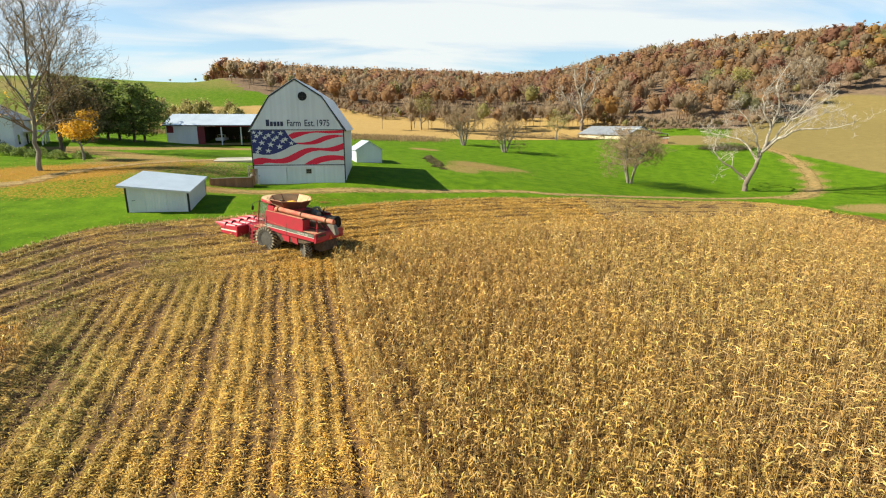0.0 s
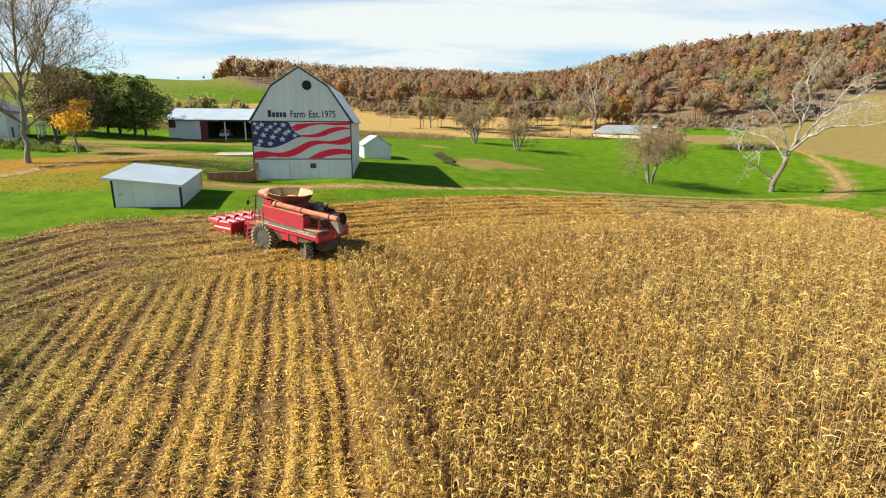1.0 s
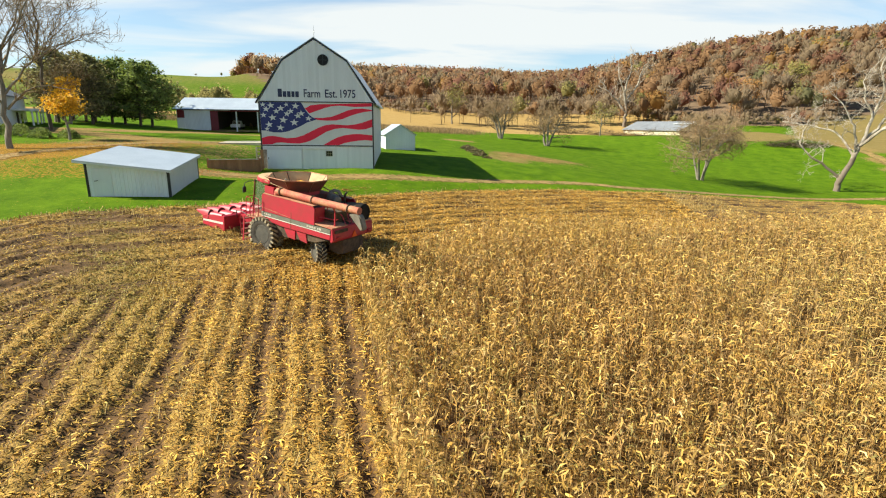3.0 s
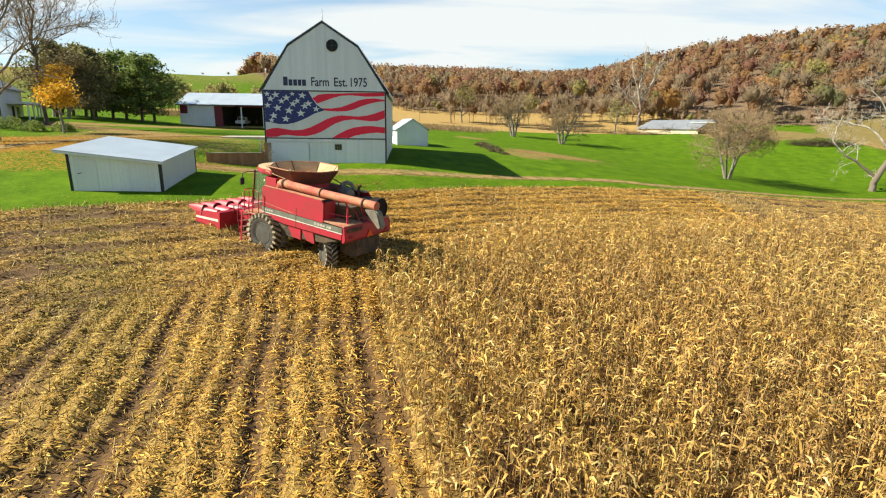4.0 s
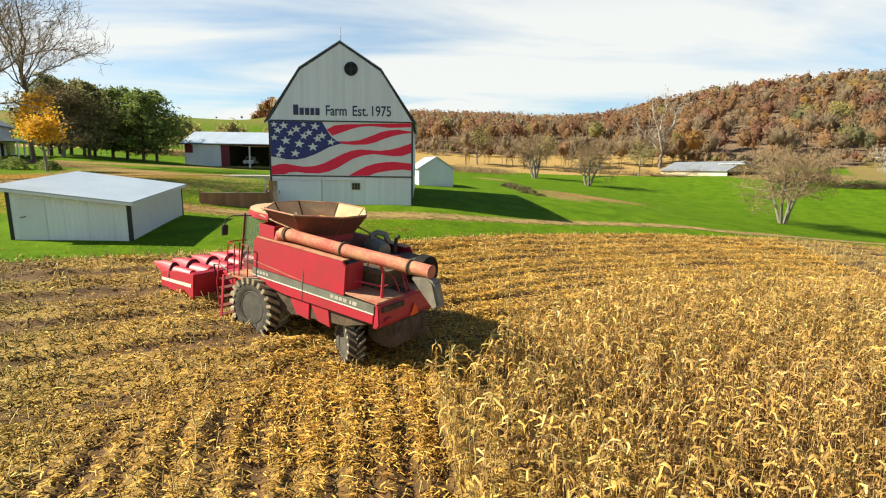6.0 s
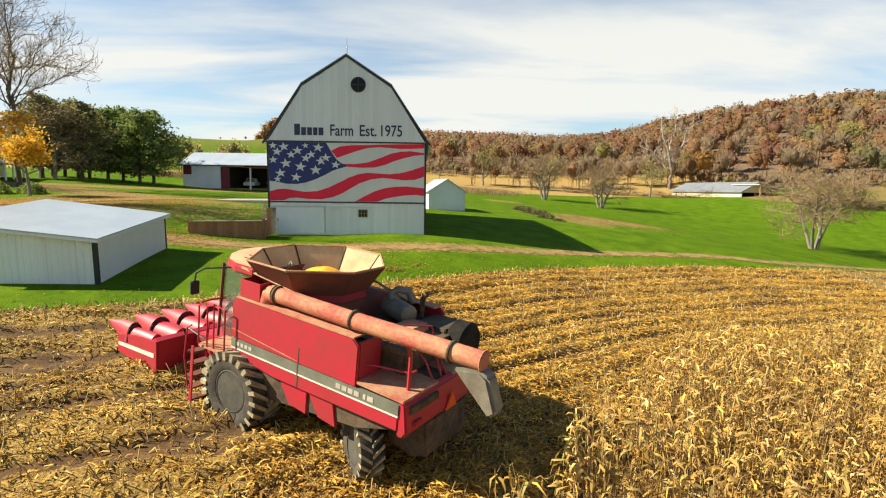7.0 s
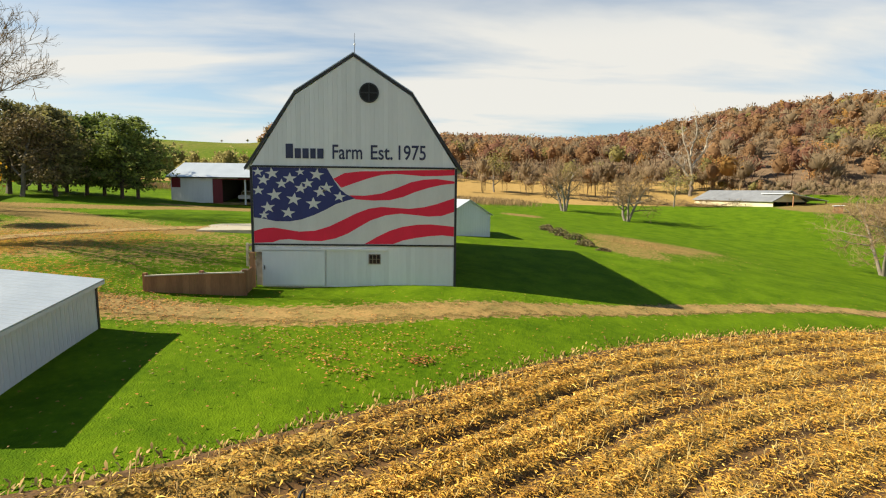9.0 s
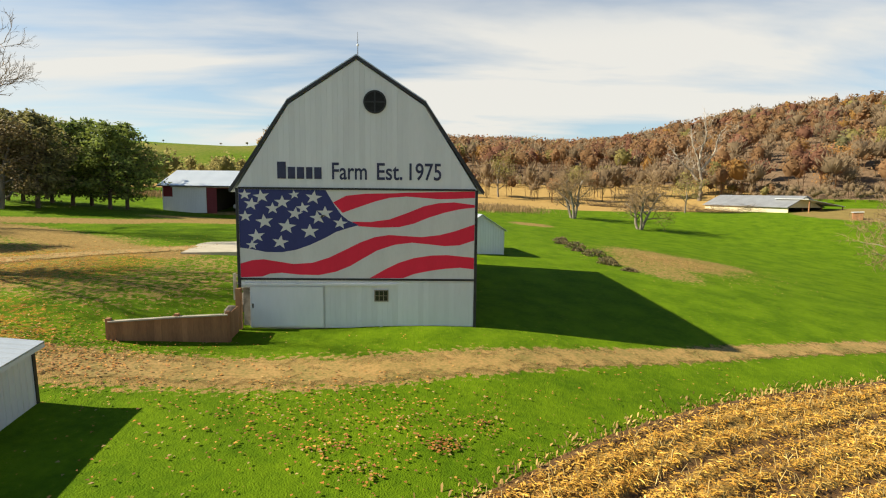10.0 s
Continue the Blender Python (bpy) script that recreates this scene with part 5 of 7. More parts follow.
part("steering_wheel", Shape().tube([(1.24 + 0.06 * math.cos(a), 0.2 * math.sin(a), 2.54 + 0.18 * math.cos(a)) for a in (2 * math.pi * k / 14 for k in range(15))], 0.016, 5), M["black_trim"], cb, smooth=True)
for x, y in ((0.36, 0.97), (0.36, -0.97), (1.48, 0.94), (1.48, -0.94)):
    part("cab_post", Shape().tube([(x + (0.15 if x > 1 else 0), y, 1.6), (x, y, 3.45)], 0.035, 6), M["grimy_shaded_red"], cb)
roof = [(0.56, -0.48), (-0.06, -1.36), (0.55, -1.36), (1.0, -1.2), (1.4, -0.85), (1.65, -0.4), (1.7, 0.0), (1.65, 0.4), (1.4, 0.85), (1.0, 1.2), (0.55, 1.36), (-0.06, 1.36), (0.56, 0.48)]
part("cab_roof", Shape().prism(roof, 3.46, 3.66, axis=2), M["red"], cb, "rounded red cab roof", bevel=0.04)
part("roof_dust", Shape().prism([(x * 0.97 + 0.025, y * 0.96) for x, y in roof], 3.664, 3.674, axis=2), M["tan_dust"], cb)
for x, y in ((0.75, 0.85), (0.9, 0.6), (0.5, 1.0), (1.05, 0.1), (1.05, -0.35), (0.8, -0.75)):
    part("roof_ridge", Shape().box(x - 0.12, x + 0.12, y - 0.012, y + 0.012, 3.674, 3.69), M["grime"], cb)
bx = part("side_box", Shape().box(-0.45, 0.16, 0.98, 1.0, 3.04, 3.42).box(-0.45, 0.16, 1.48, 1.5, 3.04, 3.42).box(-0.45, -0.43, 1.0, 1.48, 3.04, 3.42).box(0.14, 0.16, 1.0, 1.48, 3.04, 3.42).box(-0.43, 0.14, 1.0, 1.48, 3.04, 3.07), M["red"], cb, "open red box beside the tank")
# mirrors on black arms
for s in (1, -1):
    arm = part("mirror_arm", Shape().tube([(0.75, 1.25 * s, 3.52), (1.05, 1.72 * s, 3.5), (1.15, 1.88 * s, 3.4), (1.17, 1.9 * s, 3.2)], 0.02, 6), M["black_trim"], cb, smooth=True)
    part("mirror", Shape().box(1.12, 1.2, 1.9 * s - 0.1, 1.9 * s + 0.1, 2.92, 3.22), M["black_trim"], arm, bevel=0.02)
# platform, rails and ladder
part("platform", Shape().box(0.32, 1.25, 0.98, 1.72, 1.66, 1.72), M["red_dusty"], cb)
for pts in ([(0.38, 1.70, 1.72), (0.38, 1.70, 2.7), (0.75, 1.70, 2.74), (0.75, 1.70, 1.72)], [(0.95, 1.72, 1.72), (0.95, 1.72, 2.65), (1.22, 1.72, 2.68), (1.25, 1.4, 2.68), (1.25, 1.05, 2.66)], [(1.25, 1.72, 1.72), (1.25, 1.72, 2.6), (1.24, 1.6, 2.68)]):
    part("hand_rail", Shape().tube(pts, 0.02, 6), M["red"], cb, smooth=True)
lad = part("ladder", Shape().prism([(1.18, 1.7), (1.26, 1.7), (1.34, 0.25), (1.26, 0.25)], 1.38, 1.41).prism([(1.18, 1.7), (1.26, 1.7), (1.34, 0.25), (1.26, 0.25)], 1.86, 1.89), M["red"], cb, "red access ladder")
for k in range(5):
    z = 0.34 + 0.29 * k
    part("rung", Shape().box(1.2 + (1.7 - z) * 0.055, 1.42 + (1.7 - z) * 0.055, 1.41, 1.86, z, z + 0.04), M["grimy_shaded_red"], lad)
for y in (1.36, 1.91):
    part("hand_rail", Shape().tube([(1.34, y, 0.7), (1.48, y, 1.4), (1.38, y, 2.1), (1.22, y, 2.2)], 0.018, 6), M["red"], lad, smooth=True)


def wheel(x, y, r, w, lugs, rim_r, steer=0.0):
    """A tractor tyre with slanting lugs, dished rim and hub."""
    t = part("wheel", Shape().lathe([(rim_r * 0.98, -w * 0.08), (rim_r, -w * 0.42), (r * 0.72, -w * 0.5), (r * 0.88, -w * 0.47), (r * 0.92, 0), (r * 0.88, w * 0.47), (r * 0.72, w * 0.5), (rim_r, w * 0.42), (rim_r * 0.98, w * 0.08)], pose(x, y, r, 90), 36), M["rubber"], cb, "lugged black tyre, dusty", smooth=True)
    t.matrix_basis = Matrix.Translation((x, y, 0)) @ Matrix.Rotation(radians(steer), 4, "Z") @ Matrix.Translation((-x, -y, 0))
    lg = Shape()
    for k in range(lugs):
        for s in (1, -1):
            a0 = 2 * math.pi * (k + (0.5 if s > 0 else 0)) / lugs
            pts = []
            for u, da in ((0.02, 0.0), (0.53, 0.30)):
                for rr in (r * (0.90 if u < 0.1 else 0.80), r):
                    for e in (-0.055, 0.055):
                        a = a0 + da + e
                        pts.append((x + rr * math.sin(a), y + s * u * w, r + rr * math.cos(a)))
            lg.add(pts, [(0, 1, 3, 2), (4, 6, 7, 5), (0, 4, 5, 1), (2, 3, 7, 6), (0, 2, 6, 4), (1, 5, 7, 3)])
    part("tread", lg, M["lug"], t)
    for s in (1, -1):
        part("rim", Shape().lathe([(rim_r, w * 0.40), (rim_r * 0.92, w * 0.42), (rim_r * 0.85, w * 0.22), (rim_r * 0.4, w * 0.18), (rim_r * 0.36, w * 0.3), (rim_r * 0.2, w * 0.32)], pose(x, y, r, -90 * s), 24), M["rim"], t, "dull grey wheel rim", smooth=True)


for s in (1, -1):
    wheel(0.12, 1.42 * s, 0.91, 0.72, 22, 0.5)
    wheel(-3.15, 1.12 * s, 0.62, 0.46, 18, 0.33, -30)
part("front_axle", Shape().tube([(0.12, -1.2, 0.91), (0.12, 1.2, 0.91)], 0.16, 10), M["grime"], cb)
part("rear_axle", Shape().box(-3.3, -3.0, -1.1, 1.1, 0.5, 0.74), M["grime"], cb, bevel=0.03)
part("feeder_house", Shape().prism([(0.2, 0.95), (0.2, 1.7), (3.05, 1.2), (3.05, 0.5)], -0.6, 0.6), M["red"], cb, bevel=0.03)

# four-row corn head
head = part("corn_head", Shape().prism([(3.0, 0.42), (3.0, 1.22), (3.2, 1.27), (3.3, 0.95), (3.7, 0.6), (3.7, 0.42)], -1.62, 1.62), M["red"], cb, "red four-row corn head", bevel=0.02)
part("cross_auger", Shape().tube([(3.52, -1.55, 0.86), (3.52, 1.55, 0.86)], 0.16, 12), M["grime"], head)
for s in (1, -1):
    part("end_sheet", Shape().prism([(3.0, 0.40), (3.0, 1.24), (3.9, 1.16), (4.75, 0.98), (4.75, 0.5)], min(1.62 * s, 1.66 * s), max(1.62 * s, 1.66 * s)), M["red"], head, bevel=0.01)
    part("end_stripe", Shape().prism([(3.1, 0.78), (3.1, 0.9), (4.7, 0.80), (4.7, 0.70)], min(1.665 * s, 1.67 * s), max(1.665 * s, 1.67 * s)), M["decal_white"], head)
for k in range(5):
    y = -1.524 + 0.762 * k + (0.07 if k == 0 else -0.07 if k == 4 else 0)
    w = 0.29 if 0 < k < 4 else 0.2
    hood, n = Shape(), 9
    for x, ww, zz, hh in ((3.32, w, 0.92, 0.38), (3.8, w * 1.02, 0.92, 0.37), (4.3, w * 0.95, 0.90, 0.34)):
        hood.v += [(x, y + ww * math.cos(math.pi * i / (n - 1)), zz + hh * math.sin(math.pi * i / (n - 1))) for i in range(n)]
    for i in range(2):
        hood.f += [(i * n + j, i * n + j + 1, (i + 1) * n + j + 1, (i + 1) * n + j) for j in range(n - 1)]
    hood.f += [tuple(range(n - 1, -1, -1)), tuple(range(2 * n, 3 * n))]
    dv = part("divider_hood", hood, M["red"], head, smooth=True)
    tip = Shape()
    for x, ww, zz, hh in ((4.32, w * 1.12, 0.86, 0.50), (4.85, w * 0.75, 0.94, 0.36), (5.5, w * 0.12, 1.08, 0.06)):
        tip.v += [(x, y + ww * math.cos(math.pi * i / (n - 1)), zz + hh * math.sin(math.pi * i / (n - 1)) ** 0.8) for i in range(n)]
    for i in range(2):
        tip.f += [(i * n + j, i * n + j + 1, (i + 1) * n + j + 1, (i + 1) * n + j) for j in range(n - 1)]
    tip.f += [tuple(range(n - 1, -1, -1)), tuple(range(2 * n, 3 * n))]
    part("snout", tip, M["red"], dv, "pointed red snout", smooth=True)
    part("rubber_band", Shape().tube([(4.305, y + w * 1.06 * math.cos(math.pi * i / 8), 0.88 + 0.43 * math.sin(math.pi * i / 8)) for i in range(9)], 0.022, 5), M["black_trim"], dv)
    if k < 4:
        part("gathering_chain", Shape().box(3.7, 4.7, y + 0.33, y + 0.43, 0.6, 0.68), M["grime"], head)
part("hose_loop", Shape().tube([(2.9, 0.9, 1.1), (2.6, 1.2, 1.6), (2.2, 1.3, 1.7), (1.6, 1.2, 1.5)], 0.025, 6), M["black_trim"], cb, smooth=True)

# ---- trees ----
def grow(seed, height, spread=0.8, trunk_r=0.3, levels=4, lean=(0, 0), fork=0.3, kids=(7, 5, 4, 3), upward=0.55, wander=0.22, trunks=1, stems=None, twig_r=0.02):
    """Limbs of one tree as (points, radii, level)."""
    rng = random.Random(seed)
    out = []

    def limb(p, d, length, r, level):
        n = 5 if level < 2 else 3 if level < 4 else 2
        pts, rad = [p.copy()], [r]
        for i in range(n):
            k_ = wander * (0.4 if level == 0 else 1.0)
            d = (d + Vector((rng.gauss(0, k_), rng.gauss(0, k_), rng.gauss(0, k_ * 0.6) + (0.05 if level else 0.0)))).normalized()
            p = p + d * (length / n)
            pts.append(p.copy()); rad.append(r * (1 - (0.62 if level == 0 else 0.8) * (i + 1) / n))
        out.append((pts, rad, level))
        if level + 1 >= levels:
            return
        count = kids[min(level, len(kids) - 1)]
        for k in range(count):
            u = (fork if level == 0 else 0.25) + (1 - (fork if level == 0 else 0.25)) * (k + rng.random()) / count
            f = min(u * n, n - 0.01); i = int(f)
            q = pts[i].lerp(pts[i + 1], f - i)
            a = rng.uniform(0, 2 * math.pi) if level else 2 * math.pi * (k * 0.382 + rng.uniform(-0.08, 0.08))
            axis = (pts[i + 1] - pts[i]).normalized()
            s = axis.orthogonal().normalized()
            away = (s * math.cos(a) + axis.cross(s) * math.sin(a))
            tilt = upward + rng.uniform(-0.2, 0.25)
            nd = (axis * tilt + away * spread + Vector((0, 0, 0.15))).normalized()
            limb(q, nd, length * rng.uniform(0.42, 0.66) * (1.15 - 0.45 * u if level == 0 else 1), max(twig_r, rad[i] * rng.uniform(0.45, 0.65)), level + 1)

    if stems:
        for pts, r0, r1, count in stems:
            pts = [Vector(p) for p in curve(pts, 0.9)]
            for i in range(1, len(pts)):
                pts[i] += Vector((rng.gauss(0, 0.12), rng.gauss(0, 0.12), rng.gauss(0, 0.10)))
            n = len(pts) - 1
            rad = [0.6 * (r0 + (r1 - r0) * (i / n) ** 0.8) for i in range(n + 1)]
            out.append((pts, rad, 0))
            for k in range(count):
                i = min(n - 1, int(n * (fork + (1 - fork) * (k + rng.random()) / count)))
                axis = (pts[i + 1] - pts[i]).normalized()
                away = Vector((rng.gauss(0, 1), rng.gauss(0, 1), rng.gauss(0, 0.6)))
                away = (away - axis * away.dot(axis)).normalized()
                limb(pts[i], (axis * upward + away * spread + Vector((0, 0, 0.2))).normalized(), min(1.0, n * 0.9 / 14) * height * rng.uniform(0.5, 1.0), max(0.03, rad[i] * 0.42), 2)
        return out
    for t in range(trunks):
        a = t * 2 * math.pi / max(1, trunks) + 0.5
        off = Vector((math.cos(a), math.sin(a), 0)) * (0.35 if trunks > 1 else 0)
        limb(off, (Vector((lean[0], lean[1], 1)) + off * 0.7).normalized(), height * (0.62 if trunks == 1 else 0.55) * rng.uniform(0.9, 1.05), trunk_r, 0)
    return out


def sticks(limbs, lo, hi, sides):
    s = Shape()
    for pts, rad, lv in limbs:
        if lo <= lv <= hi:
            s.tube(pts, rad, sides.get(lv, 3), caps=lv == 0)
    return s


def leaf_cards(limbs, level, per, size, seed, keep=None, drop=0.0):
    """Small leaf faces about the tips of limbs of a level."""
    rng = random.Random(seed)
    s = Shape()
    for pts, rad, lv in limbs:
        if lv < level:
            continue
        for p in pts[1:]:
            if keep and not keep(p):
                continue
            for _ in range(per):
                c = p + Vector((rng.gauss(0, size * 2.2), rng.gauss(0, size * 2.2), rng.gauss(0, size * 1.8) - drop))
                u = Vector((rng.gauss(0, 1), rng.gauss(0, 1), rng.gauss(0, 1))).normalized() * size * rng.uniform(0.5, 1.1)
                w = u.orthogonal().normalized() * size * rng.uniform(0.35, 0.7)
                k = len(s.v)
                s.v += [tuple(c - u), tuple(c + w * 0.9 - u * 0.1), tuple(c + u), tuple(c - w)]
                s.f.append((k, k + 1, k + 2, k + 3))
    return s


def bare_tree(name, x, y, seed, height, label, bark="bark", twig="twig", leaves=None, leaf="leaf_yellow", **kw):
    limbs = grow(seed, height, **kw)
    t = thing(name, pose(x, y, ground_at(x, y) - 0.1), label, "tree")
    part("trunk", sticks(limbs, 0, 1, {0: 9, 1: 6}), M[bark], t, smooth=True)
    part("crown", sticks(limbs, 2, 9, {2: 4}), M[twig], t)
    if leaves:
        part("foliage", leaf_cards(limbs, *leaves[:4], keep=leaves[4] if len(leaves) > 4 else None), M[leaf], t)
    return t


def pine(x, y, seed, height, radius, leaf="needles"):
    rng = random.Random(seed)
    t = thing("pine_tree", pose(x, y, ground_at(x, y) - 0.1), "dark green pine with a bare lower trunk in the yard row", "tree", "row of pines")
    s = Shape().tube([(0, 0, 0), (0.1, 0.05, height * 0.5), (0.05, -0.05, height * 0.97)], [0.24, 0.16, 0.03], 7)
    c = Shape()
    z = height * 0.15
    while z < height:
        u = max(0.0, (z / height - 0.14) / 0.86)
        reach = radius * (0.6 + 0.4 * math.sin(min(1, u * 2.4) * math.pi / 2)) * (1 - u ** 3.2) ** 0.8 + 0.35
        for k in range(6):
            a = rng.uniform(0, 2 * math.pi)
            r = reach * rng.uniform(0.55, 1.15)
            d = Vector((math.cos(a), math.sin(a), rng.uniform(-0.05, 0.28)))
            p0 = Vector((0, 0, z))
            s.tube([p0, p0 + d * r * 0.6, p0 + d * r + Vector((0, 0, 0.1))], [0.05, 0.03, 0.01], 3, caps=False)
            for j in range(int(10 + 16 * r / radius)):
                f = rng.uniform(0.3, 1.05)
                ctr = p0 + d * r * f + Vector((rng.gauss(0, 0.26), rng.gauss(0, 0.26), rng.gauss(0.05, 0.22)))
                n1 = Vector((rng.gauss(0, 1), rng.gauss(0, 1), rng.gauss(0.4, 0.7))).normalized() * rng.uniform(0.16, 0.34)
                n2 = n1.orthogonal().normalized() * rng.uniform(0.07, 0.16)
                q = len(c.v)
                c.v += [tuple(ctr - n1), tuple(ctr + n2), tuple(ctr + n1), tuple(ctr - n2)]
                c.f.append((q, q + 1, q + 2, q + 3))
        z += height * 0.032
    part("trunk", s, M["bark_dark"], t)
    part("crown", c, M[leaf], t)


for k, (x, y, h, r) in enumerate([(-35.8, 46.0, 10.8, 4.9), (-36.9, 44.2, 10.6, 4.4), (-40.4, 46.2, 10.8, 4.4), (-41.6, 44.4, 10.2, 4.0), (-45.0, 45.6, 10.6, 4.0), (-45.6, 44.0, 11.0, 4.2), (-48.3, 45.2, 10.4, 3.8), (-49.4, 44.2, 11.0, 4.0), (-41.0, 37.6, 10.4, 4.0), (-45.4, 36.4, 10.8, 4.2)]):
    pine(x, y, 40 + k, h, r, "needles" if k < 5 else "needles_brown")

MAPLE = [([(0, 0, -0.4), (0.2, 0, 5), (0.3, 0.1, 10), (0.9, 0, 17), (1.2, 0.2, 24)], 0.5, 0.03, 26),
         ([(0.25, 0, 7), (1.8, 0.6, 11), (4.0, 1.2, 16), (5.6, 1.6, 20)], 0.19, 0.025, 18),
         ([(0.25, 0, 6.4), (-1.8, -0.5, 10.5), (-3.8, -1.4, 15.5), (-5.0, -1.6, 20)], 0.2, 0.025, 18),
         ([(0.3, 0, 8.5), (0.8, 2.0, 12), (1.2, 4.0, 16), (0.6, 5.2, 20.5)], 0.17, 0.025, 14),
         ([(0.3, 0, 8), (0.4, -2.2, 12), (-0.6, -4.2, 16), (-1.4, -5.0, 19.5)], 0.17, 0.025, 14),
         ([(0.3, 0, 3.8), (2.4, -0.2, 5.4), (4.6, -0.4, 6.0), (6.6, -0.6, 5.6)], 0.22, 0.04, 14),
         ([(0.3, 0, 5.2), (2.6, 0.8, 8.2), (5.4, 1.4, 10), (7.6, 1.8, 10.4)], 0.22, 0.04, 12),
         ([(0.2, 0, 4.2), (-2.4, -0.8, 6.0), (-5.6, -1.4, 6.6)], 0.22, 0.04, 12)]
bare_tree("maple_tree", -29.8, 3.3, 33, 6.5, "tall maple, nearly bare, with yellow leaves on its low limbs", twig="twig_brown", spread=0.72, levels=6, kids=(7, 6, 4, 3), fork=0.2, upward=0.78, wander=0.17, stems=MAPLE,
          leaves=(3, 5, 0.16, 3, lambda p: abs(p.x) < 6 and 3.6 < p.z < 8.6 and math.sin(p.x * 1.3 + 0.8) + math.sin(p.y * 1.1) + math.sin(p.z * 1.5) > 1.35))
VASE = [([(0, 0, -0.4), (0, 0.1, 5), (0.1, 0, 9.0)], 0.42, 0.26, 1)]
for k in range(12):
    a, out, rise = 0.4 + 2.4 * k, (7.0, 4.4, 6.0)[k % 3], (4.5, 11.0, 8.0)[k % 3]
    VASE.append(([(0, 0, 8.0 + 0.3 * (k % 4))] + [(out * u * math.cos(a), out * u * math.sin(a), 8.4 + rise * u ** 0.8) for u in (0.3, 0.65, 1.0)], 0.125, 0.018, 13))
VASE.append(([(0, 0, 8.6), (0.3, 0.2, 13), (0, 0, 17.5), (0.2, -0.2, 21.5)], 0.28, 0.03, 15))
bare_tree("bare_tree", -37.4, 21.3, 8, 3.8, "tall bare grey tree with a vase-shaped crown of fine twigs", bark="bark_dark", twig="twig_brown", spread=0.6, levels=6, kids=(7, 6, 4, 3), fork=0.25, upward=0.95, wander=0.14, twig_r=0.014, stems=VASE)
bare_tree("maple_tree", -29.7, 12.4, 55, 7.4, "small maple in full golden-yellow autumn leaf", spread=0.85, trunk_r=0.16, levels=4, kids=(9, 6, 4), fork=0.42, upward=0.5, leaves=(2, 7, 0.17, 9, lambda p: p.z > 3.3 and math.sin(p.x * 1.9) + math.sin(p.y * 1.7 + 1) + math.sin(p.z * 2.1) > -0.5), leaf="leaf_yellow")
bare_tree("bare_tree", -47.0, 22.0, 18, 17, "bare yard tree with thin twigs beside the house", spread=0.75, trunk_r=0.3, levels=5, kids=(9, 5, 5, 4), fork=0.25)


def swing(points, k=0.8):
    """Stem points, given as across the slope, along it and up, turned to the lie of the tree."""
    return [(k * (0.81 * u + 0.59 * w), k * (-0.59 * u + 0.81 * w), k * z) for u, w, z in points]


SYCAMORE = [(swing([(0, 0, -0.5), (0.1, 0, 0.9), (0.2, 0, 2.6), (1.3, 0.2, 5.4), (1.6, 0, 7.4), (2.2, 0, 9.4)]), 0.86, 0.52, 2),
            (swing([(0.3, 0, 2.0), (-2.2, -0.6, 4.6), (-5.0, -1.4, 6.4), (-7.2, -1.0, 9.4), (-6.4, -0.4, 14)]), 0.42, 0.09, 10),
            (swing([(1.6, 0.1, 7.0), (-1.5, 1.4, 11.4), (-5.5, 2.4, 12.6), (-11, 3.2, 13.6)]), 0.34, 0.07, 11),
            (swing([(1.9, 0.1, 8.0), (0.4, -1.2, 13.5), (-2.0, -2.0, 17), (-4.6, -2.4, 19.5)]), 0.36, 0.07, 11),
            (swing([(2.3, 0, 9.0), (3.0, 0.6, 12.5), (4.4, 1.2, 19), (3.6, 1.4, 24.5), (5.4, 1.6, 28.4)]), 0.48, 0.08, 12),
            (swing([(3.4, 0.7, 14.5), (1.8, 0.2, 18), (1.4, 0.4, 22), (3.2, 0, 25)]), 0.26, 0.06, 8),
            (swing([(2.3, 0, 9.0), (5.5, 1.5, 14), (9.0, 2.6, 19), (12.0, 3.2, 24)]), 0.44, 0.08, 12),
            (swing([(7.0, 2.0, 16.2), (10.8, 1.4, 18.6), (14.8, 1.2, 22.4)]), 0.26, 0.06, 9),
            (swing([(2.4, 0, 9.2), (5.0, -1.2, 12.0), (8.6, -2.2, 14.2), (13, -2.6, 14.3), (17.6, -2.8, 15.2)]), 0.46, 0.07, 12),
            (swing([(5.0, -0.8, 12.3), (10.4, 0.6, 16.6), (16, 1.4, 18.4)]), 0.28, 0.06, 10)]
bare_tree("sycamore_tree", 76.4, 27.9, 12, 4.6, "large dead white sycamore with crooked bleached limbs", bark="bark_white", twig="twig_white", spread=0.8, levels=6, kids=(6, 5, 4, 3), upward=0.6, wander=0.36, fork=0.3, stems=SYCAMORE)
bare_tree("sycamore_tree", 84.0, 133.0, 15, 5, "pale bare sycamore beside the cattle shed", bark="bark_white", twig="twig_white", spread=0.8, levels=5, kids=(8, 5, 4, 3), upward=0.7, wander=0.3, fork=0.3, twig_r=0.04,
          stems=[([(0, 0, -0.5), (0.3, 0, 6), (-0.6, 0.4, 12), (0.8, 0, 19), (0.2, 0, 24)], 1.1, 0.18, 12), ([(0.1, 0, 5), (-3.4, 0.8, 9.5), (-6.2, 0.6, 12), (-9.4, 1, 16)], 0.7, 0.16, 9), ([(0, 0, 9), (3.2, -0.6, 14), (4.6, 0, 19), (7.0, 0, 22)], 0.6, 0.15, 9), ([(-0.5, 0, 11), (-3.0, -0.6, 16), (-4.0, 0, 22)], 0.5, 0.14, 8)])
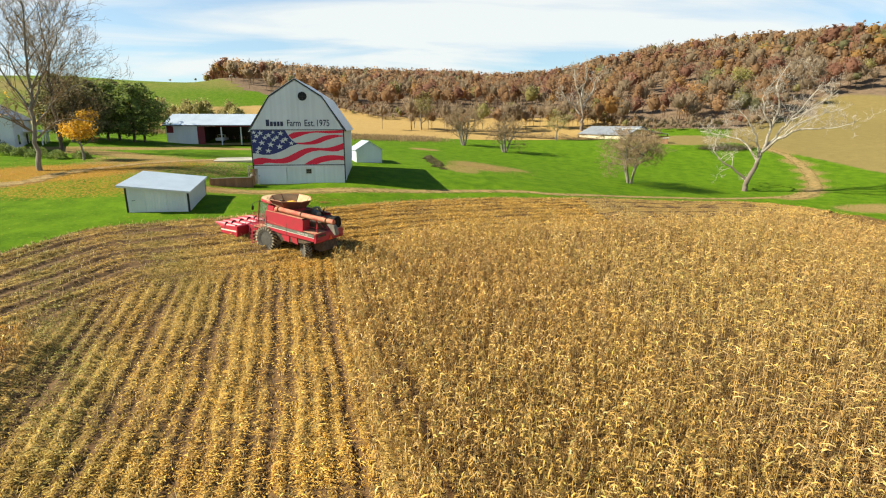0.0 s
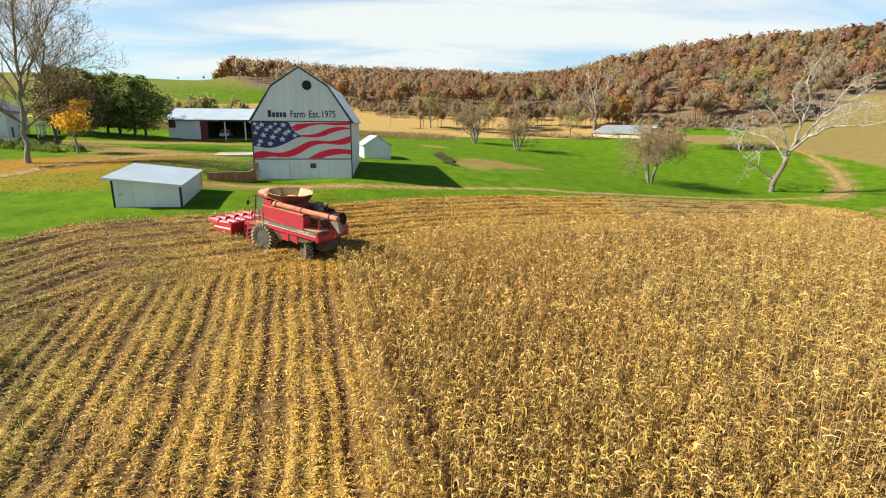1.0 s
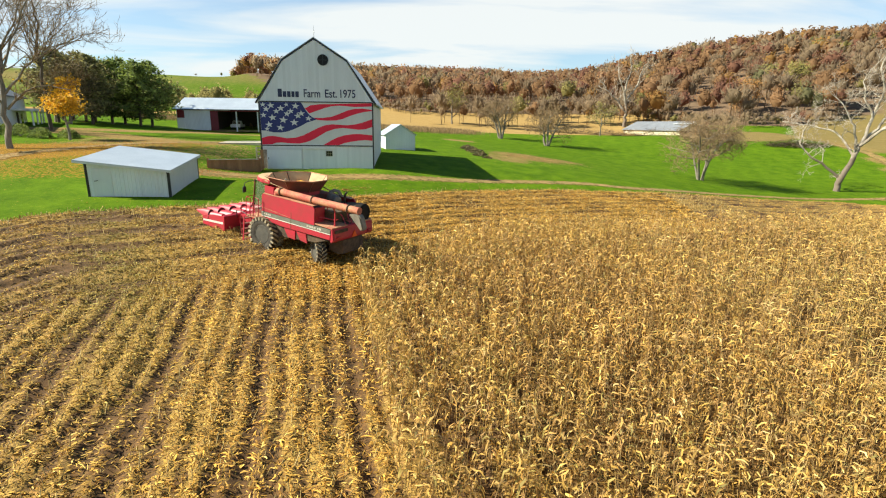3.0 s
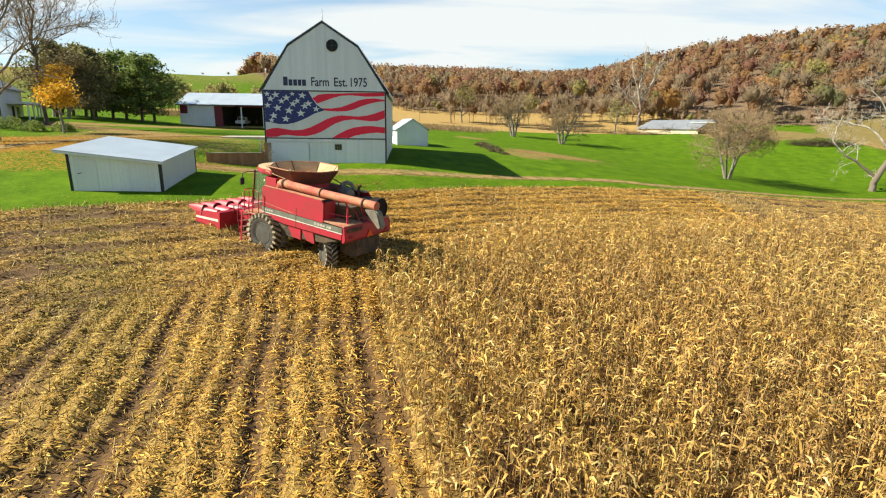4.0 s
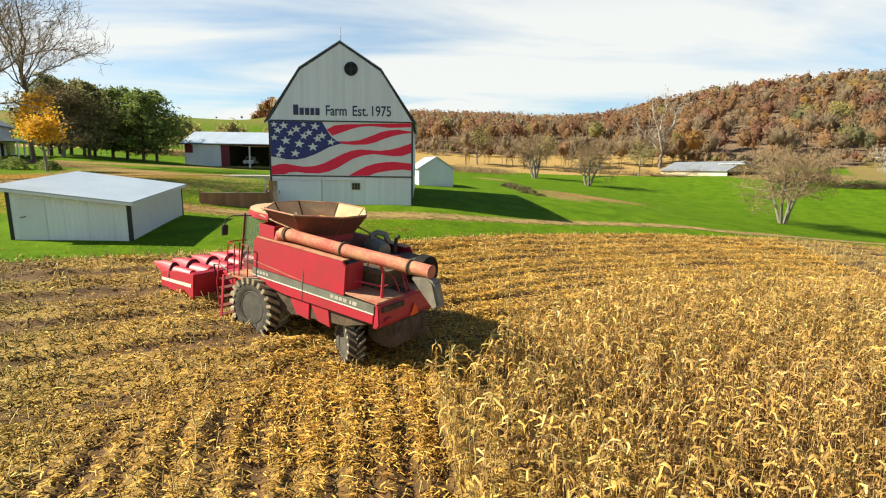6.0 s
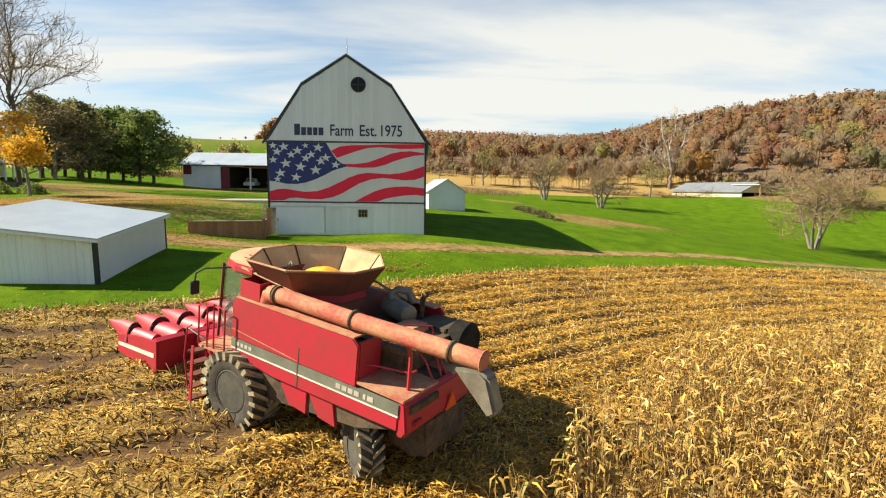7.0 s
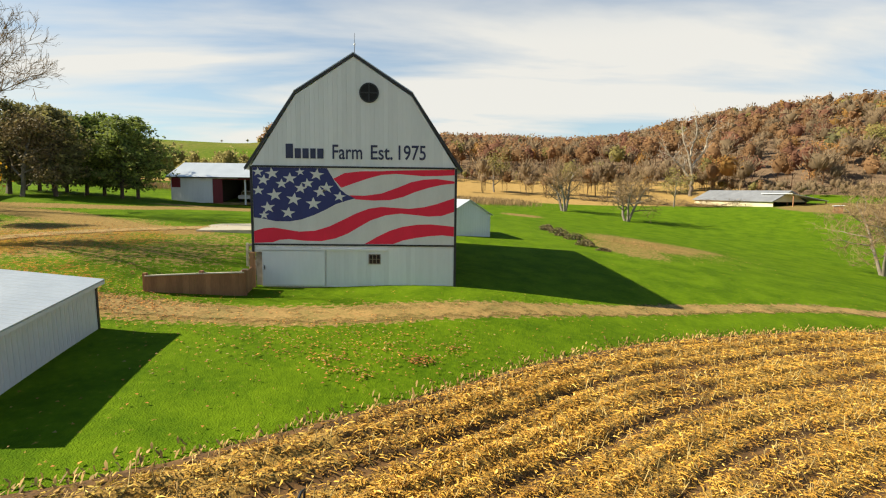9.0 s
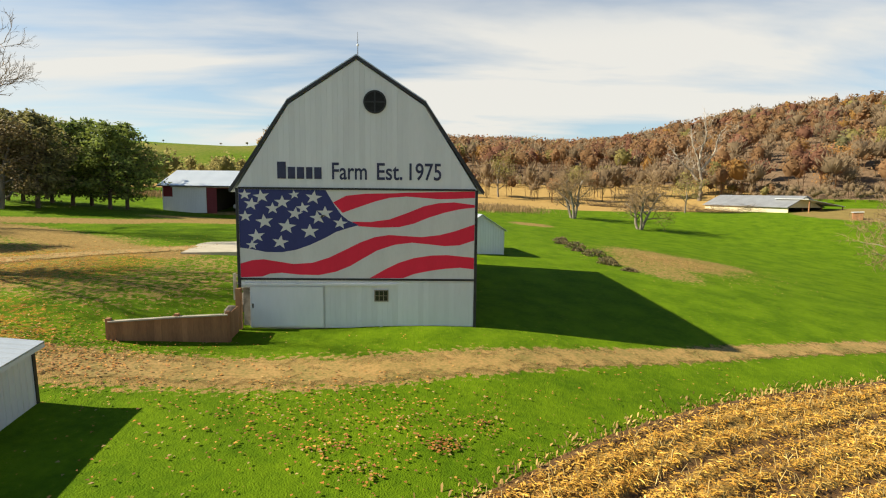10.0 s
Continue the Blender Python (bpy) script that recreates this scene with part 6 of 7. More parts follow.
bare_tree("bare_tree", 54.3, 29.0, 21, 15, "many-stemmed bare tree with a rounded twiggy crown", twig="twig_brown", spread=0.95, trunk_r=0.2, levels=5, kids=(9, 7, 5, 5), trunks=4, fork=0.3, upward=0.5, wander=0.26, twig_r=0.022)
bare_tree("bare_tree", 31.0, 78.0, 22, 14, "bare spreading tree in the pasture", twig="twig_brown", spread=0.95, trunk_r=0.28, levels=5, kids=(8, 6, 5, 4), trunks=3, fork=0.22, upward=0.5, twig_r=0.025)
bare_tree("bare_tree", 39.5, 66.5, 23, 12, "bare low-forked tree in the pasture", twig="twig_brown", spread=0.95, trunk_r=0.26, levels=5, kids=(8, 6, 5, 4), trunks=3, fork=0.22, upward=0.5, twig_r=0.025)
bare_tree("bare_tree", 63.6, 100.0, 24, 11, "small tree with sparse olive leaves by the brush line", spread=0.75, trunk_r=0.2, levels=5, kids=(7, 5, 4, 3), fork=0.25, leaves=(3, 1, 0.2, 4), leaf="leaf_olive")
for k, (x, y, h) in enumerate([(-42.6, 34.5, 11.5), (-46.5, 37.5, 12.0)]):
    bare_tree("oak_tree", x, y, 90 + k, h, "brown-leaved oak beside the row of pines", spread=0.85, trunk_r=0.26, levels=5, kids=(8, 6, 4, 3), fork=0.12, leaves=(3, 2, 0.2, 12 + k), leaf="leaf_brown")
bare_tree("oak_tree", 138.0, 150.0, 26, 15, "oak keeping its orange-brown leaves before the woods", spread=0.8, trunk_r=0.4, levels=5, kids=(9, 6, 4, 3), fork=0.15, leaves=(3, 2, 0.36, 5), leaf="leaf_rust")
bare_tree("oak_tree", 168.0, 165.0, 27, 17, "tall tree with yellow-green leaves before the woods", spread=0.8, trunk_r=0.4, levels=5, kids=(9, 6, 4, 3), fork=0.15, leaves=(3, 2, 0.36, 6), leaf="leaf_olive")
bare_tree("oak_tree", 100.0, 150.0, 28, 13, "tree with rust-red leaves at the edge of the woods", spread=0.8, trunk_r=0.35, levels=5, kids=(8, 6, 4, 3), fork=0.15, leaves=(3, 2, 0.34, 7), leaf="leaf_rust")
bare_tree("bare_tree", 24.0, 136.0, 29, 15, "tree with thin olive leaves on the field edge", spread=0.75, trunk_r=0.3, levels=5, kids=(8, 6, 4, 3), fork=0.2, leaves=(3, 1, 0.24, 8), leaf="leaf_olive")


def shrub(x, y, seed, height, radius, label="low dark green yard shrub, partly standing in for shade on the lawn", group="shrubs before the house", leaf="needles", count=900):
    """A clipped-looking low shrub: stems under a dense uneven mound of leaves."""
    rng = random.Random(seed)
    t = thing("shrub", pose(x, y, ground_at(x, y) - 0.05), label, "shrub", group)
    st, lf = Shape(), Shape()
    for k in range(7):
        a = rng.uniform(0, 6.28)
        st.tube([(0, 0, 0), (0.3 * radius * math.cos(a), 0.3 * radius * math.sin(a), height * 0.4), (0.7 * radius * math.cos(a), 0.7 * radius * math.sin(a), height * 0.75)], [0.03, 0.02, 0.008], 4, caps=False)
    for k in range(count):
        a, u = rng.uniform(0, 6.28), rng.random() ** 0.5
        r = radius * u * (0.85 + 0.2 * math.sin(3 * a + seed))
        z = height * math.sqrt(max(0.02, 1 - u ** 2)) * rng.uniform(0.35, 1.05)
        c = Vector((r * math.cos(a), r * math.sin(a), max(0.08, z)))
        n1 = Vector((rng.gauss(0, 1), rng.gauss(0, 1), rng.gauss(0, 1))).normalized() * rng.uniform(0.06, 0.13)
        n2 = n1.orthogonal().normalized() * rng.uniform(0.04, 0.07)
        q = len(lf.v)
        lf.v += [tuple(c - n1), tuple(c + n2), tuple(c + n1), tuple(c - n2)]
        lf.f.append((q, q + 1, q + 2, q + 3))
    part("stems", st, M["bark"], t)
    part("foliage", lf, M[leaf], t)


# dark row before the house; it partly stands in for a band of lawn shade
for k, (x, y, h, r) in enumerate([(-41.2, 15.6, 1.5, 1.5), (-38.8, 15.0, 1.3, 1.3), (-36.2, 14.2, 1.5, 1.6), (-33.4, 13.4, 1.2, 1.3), (-31.0, 14.4, 1.1, 1.2), (-44.5, 19.0, 1.7, 1.6)]):
    shrub(x, y, 70 + k, h, r)
for k, (x, y, h, r) in enumerate([(18.7, 17.0, 0.3, 0.7), (18.0, 19.6, 0.55, 1.0), (18.6, 22.0, 0.4, 0.8), (18.2, 24.6, 0.7, 1.2), (17.6, 27.6, 0.4, 0.8), (18.1, 30.4, 0.75, 1.2), (17.5, 33.4, 0.5, 0.8), (18.2, 36.2, 0.6, 1.0)]):
    shrub(x, y, 80 + k, h, r, "low dark bramble clump beside the bare lawn patch", "brambles on the lawn", "leaf_bramble", 420)

# ---- the corn field ----
ROW = Vector((-0.155, 0.988)).normalized()
ACROSS = Vector((ROW.y, -ROW.x))
rng = np.random.default_rng(11)


def blade(length, width, rise, droop, n, twist=0.3):
    """An arched leaf from the origin outwards along x."""
    u = np.linspace(0, 1, n + 1)
    x = length * (u - 0.25 * u ** 3)
    z = rise * np.sin(u * 1.9) - droop * u ** 2
    w = width * np.sin(np.pi * np.clip(0.12 + 0.85 * u, 0, 1)) * 0.5
    a = np.stack([x, w, z + w * twist], -1); b = np.stack([x, -w, z - w * twist], -1)
    v = np.empty((2 * (n + 1), 3)); v[0::2], v[1::2] = a, b
    q = np.array([(2 * i, 2 * i + 1, 2 * i + 3, 2 * i + 2) for i in range(n)])
    return v, q


def turned(v, a):
    c, s = math.cos(a), math.sin(a)
    return np.stack([c * v[:, 0] - s * v[:, 1], s * v[:, 0] + c * v[:, 1], v[:, 2]], -1)


def joined(pieces):
    vs, qs, ts, at = [], [], [], 0
    for v, q, t in pieces:
        vs.append(v); qs.append(q + at); ts.append(np.tile(t, (len(v), 1))); at += len(v)
    return np.concatenate(vs), np.concatenate(qs), np.concatenate(ts)


def stick(p, q, r0, r1):
    p, q = np.array(p, float), np.array(q, float)
    a = np.array([(math.cos(t), math.sin(t), 0) for t in (0, 2.09, 4.19)])
    v = np.concatenate([p + a * r0, q + a * r1])
    return v, np.array([(0, 1, 4, 3), (1, 2, 5, 4), (2, 0, 3, 5)])


def crumpled(g, length, width, n):
    """A dry leaf from the origin: it leaves the stalk upwards, breaks and hangs, turning as it goes."""
    az, el = 0.0, g.uniform(-0.7, 1.0)
    p, pts = np.zeros(3), [np.zeros(3)]
    for k in range(n):
        p = p + length / n * np.array([math.cos(el) * math.cos(az), math.cos(el) * math.sin(az), math.sin(el)])
        pts.append(p)
        az += g.normal(0, 0.75); el = max(-1.45, el - g.uniform(0.5, 1.5))
    pts = np.array(pts)
    roll = g.uniform(-1.2, 1.2)
    v = np.empty((2 * (n + 1), 3))
    for k in range(n + 1):
        w = width * (0.55, 1.0, 0.8, 0.25)[min(3, round(3 * k / n))] / 2
        side = np.array([-math.sin(az * k / n) * math.cos(roll), math.cos(az * k / n) * math.cos(roll), math.sin(roll)])
        v[2 * k], v[2 * k + 1] = pts[k] + side * w, pts[k] - side * w
        roll += g.normal(0, 0.7)
    return v, np.array([(2 * i, 2 * i + 1, 2 * i + 3, 2 * i + 2) for i in range(n)])


LEAF_TONES = np.array([(0.62, 0.385, 0.098), (0.52, 0.31, 0.074), (0.67, 0.47, 0.165), (0.40, 0.23, 0.064), (0.50, 0.40, 0.115)])


def corn_plant(seed, leaves, segs, coarse):
    g = np.random.default_rng(seed)
    H = 2.0
    pieces = [(*stick((0, 0, 0), (g.normal(0, 0.05), g.normal(0, 0.05), H), 0.014 * coarse, 0.007 * coarse), (0.56, 0.385, 0.15))]
    for k in range(leaves):
        h = 0.5 + (H - 0.5) * ((k + g.uniform(0, 0.8)) / leaves) ** 0.8
        v, q = crumpled(g, g.uniform(0.28, 0.56), g.uniform(0.036, 0.064) * coarse, segs)
        v = turned(v, g.uniform(0, 6.28)); v[:, 2] += h
        pieces.append((v, q, LEAF_TONES[g.choice(5, p=(0.33, 0.25, 0.12, 0.18, 0.12))] * g.uniform(0.8, 1.2)))
    a = g.uniform(0, 6.28)
    for k in range(2):
        v, q = blade(g.uniform(0.10, 0.18), 0.02 * coarse, g.uniform(0.12, 0.24), 0.02, 1, 0.5)
        v = turned(v, a + 2.6 * k); v[:, 2] += H - 0.05
        pieces.append((v, q, np.array((0.60, 0.40, 0.18))))
    return joined(pieces)


def corn_stands(x, y):
    """Where the corn is still uncut."""
    d = field_depth(x, y)
    left = 6.75 - 0.157 * (y + 27.5)
    corner = np.where(y > -27.5, 6.6 + (y + 27.5) * 0.8, -99)
    strip = (x < -7.0 - 0.157 * (y + 37.3)) & (x > -13) & (y > -47) & (y < -37.3)
    return (d > 11.6 + 0.5 * np.sin(x * 0.7)) & (x > left - 0.6) & (x > corner) & (y > -75) | strip


s_, r_ = np.meshgrid(np.arange(-90, 40, 0.19), np.arange(-30, 110, 0.762))
s_, r_ = s_.ravel(), r_.ravel()
cx = ACROSS.x * r_ + ROW.x * s_ + rng.normal(0, 0.05, len(s_)) + 0.0
cy = ACROSS.y * r_ + ROW.y * s_ + rng.normal(0, 0.06, len(s_))
ok = (cx > -14) & (cx < 84) & (cy > -75) & (cy < 16)
cx, cy = cx[ok], cy[ok]
ok = corn_stands(cx, cy)
# only the strip that the flight can see
ok &= (cx < 6 + (cy + 75) * 1.15)
cx, cy = cx[ok], cy[ok]
near = (cx < 24) & (cy < -12)
thin_ = rng.random(len(cx)) < np.where(near, 1.0, 0.64)
cx, cy, near = cx[thin_], cy[thin_], near[thin_]
N = len(cx)
templates = [corn_plant(k, 13, 3, 1.0) for k in range(16)] + [corn_plant(100 + k, 9, 2, 1.35) for k in range(12)]
which = np.where(near, rng.integers(0, 16, N), rng.integers(16, 28, N))
patchy = 0.5 + 0.5 * np.sin(cx * 0.21 + 1.1) * np.sin(cy * 0.17 + 0.4)
shade = (0.84 + 0.38 * rng.random(N))[:, None] * np.stack([np.ones(N), 0.965 + 0.10 * patchy * rng.random(N), 0.80 + 0.35 * rng.random(N)], -1)
size = np.stack([rng.uniform(0.85, 1.15, N), rng.uniform(0.66, 1.0, N)], -1)
v, q, t = sow(templates, which, np.c_[cx, cy, land(cx, cy) - 0.02], rng.uniform(0, 6.28, N), size, rng.normal(0, 0.14, (N, 2)), shade)
tagged(gather("standing_corn", v, q, M["corn"], t), "ripe dry standing corn, tan and brown, uncut", "corn", kind="stuff")

# ridged soil of the cut part: one sheet along the straight rows, one along the headland passes
def row_waves(across, head, x, y):
    across = across + 0.10 * np.sin(x * 0.37 + y * 0.23) + 0.06 * np.sin(x * 1.1 - y * 0.83 + 1.0)
    wave = 0.5 + 0.5 * np.cos(2 * np.pi * across / 0.762)
    wave2 = 0.5 + 0.5 * np.cos(2 * np.pi * across / np.where(head, 2.286, 3.048) + np.where(head, -2.3, 0.8))
    return wave, wave2


def ridge_height(across, head, x, y, depth):
    a, b = row_waves(across, head, x, y)
    fade = 1 - np.exp(-((np.asarray(depth) - 11.3) / 0.8) ** 2)
    return fade * (0.13 * a + 0.15 * b) * (0.75 + 0.35 * np.sin(x * 1.7 + 2 * np.sin(y * 0.9)) * np.sin(y * 1.3 + x * 0.4))


def soil_sheet(name, x, y, across, head, depth, keep, label, lift=0.01):
    rows, cols = x.shape
    z = land(x, y) + lift + ridge_height(across, head, x, y, depth) + rng.normal(0, 0.012, x.shape)
    a, b = row_waves(across, head, x, y)
    crest = 1 - (1 - b) ** (1.5 if head else 2.3)
    # chaff thins in the furrows, where the bare dark soil also paints their shadow
    chaff = np.clip(((0.62 - 0.55 * (1 - b) ** 5 + 0.25 * a) * smooth01(x, -8, -2) + (0.55 * crest + 0.12 * a) * (1 - smooth01(x, -8, -2)) if head else 0.08 + 0.40 * a ** 1.6 + 0.46 * crest) * (0.75 + 0.35 * np.sin(x * 0.9 + 2.1 * np.sin(y * 0.31)) * np.sin(y * 0.7 - x * 0.35)) * smooth01(depth, -0.1, 0.4) + rng.normal(0, 0.08, x.shape), 0, 1)
    i = np.arange(x.size).reshape(x.shape)
    q = np.stack([i[:-1, :-1], i[:-1, 1:], i[1:, 1:], i[1:, :-1]], -1).reshape(-1, 4)
    q = q[keep.ravel()[q].all(1)]
    used = np.unique(q); back = np.full(x.size, -1); back[used] = np.arange(len(used))
    tagged(gather(name, np.c_[x.ravel(), y.ravel(), z.ravel()][used], back[q], M["soil"], np.repeat(chaff.ravel()[used][:, None], 3, 1), smooth=True), label, "field", kind="structure")


aa, ss = np.meshgrid(np.arange(-34, 16, 0.127), np.arange(-86, -8, 0.5))
fxx, fyy = ACROSS.x * aa + ROW.x * ss, ACROSS.y * aa + ROW.y * ss
fd = field_depth(fxx, fyy).reshape(fxx.shape)
soil_sheet("field_soil", fxx, fyy, aa, False, fd, (fd > 10.7) & (fxx < 12), "brown ridged soil under the corn stubble rows")
el = curve(EDGE, 0.45)
el = el[(el[:, 1] > -84) & (el[:, 0] > -36) & ~((el[:, 0] > 70) & (el[:, 1] < 10))]
ed = np.gradient(el, axis=0); ed /= np.linalg.norm(ed, axis=1)[:, None]
inward = np.c_[ed[:, 1], -ed[:, 0]]
dd, kk = np.meshgrid(np.arange(-0.3, 12.1, 0.127), np.arange(len(el)))
hx_, hy_ = el[kk, 0] + inward[kk, 0] * dd, el[kk, 1] + inward[kk, 1] * dd
fd = field_depth(hx_, hy_).reshape(hx_.shape)
soil_sheet("headland_soil", hx_, hy_, fd, True, fd, (np.abs(fd - dd) < 0.5) & (fd < 11.9), "brown soil of the curved headland passes along the field edge", 0.03)

# stubble and litter of the cut part, heaped along the rows
def cut_places(n, x0, x1, y0, y1, pull):
    """Places of litter, heaped on the ridges: x, y and the ridge's height."""
    x, y = rng.uniform(x0, x1, n), rng.uniform(y0, y1, n)
    d = field_depth(x, y)
    k = (d > -0.6) & ~corn_stands(x, y)
    x, y, d = x[k], y[k], d[k]
    head = d < 11.2
    across = np.where(head, d, x * ACROSS.x + y * ACROSS.y)
    a, b = row_waves(across, head, x, y)
    worn = 0.5 + 0.5 * np.sin(x * 0.9 + 2.1 * np.sin(y * 0.31)) * np.sin(y * 0.7 - x * 0.35)
    crest = 1 - (1 - b) ** np.where(head, 1.5, 2.3)
    # litter is sparse in the furrows too, so the dark soil reads as shadow
    dens = (0.05 + np.where(head, np.where(x + 2 * np.sin(y * 0.4) < -4, 0.98 * (1 - (1 - b) ** 1.7) * (0.45 + 0.55 * a), (1.0 - 0.72 * (1 - b) ** 5) * (0.5 + 0.5 * a)), 0.20 + 0.2 * smooth01(y, -34, -27) + 0.55 * a ** 1.5 + 0.36 * crest) * (0.75 + 0.4 * worn)) * smooth01(d, -0.2, 0.25) + 0.4 * np.exp(-((d - 11.4) / 0.9) ** 2)
    clump = 0.5 + 0.5 * np.sin(5.1 * x + 2.3 * np.sin(3.7 * y)) * np.sin(4.3 * y + 1.9 * np.sin(2.9 * x))
    keep = rng.random(len(x)) < dens * pull * (0.6 + 0.8 * clump)
    return x[keep], y[keep], ridge_height(across, head, x, y, d)[keep]


def husk_template(seed):
    g = np.random.default_rng(seed)
    v, q = crumpled(g, g.uniform(0.13, 0.30), g.uniform(0.030, 0.062), 2)
    return v * np.array([1, 1, 0.45]) - np.array([0.1, 0, 0]), q


ht = [husk_template(k) for k in range(16)]
xs, ys, hs = [], [], []
for n, x0, x1, y0, y1 in ((200000, -16, 9, -47, -9), (290000, 2, 34, -30, 1), (36000, 34, 82, -20, 18), (60000, -10, 12, -58, -45), (40000, -24, -14, -42, -20)):
    x, y, h = cut_places(n, x0, x1, y0, y1, 0.95)
    xs.append(x); ys.append(y); hs.append(h)
lx, ly, lh = map(np.concatenate, (xs, ys, hs))
N = len(lx)
lift = lh + 0.015 + 0.13 * rng.random(N) ** 1.5
tone = rng.choice(3, N, p=(0.62, 0.26, 0.12))
cols = np.array([(0.65, 0.375, 0.058), (0.43, 0.215, 0.032), (0.80, 0.54, 0.13)])[tone] * rng.uniform(0.75, 1.2, (N, 1))
# litter to the left: greener leaves, with some shading put into the tint as well
green = (smooth01(-lx, -4, 6) * (0.75 + 0.25 * smooth01(-ly, 18, 32)) * (0.65 + 0.35 * np.sin(lx * 0.8 + ly * 0.5)))[:, None]
cols = cols * (1 - green * np.array([0.54, 0.33, 0.38]))
v, q, t = sow(ht, rng.integers(0, 16, N), np.c_[lx, ly, land(lx, ly) + lift], rng.uniform(0, 6.28, N), np.stack([rng.uniform(0.7, 1.3, N), rng.uniform(0.6, 1.4, N)], -1), rng.normal(0, 0.4, (N, 2)), cols)
tagged(gather("corn_litter", v, q, M["husk"], t), "golden corn husks and leaves strewn in rows over the cut field", "litter", kind="stuff")

# cut stalks standing in the rows
sx, sy, sh = cut_places(70000, -20, 40, -58, 2, 0.5)
N = len(sx)
sv, sq = stick((0, 0, -0.05), (0.02, 0.01, 0.26), 0.014, 0.012)
cols = np.array([(0.55, 0.42, 0.17)]) * rng.uniform(0.6, 1.3, (N, 1))
v, q, t = sow([(sv, sq)], np.zeros(N, int), np.c_[sx, sy, land(sx, sy) + sh], rng.uniform(0, 6.28, N), np.stack([np.full(N, 1.0), rng.uniform(0.5, 1.5, N)], -1), rng.normal(0, 0.35, (N, 2)), cols)
tagged(gather("corn_stubble", v, q, M["husk"], t), "short cut corn stalks standing in the stubble rows", "stubble", kind="stuff")


# ---- woods on the hills ----
def far_tree(seed, leafy, cards):
    """A tree of the far woods, one metre high: bole, limbs, a lumpy inner crown tinted darker as inner shade, and leaf
    or twig sprays all over it.
    """
    g = np.random.default_rng(seed)
    bark = np.array((0.80, 0.78, 0.76))
    pieces = [(*stick((0, 0, 0), (g.normal(0, 0.02), g.normal(0, 0.02), 0.7), 0.010, 0.004), bark)]
    for k in range(4):
        a, z0 = g.uniform(0, 6.28), g.uniform(0.15, 0.4)
        pieces.append((*stick((0, 0, z0), (0.2 * math.cos(a), 0.2 * math.sin(a), z0 + g.uniform(0.2, 0.34)), 0.006, 0.002), bark))
    lumps = g.normal(0, 1, (9, 3)); lumps /= np.linalg.norm(lumps, axis=1)[:, None]
    rx, rz, mid = g.uniform(0.25, 0.34), g.uniform(0.32, 0.40), 0.60

    def skin(d):
        """How far the crown reaches in a direction."""
        near_ = np.maximum(0, d @ lumps.T) ** 6
        return (0.68 + 0.38 * near_.max(-1))[..., None] * d * np.array([rx, rx, rz]) + np.array([0, 0, mid])

    rows, cols = (5, 9) if cards > 60 else (4, 6)
    th, ph = np.meshgrid(np.linspace(0.12, 2.5, rows), np.arange(cols) * 2 * np.pi / cols, indexing="ij")
    d = np.stack([np.sin(th) * np.cos(ph), np.sin(th) * np.sin(ph), np.cos(th)], -1).reshape(-1, 3)
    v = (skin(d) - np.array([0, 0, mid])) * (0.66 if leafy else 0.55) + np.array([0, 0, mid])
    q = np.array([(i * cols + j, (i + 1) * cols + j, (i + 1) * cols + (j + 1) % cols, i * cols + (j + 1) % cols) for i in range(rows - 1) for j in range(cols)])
    # inner crown darker than the sprays: shade within the tree, put into its tint
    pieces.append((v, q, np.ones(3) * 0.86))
    big = math.sqrt(110 / cards)
    for k in range(cards):
        u = g.normal(0, 1, 3); u[2] = abs(u[2]) * 1.1 - 0.35; u /= np.linalg.norm(u)
        c = (skin(u[None])[0] - np.array([0, 0, mid])) * g.uniform(0.5, 1.03 if cards > 60 else 0.92) + np.array([0, 0, mid]) + g.normal(0, 0.02, 3)
        if leafy:
            n1 = g.normal(0, 1, 3); n1 = n1 / np.linalg.norm(n1) * g.uniform(0.024, 0.046) * big
            n2 = np.cross(n1, g.normal(0, 1, 3)); n2 = n2 / np.linalg.norm(n2) * g.uniform(0.016, 0.030) * big
        else:
            n1 = np.array([u[0] * 0.6, u[1] * 0.6, 0.75]) + g.normal(0, 0.22, 3); n1 = n1 / np.linalg.norm(n1) * g.uniform(0.05, 0.10)
            n2 = np.cross(n1, g.normal(0, 1, 3)); n2 = n2 / np.linalg.norm(n2) * g.uniform(0.007, 0.013) * big
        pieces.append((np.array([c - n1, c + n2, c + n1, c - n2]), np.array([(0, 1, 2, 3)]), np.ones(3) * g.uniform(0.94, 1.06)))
    return joined(pieces)


TREE_TINTS = np.array([(0.385, 0.285, 0.18), (0.40, 0.24, 0.125), (0.34, 0.175, 0.115), (0.36, 0.31, 0.12), (0.46, 0.265, 0.09), (0.25, 0.235, 0.12)])
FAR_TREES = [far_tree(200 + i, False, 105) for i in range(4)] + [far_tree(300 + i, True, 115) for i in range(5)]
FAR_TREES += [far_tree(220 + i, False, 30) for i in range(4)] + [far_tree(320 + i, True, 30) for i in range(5)]


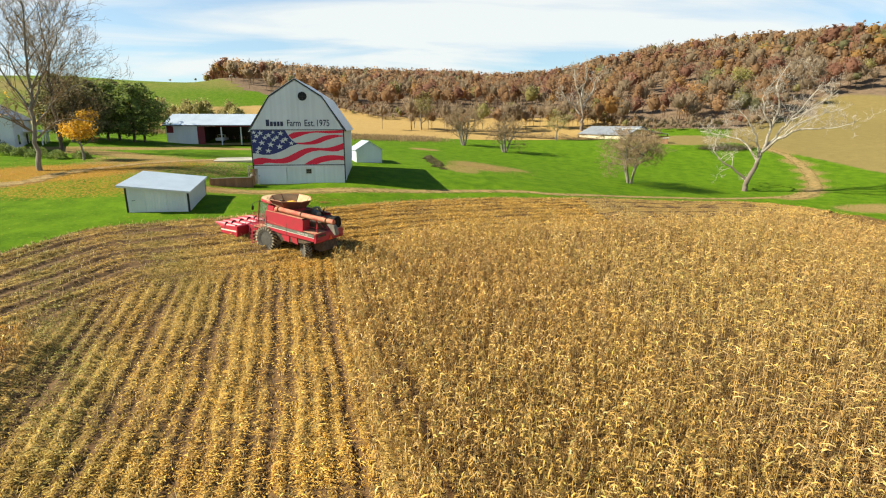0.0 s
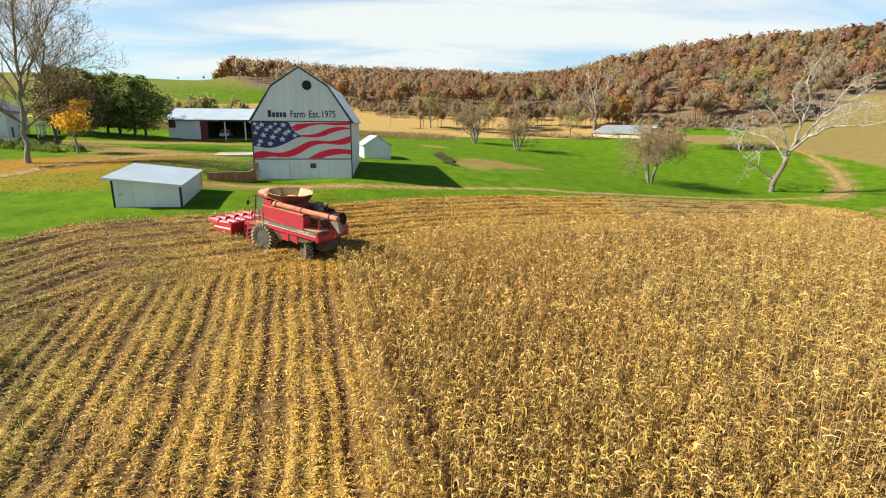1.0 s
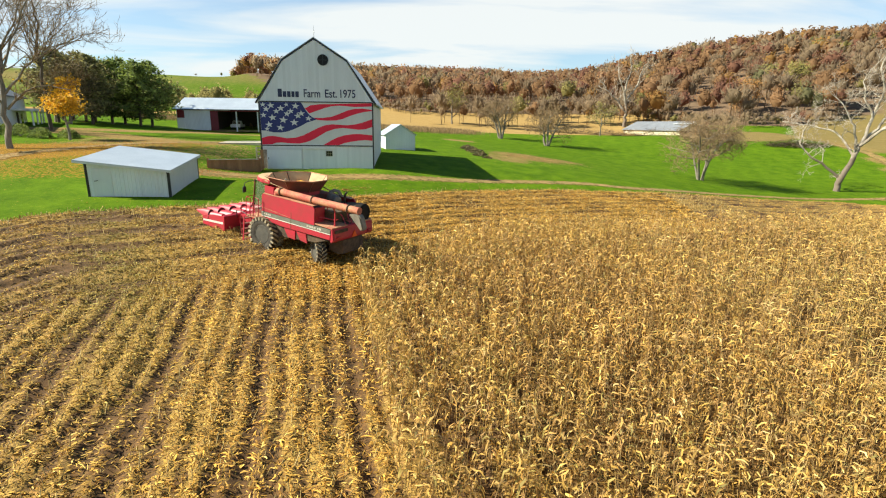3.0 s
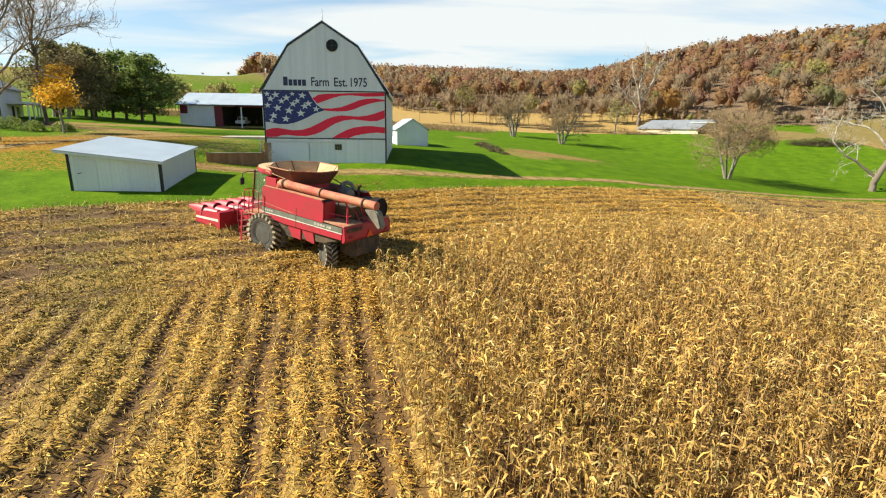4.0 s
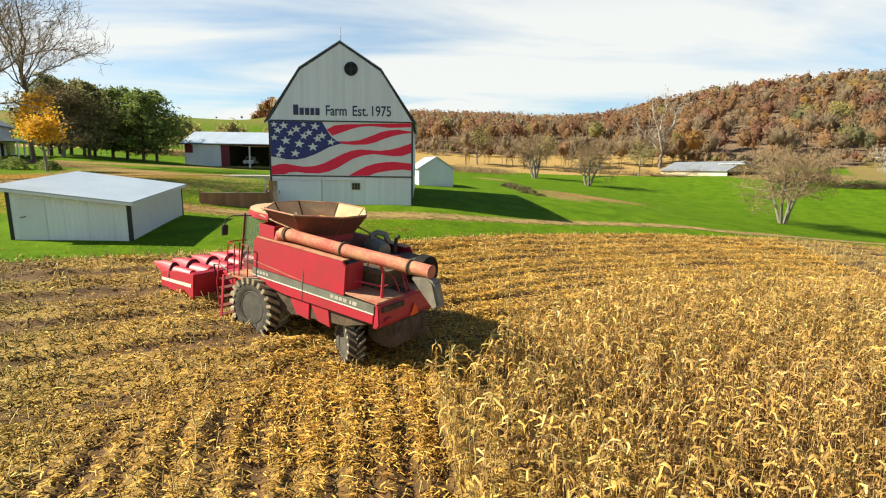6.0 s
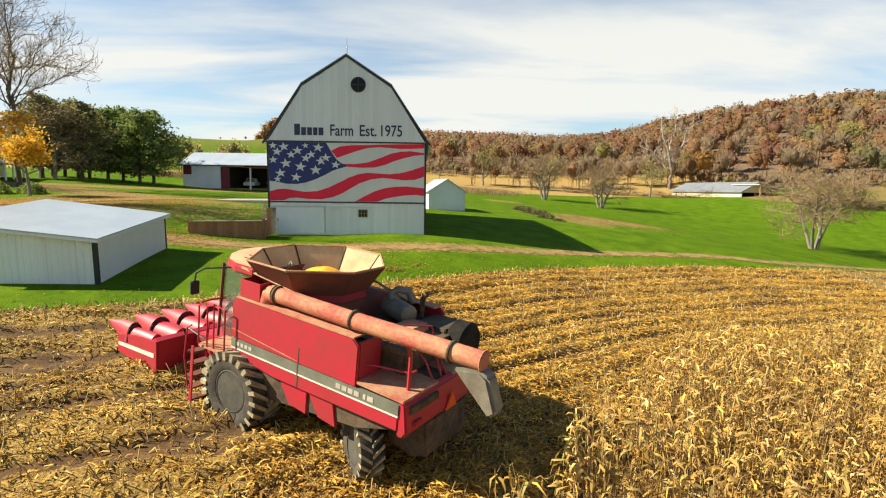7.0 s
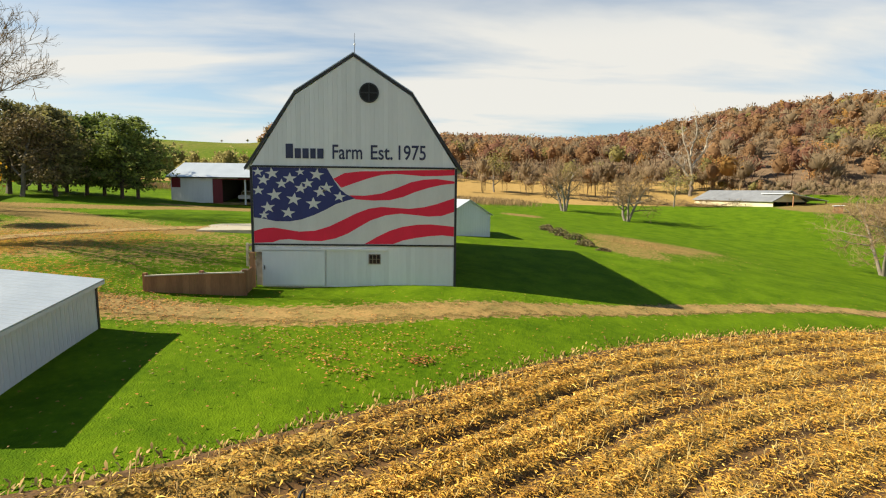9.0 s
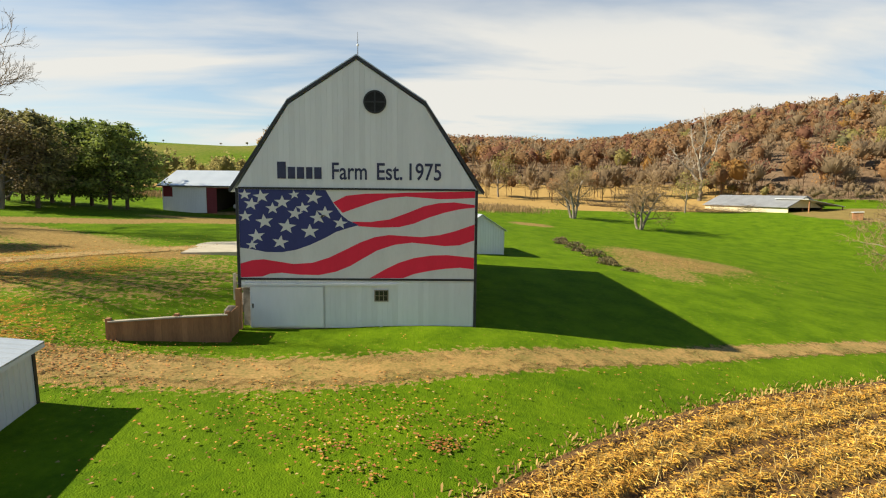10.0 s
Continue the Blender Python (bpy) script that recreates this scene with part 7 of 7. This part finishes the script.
def woods(name, count, box, ok, heights, label, mix, seed, rust=0.0, far=9e9):
    """Trees strewn over a box where ok() allows. mix: shares of the six tints; rust: how far red and rust prevail on the middle slopes; far: lighter trees past it."""
    g = np.random.default_rng(seed)
    x, y = g.uniform(box[0], box[1], count), g.uniform(box[2], box[3], count)
    R, A = np.hypot(x - 10, y + 62), np.degrees(np.arctan2(x - 10, y + 62))
    k = ok(x, y, R, A)
    x, y, R, A = x[k], y[k], R[k], A[k]
    n = len(x)
    w = np.tile(np.array(mix, float), (n, 1))
    spot = 0.5 + 0.5 * np.sin(x / 23 + 1.7 * np.sin(y / 31)) * np.sin(y / 27 + x / 51)
    warm = rust * smooth01(A, 6, 15) * (1 - smooth01(A, 27, 36)) + 0.25 * rust
    w[:, 1:3] *= (1 + 5 * warm * spot)[:, None]
    w[:, 0] *= 1.4 - 0.9 * spot * (rust > 0)
    w = np.cumsum(w / w.sum(1, keepdims=True), 1)
    kinds = (g.random(n)[:, None] > w).sum(1).clip(0, 5)
    wh = np.where(kinds == 0, g.integers(0, 4, n), g.integers(4, 9, n)) + 9 * (R > far)
    h = g.uniform(*heights, n)
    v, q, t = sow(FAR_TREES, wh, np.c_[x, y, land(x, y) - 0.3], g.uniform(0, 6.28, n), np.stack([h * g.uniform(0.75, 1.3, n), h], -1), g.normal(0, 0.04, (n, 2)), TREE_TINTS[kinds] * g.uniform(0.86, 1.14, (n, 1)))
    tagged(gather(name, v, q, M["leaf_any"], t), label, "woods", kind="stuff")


WOOD_EDGE = ((-17.5, -13.5, -8, -3, 0, 20, 25, 36, 42, 50), (500, 345, 300, 265, 250, 250, 214, 214, 300, 310))
woods("hillside_woods", 6600, (-190, 560, 120, 620), lambda x, y, R, A: (R > np.interp(A, *WOOD_EDGE)) & (R < 680) & (A > -17) & (A < 50), (9, 17.5), "bare and rust-coloured autumn woods covering the hillside", (0.54, 0.23, 0.08, 0.05, 0.04, 0.02), 31, rust=1.3, far=340)
woods("woodland_brush", 9000, (-60, 280, 110, 330), lambda x, y, R, A: (abs(R + 4 - np.interp(A, *WOOD_EDGE)) < 12) & (A > -6) & (A < 38), (2.5, 6.5), "grey-brown brush and saplings along the foot of the woods", (0.80, 0.10, 0.03, 0.07, 0.0, 0.0), 37, far=0)
woods("field_edge_trees", 220, (0, 110, 100, 175), lambda x, y, R, A: (abs((y - 0.12 * x) - 132 - 6 * np.sin(x / 9)) < 9) & (A > -1) & (A < 26), (7, 14), "thin line of bare trees and brush along the field edge", (0.72, 0.08, 0.02, 0.16, 0.02, 0.0), 33)
woods("yard_brush", 160, (-60, -12, 62, 120), lambda x, y, R, A: (A > -34) & (A < -18 - 4 * np.sin(y)) & (y > 66), (4, 9), "greenish-brown brush behind the machine shed", (0.15, 0.0, 0.0, 0.85, 0.0, 0.0), 34)
def brush_heap(name, n, place, rise, label, seed):
    """A tangle of cut branches lying over one another: place(g, n) gives x, y and how full the heap is there."""
    g = np.random.default_rng(seed)
    x, y, full = place(g, n)
    tp = [stick((-0.5, g.normal(0, 0.06), g.normal(0, 0.1)), (0.5, g.normal(0, 0.06), g.normal(0, 0.1)), 0.022, 0.010) for k in range(8)]
    cols = np.array([(0.30, 0.205, 0.125), (0.20, 0.13, 0.08), (0.40, 0.30, 0.20)])[g.choice(3, n, p=(0.5, 0.3, 0.2))] * g.uniform(0.7, 1.25, (n, 1))
    z = land(x, y) + 0.1 + rise * full * g.random(n)
    long_ = g.uniform(1.0, 3.4, n)
    v, q, t = sow(tp, g.integers(0, 8, n), np.c_[x, y, z], g.uniform(0, 6.28, n), np.stack([long_, long_ * 1.6], -1), g.normal(0, 0.2, (n, 2)), cols)
    tagged(gather(name, v, q, M["husk"], t), label, "brush", kind="stuff")


def heap_at(cx_, cy_, rx_, ry_):
    def place(g, n):
        a, r = g.uniform(0, 6.28, n), np.sqrt(g.random(n))
        return cx_ + rx_ * r * np.cos(a), cy_ + ry_ * r * np.sin(a), 1 - r ** 2
    return place


def heap_along(x0, y0, x1, y1, half):
    def place(g, n):
        u = g.random(n)
        return x0 + (x1 - x0) * u + g.normal(0, half, n), y0 + (y1 - y0) * u + g.normal(0, half, n), 0.5 + 0.5 * np.sin(u * 40 + 1.0)
    return place


brush_heap("pasture_brush", 2200, heap_along(46, 119, 80, 99, 0.9), 1.8, "dark tangled brush along the pasture fence line", 35)
brush_heap("brush_pile", 1500, heap_at(100.0, 69.5, 8, 3.0), 1.0, "heap of cut brown branches beside the pasture", 36)

woods("hedgerow_bushes", 900, (-420, -40, 200, 520), lambda x, y, R, A: ((abs(R - 400 - 0.6 * (A + 30)) < 3) | (abs(R - 470) < 3) | (R > 500) & (R < 506) & (np.sin(A * 2.3) > 0.6)) & (A > -46) & (A < -17.5), (2, 5), "thin hedgerows of bushes across the green hill", (0.4, 0.1, 0.0, 0.3, 0.0, 0.2), 38)

# tall dry weeds in a strip behind the small hut
def weeds(name, n, place, height, colour, label, seed):
    g = np.random.default_rng(seed)
    x, y = place(g, n)
    tp = []
    for k in range(6):
        v, q = blade(0.10, 0.03, 0.9, -0.1, 2, g.uniform(-0.5, 0.5))
        tp.append((v, q))
    cols = np.array([colour]) * g.uniform(0.6, 1.3, (n, 1))
    v, q, t = sow(tp, g.integers(0, 6, n), np.c_[x, y, land(x, y) - 0.05], g.uniform(0, 6.28, n), np.stack([g.uniform(1, 2.5, n), g.uniform(*height, n)], -1), g.normal(0, 0.18, (n, 2)), cols)
    tagged(gather(name, v, q, M["husk"], t), label, "weeds", kind="stuff")


def strip_place(pts, half):
    line = curve(pts, 0.3)
    return lambda g, n: tuple((line[g.integers(0, len(line), n)] + g.normal(0, half, (n, 2))).T)


weeds("dry_weed_strip", 9000, strip_place([(-8, 73), (2, 76), (13, 82), (24, 90)], 3.2), (0.6, 1.4), (0.36, 0.24, 0.11), "strip of tall dry brown weeds behind the hut", 51)
weeds("field_edge_weeds", 9000, strip_place(EDGE[2:17] + np.array([0.0, 0.25]), 0.32), (0.05, 0.24), (0.42, 0.27, 0.085), "ragged brown weeds along the field edge", 52)
weeds("yard_weeds", 5000, strip_place([(-48, 62), (-36, 64), (-22, 63), (-8, 62)], 1.5), (0.5, 1.2), (0.34, 0.22, 0.10), "dry standing weeds behind the machine shed", 53)

weeds("lawn_weeds", 9000, lambda g, n: (g.normal(26.5, 3.4, n), g.normal(26.5, 4.2, n)), (0.03, 0.11), (0.38, 0.235, 0.08), "short brown weeds over the bare patch in the lawn", 54)


# fallen leaves on the lawn and drive
def fallen(n, place, seed):
    g = np.random.default_rng(seed)
    x, y = place(g, n)
    out = field_depth(x, y) < -0.6
    out &= ~((np.abs(x) < 5.6) & (y > -0.4) & (y < 15.5)) & ~((x > -13) & (x < -6.8) & (y > -16) & (y < -8))
    return x[out], y[out]


def patch_place(cx_, cy_, sx_, sy_):
    return lambda g, n: (g.normal(cx_, sx_, n), g.normal(cy_, sy_, n))


lp = [fallen(900, lambda g, n: (g.uniform(-12, 16, n), g.uniform(-20, -1, n)), 61), fallen(900, patch_place(0.5, -8.0, 3.0, 1.6), 62), fallen(6000, patch_place(-25, 2, 6, 5), 63), fallen(1500, patch_place(-14, -3, 5, 3), 64), fallen(1600, patch_place(-10.5, -5.4, 2.2, 1.3), 70), fallen(2500, patch_place(-19, 9, 6, 5), 65),
      fallen(120, patch_place(3.6, -9.1, 0.3, 0.25), 66), fallen(60, patch_place(0.5, -9.6, 0.4, 0.3), 67), fallen(50, patch_place(4.7, -7.9, 0.4, 0.3), 68), fallen(60, patch_place(1.5, -10.6, 0.5, 0.3), 69)]
fx_, fy_ = (np.concatenate([p[k] for p in lp]) for k in (0, 1))
N = len(fx_)
lv = np.array([(-0.05, 0, 0.0), (0, -0.034, 0.01), (0.05, 0, 0.0), (0, 0.034, 0.016)]); lq = np.array([(0, 1, 2, 3)])
tone = rng.choice(4, N, p=(0.4, 0.25, 0.2, 0.15))
cols = np.array([(0.50, 0.20, 0.04), (0.30, 0.12, 0.04), (0.52, 0.27, 0.05), (0.42, 0.28, 0.12)])[tone] * rng.uniform(0.7, 1.2, (N, 1))
v, q, t = sow([(lv, lq)], np.zeros(N, int), np.c_[fx_, fy_, land(fx_, fy_) + 0.05 + 0.02 * rng.random(N)], rng.uniform(0, 6.28, N), np.stack([rng.uniform(0.45, 1.4, N), rng.uniform(0.5, 2.5, N)], -1), rng.normal(0, 0.5, (N, 2)), cols)
tagged(gather("fallen_leaves", v, q, M["husk"], t), "orange and brown fallen leaves scattered over the lawn", "leaves", kind="stuff")
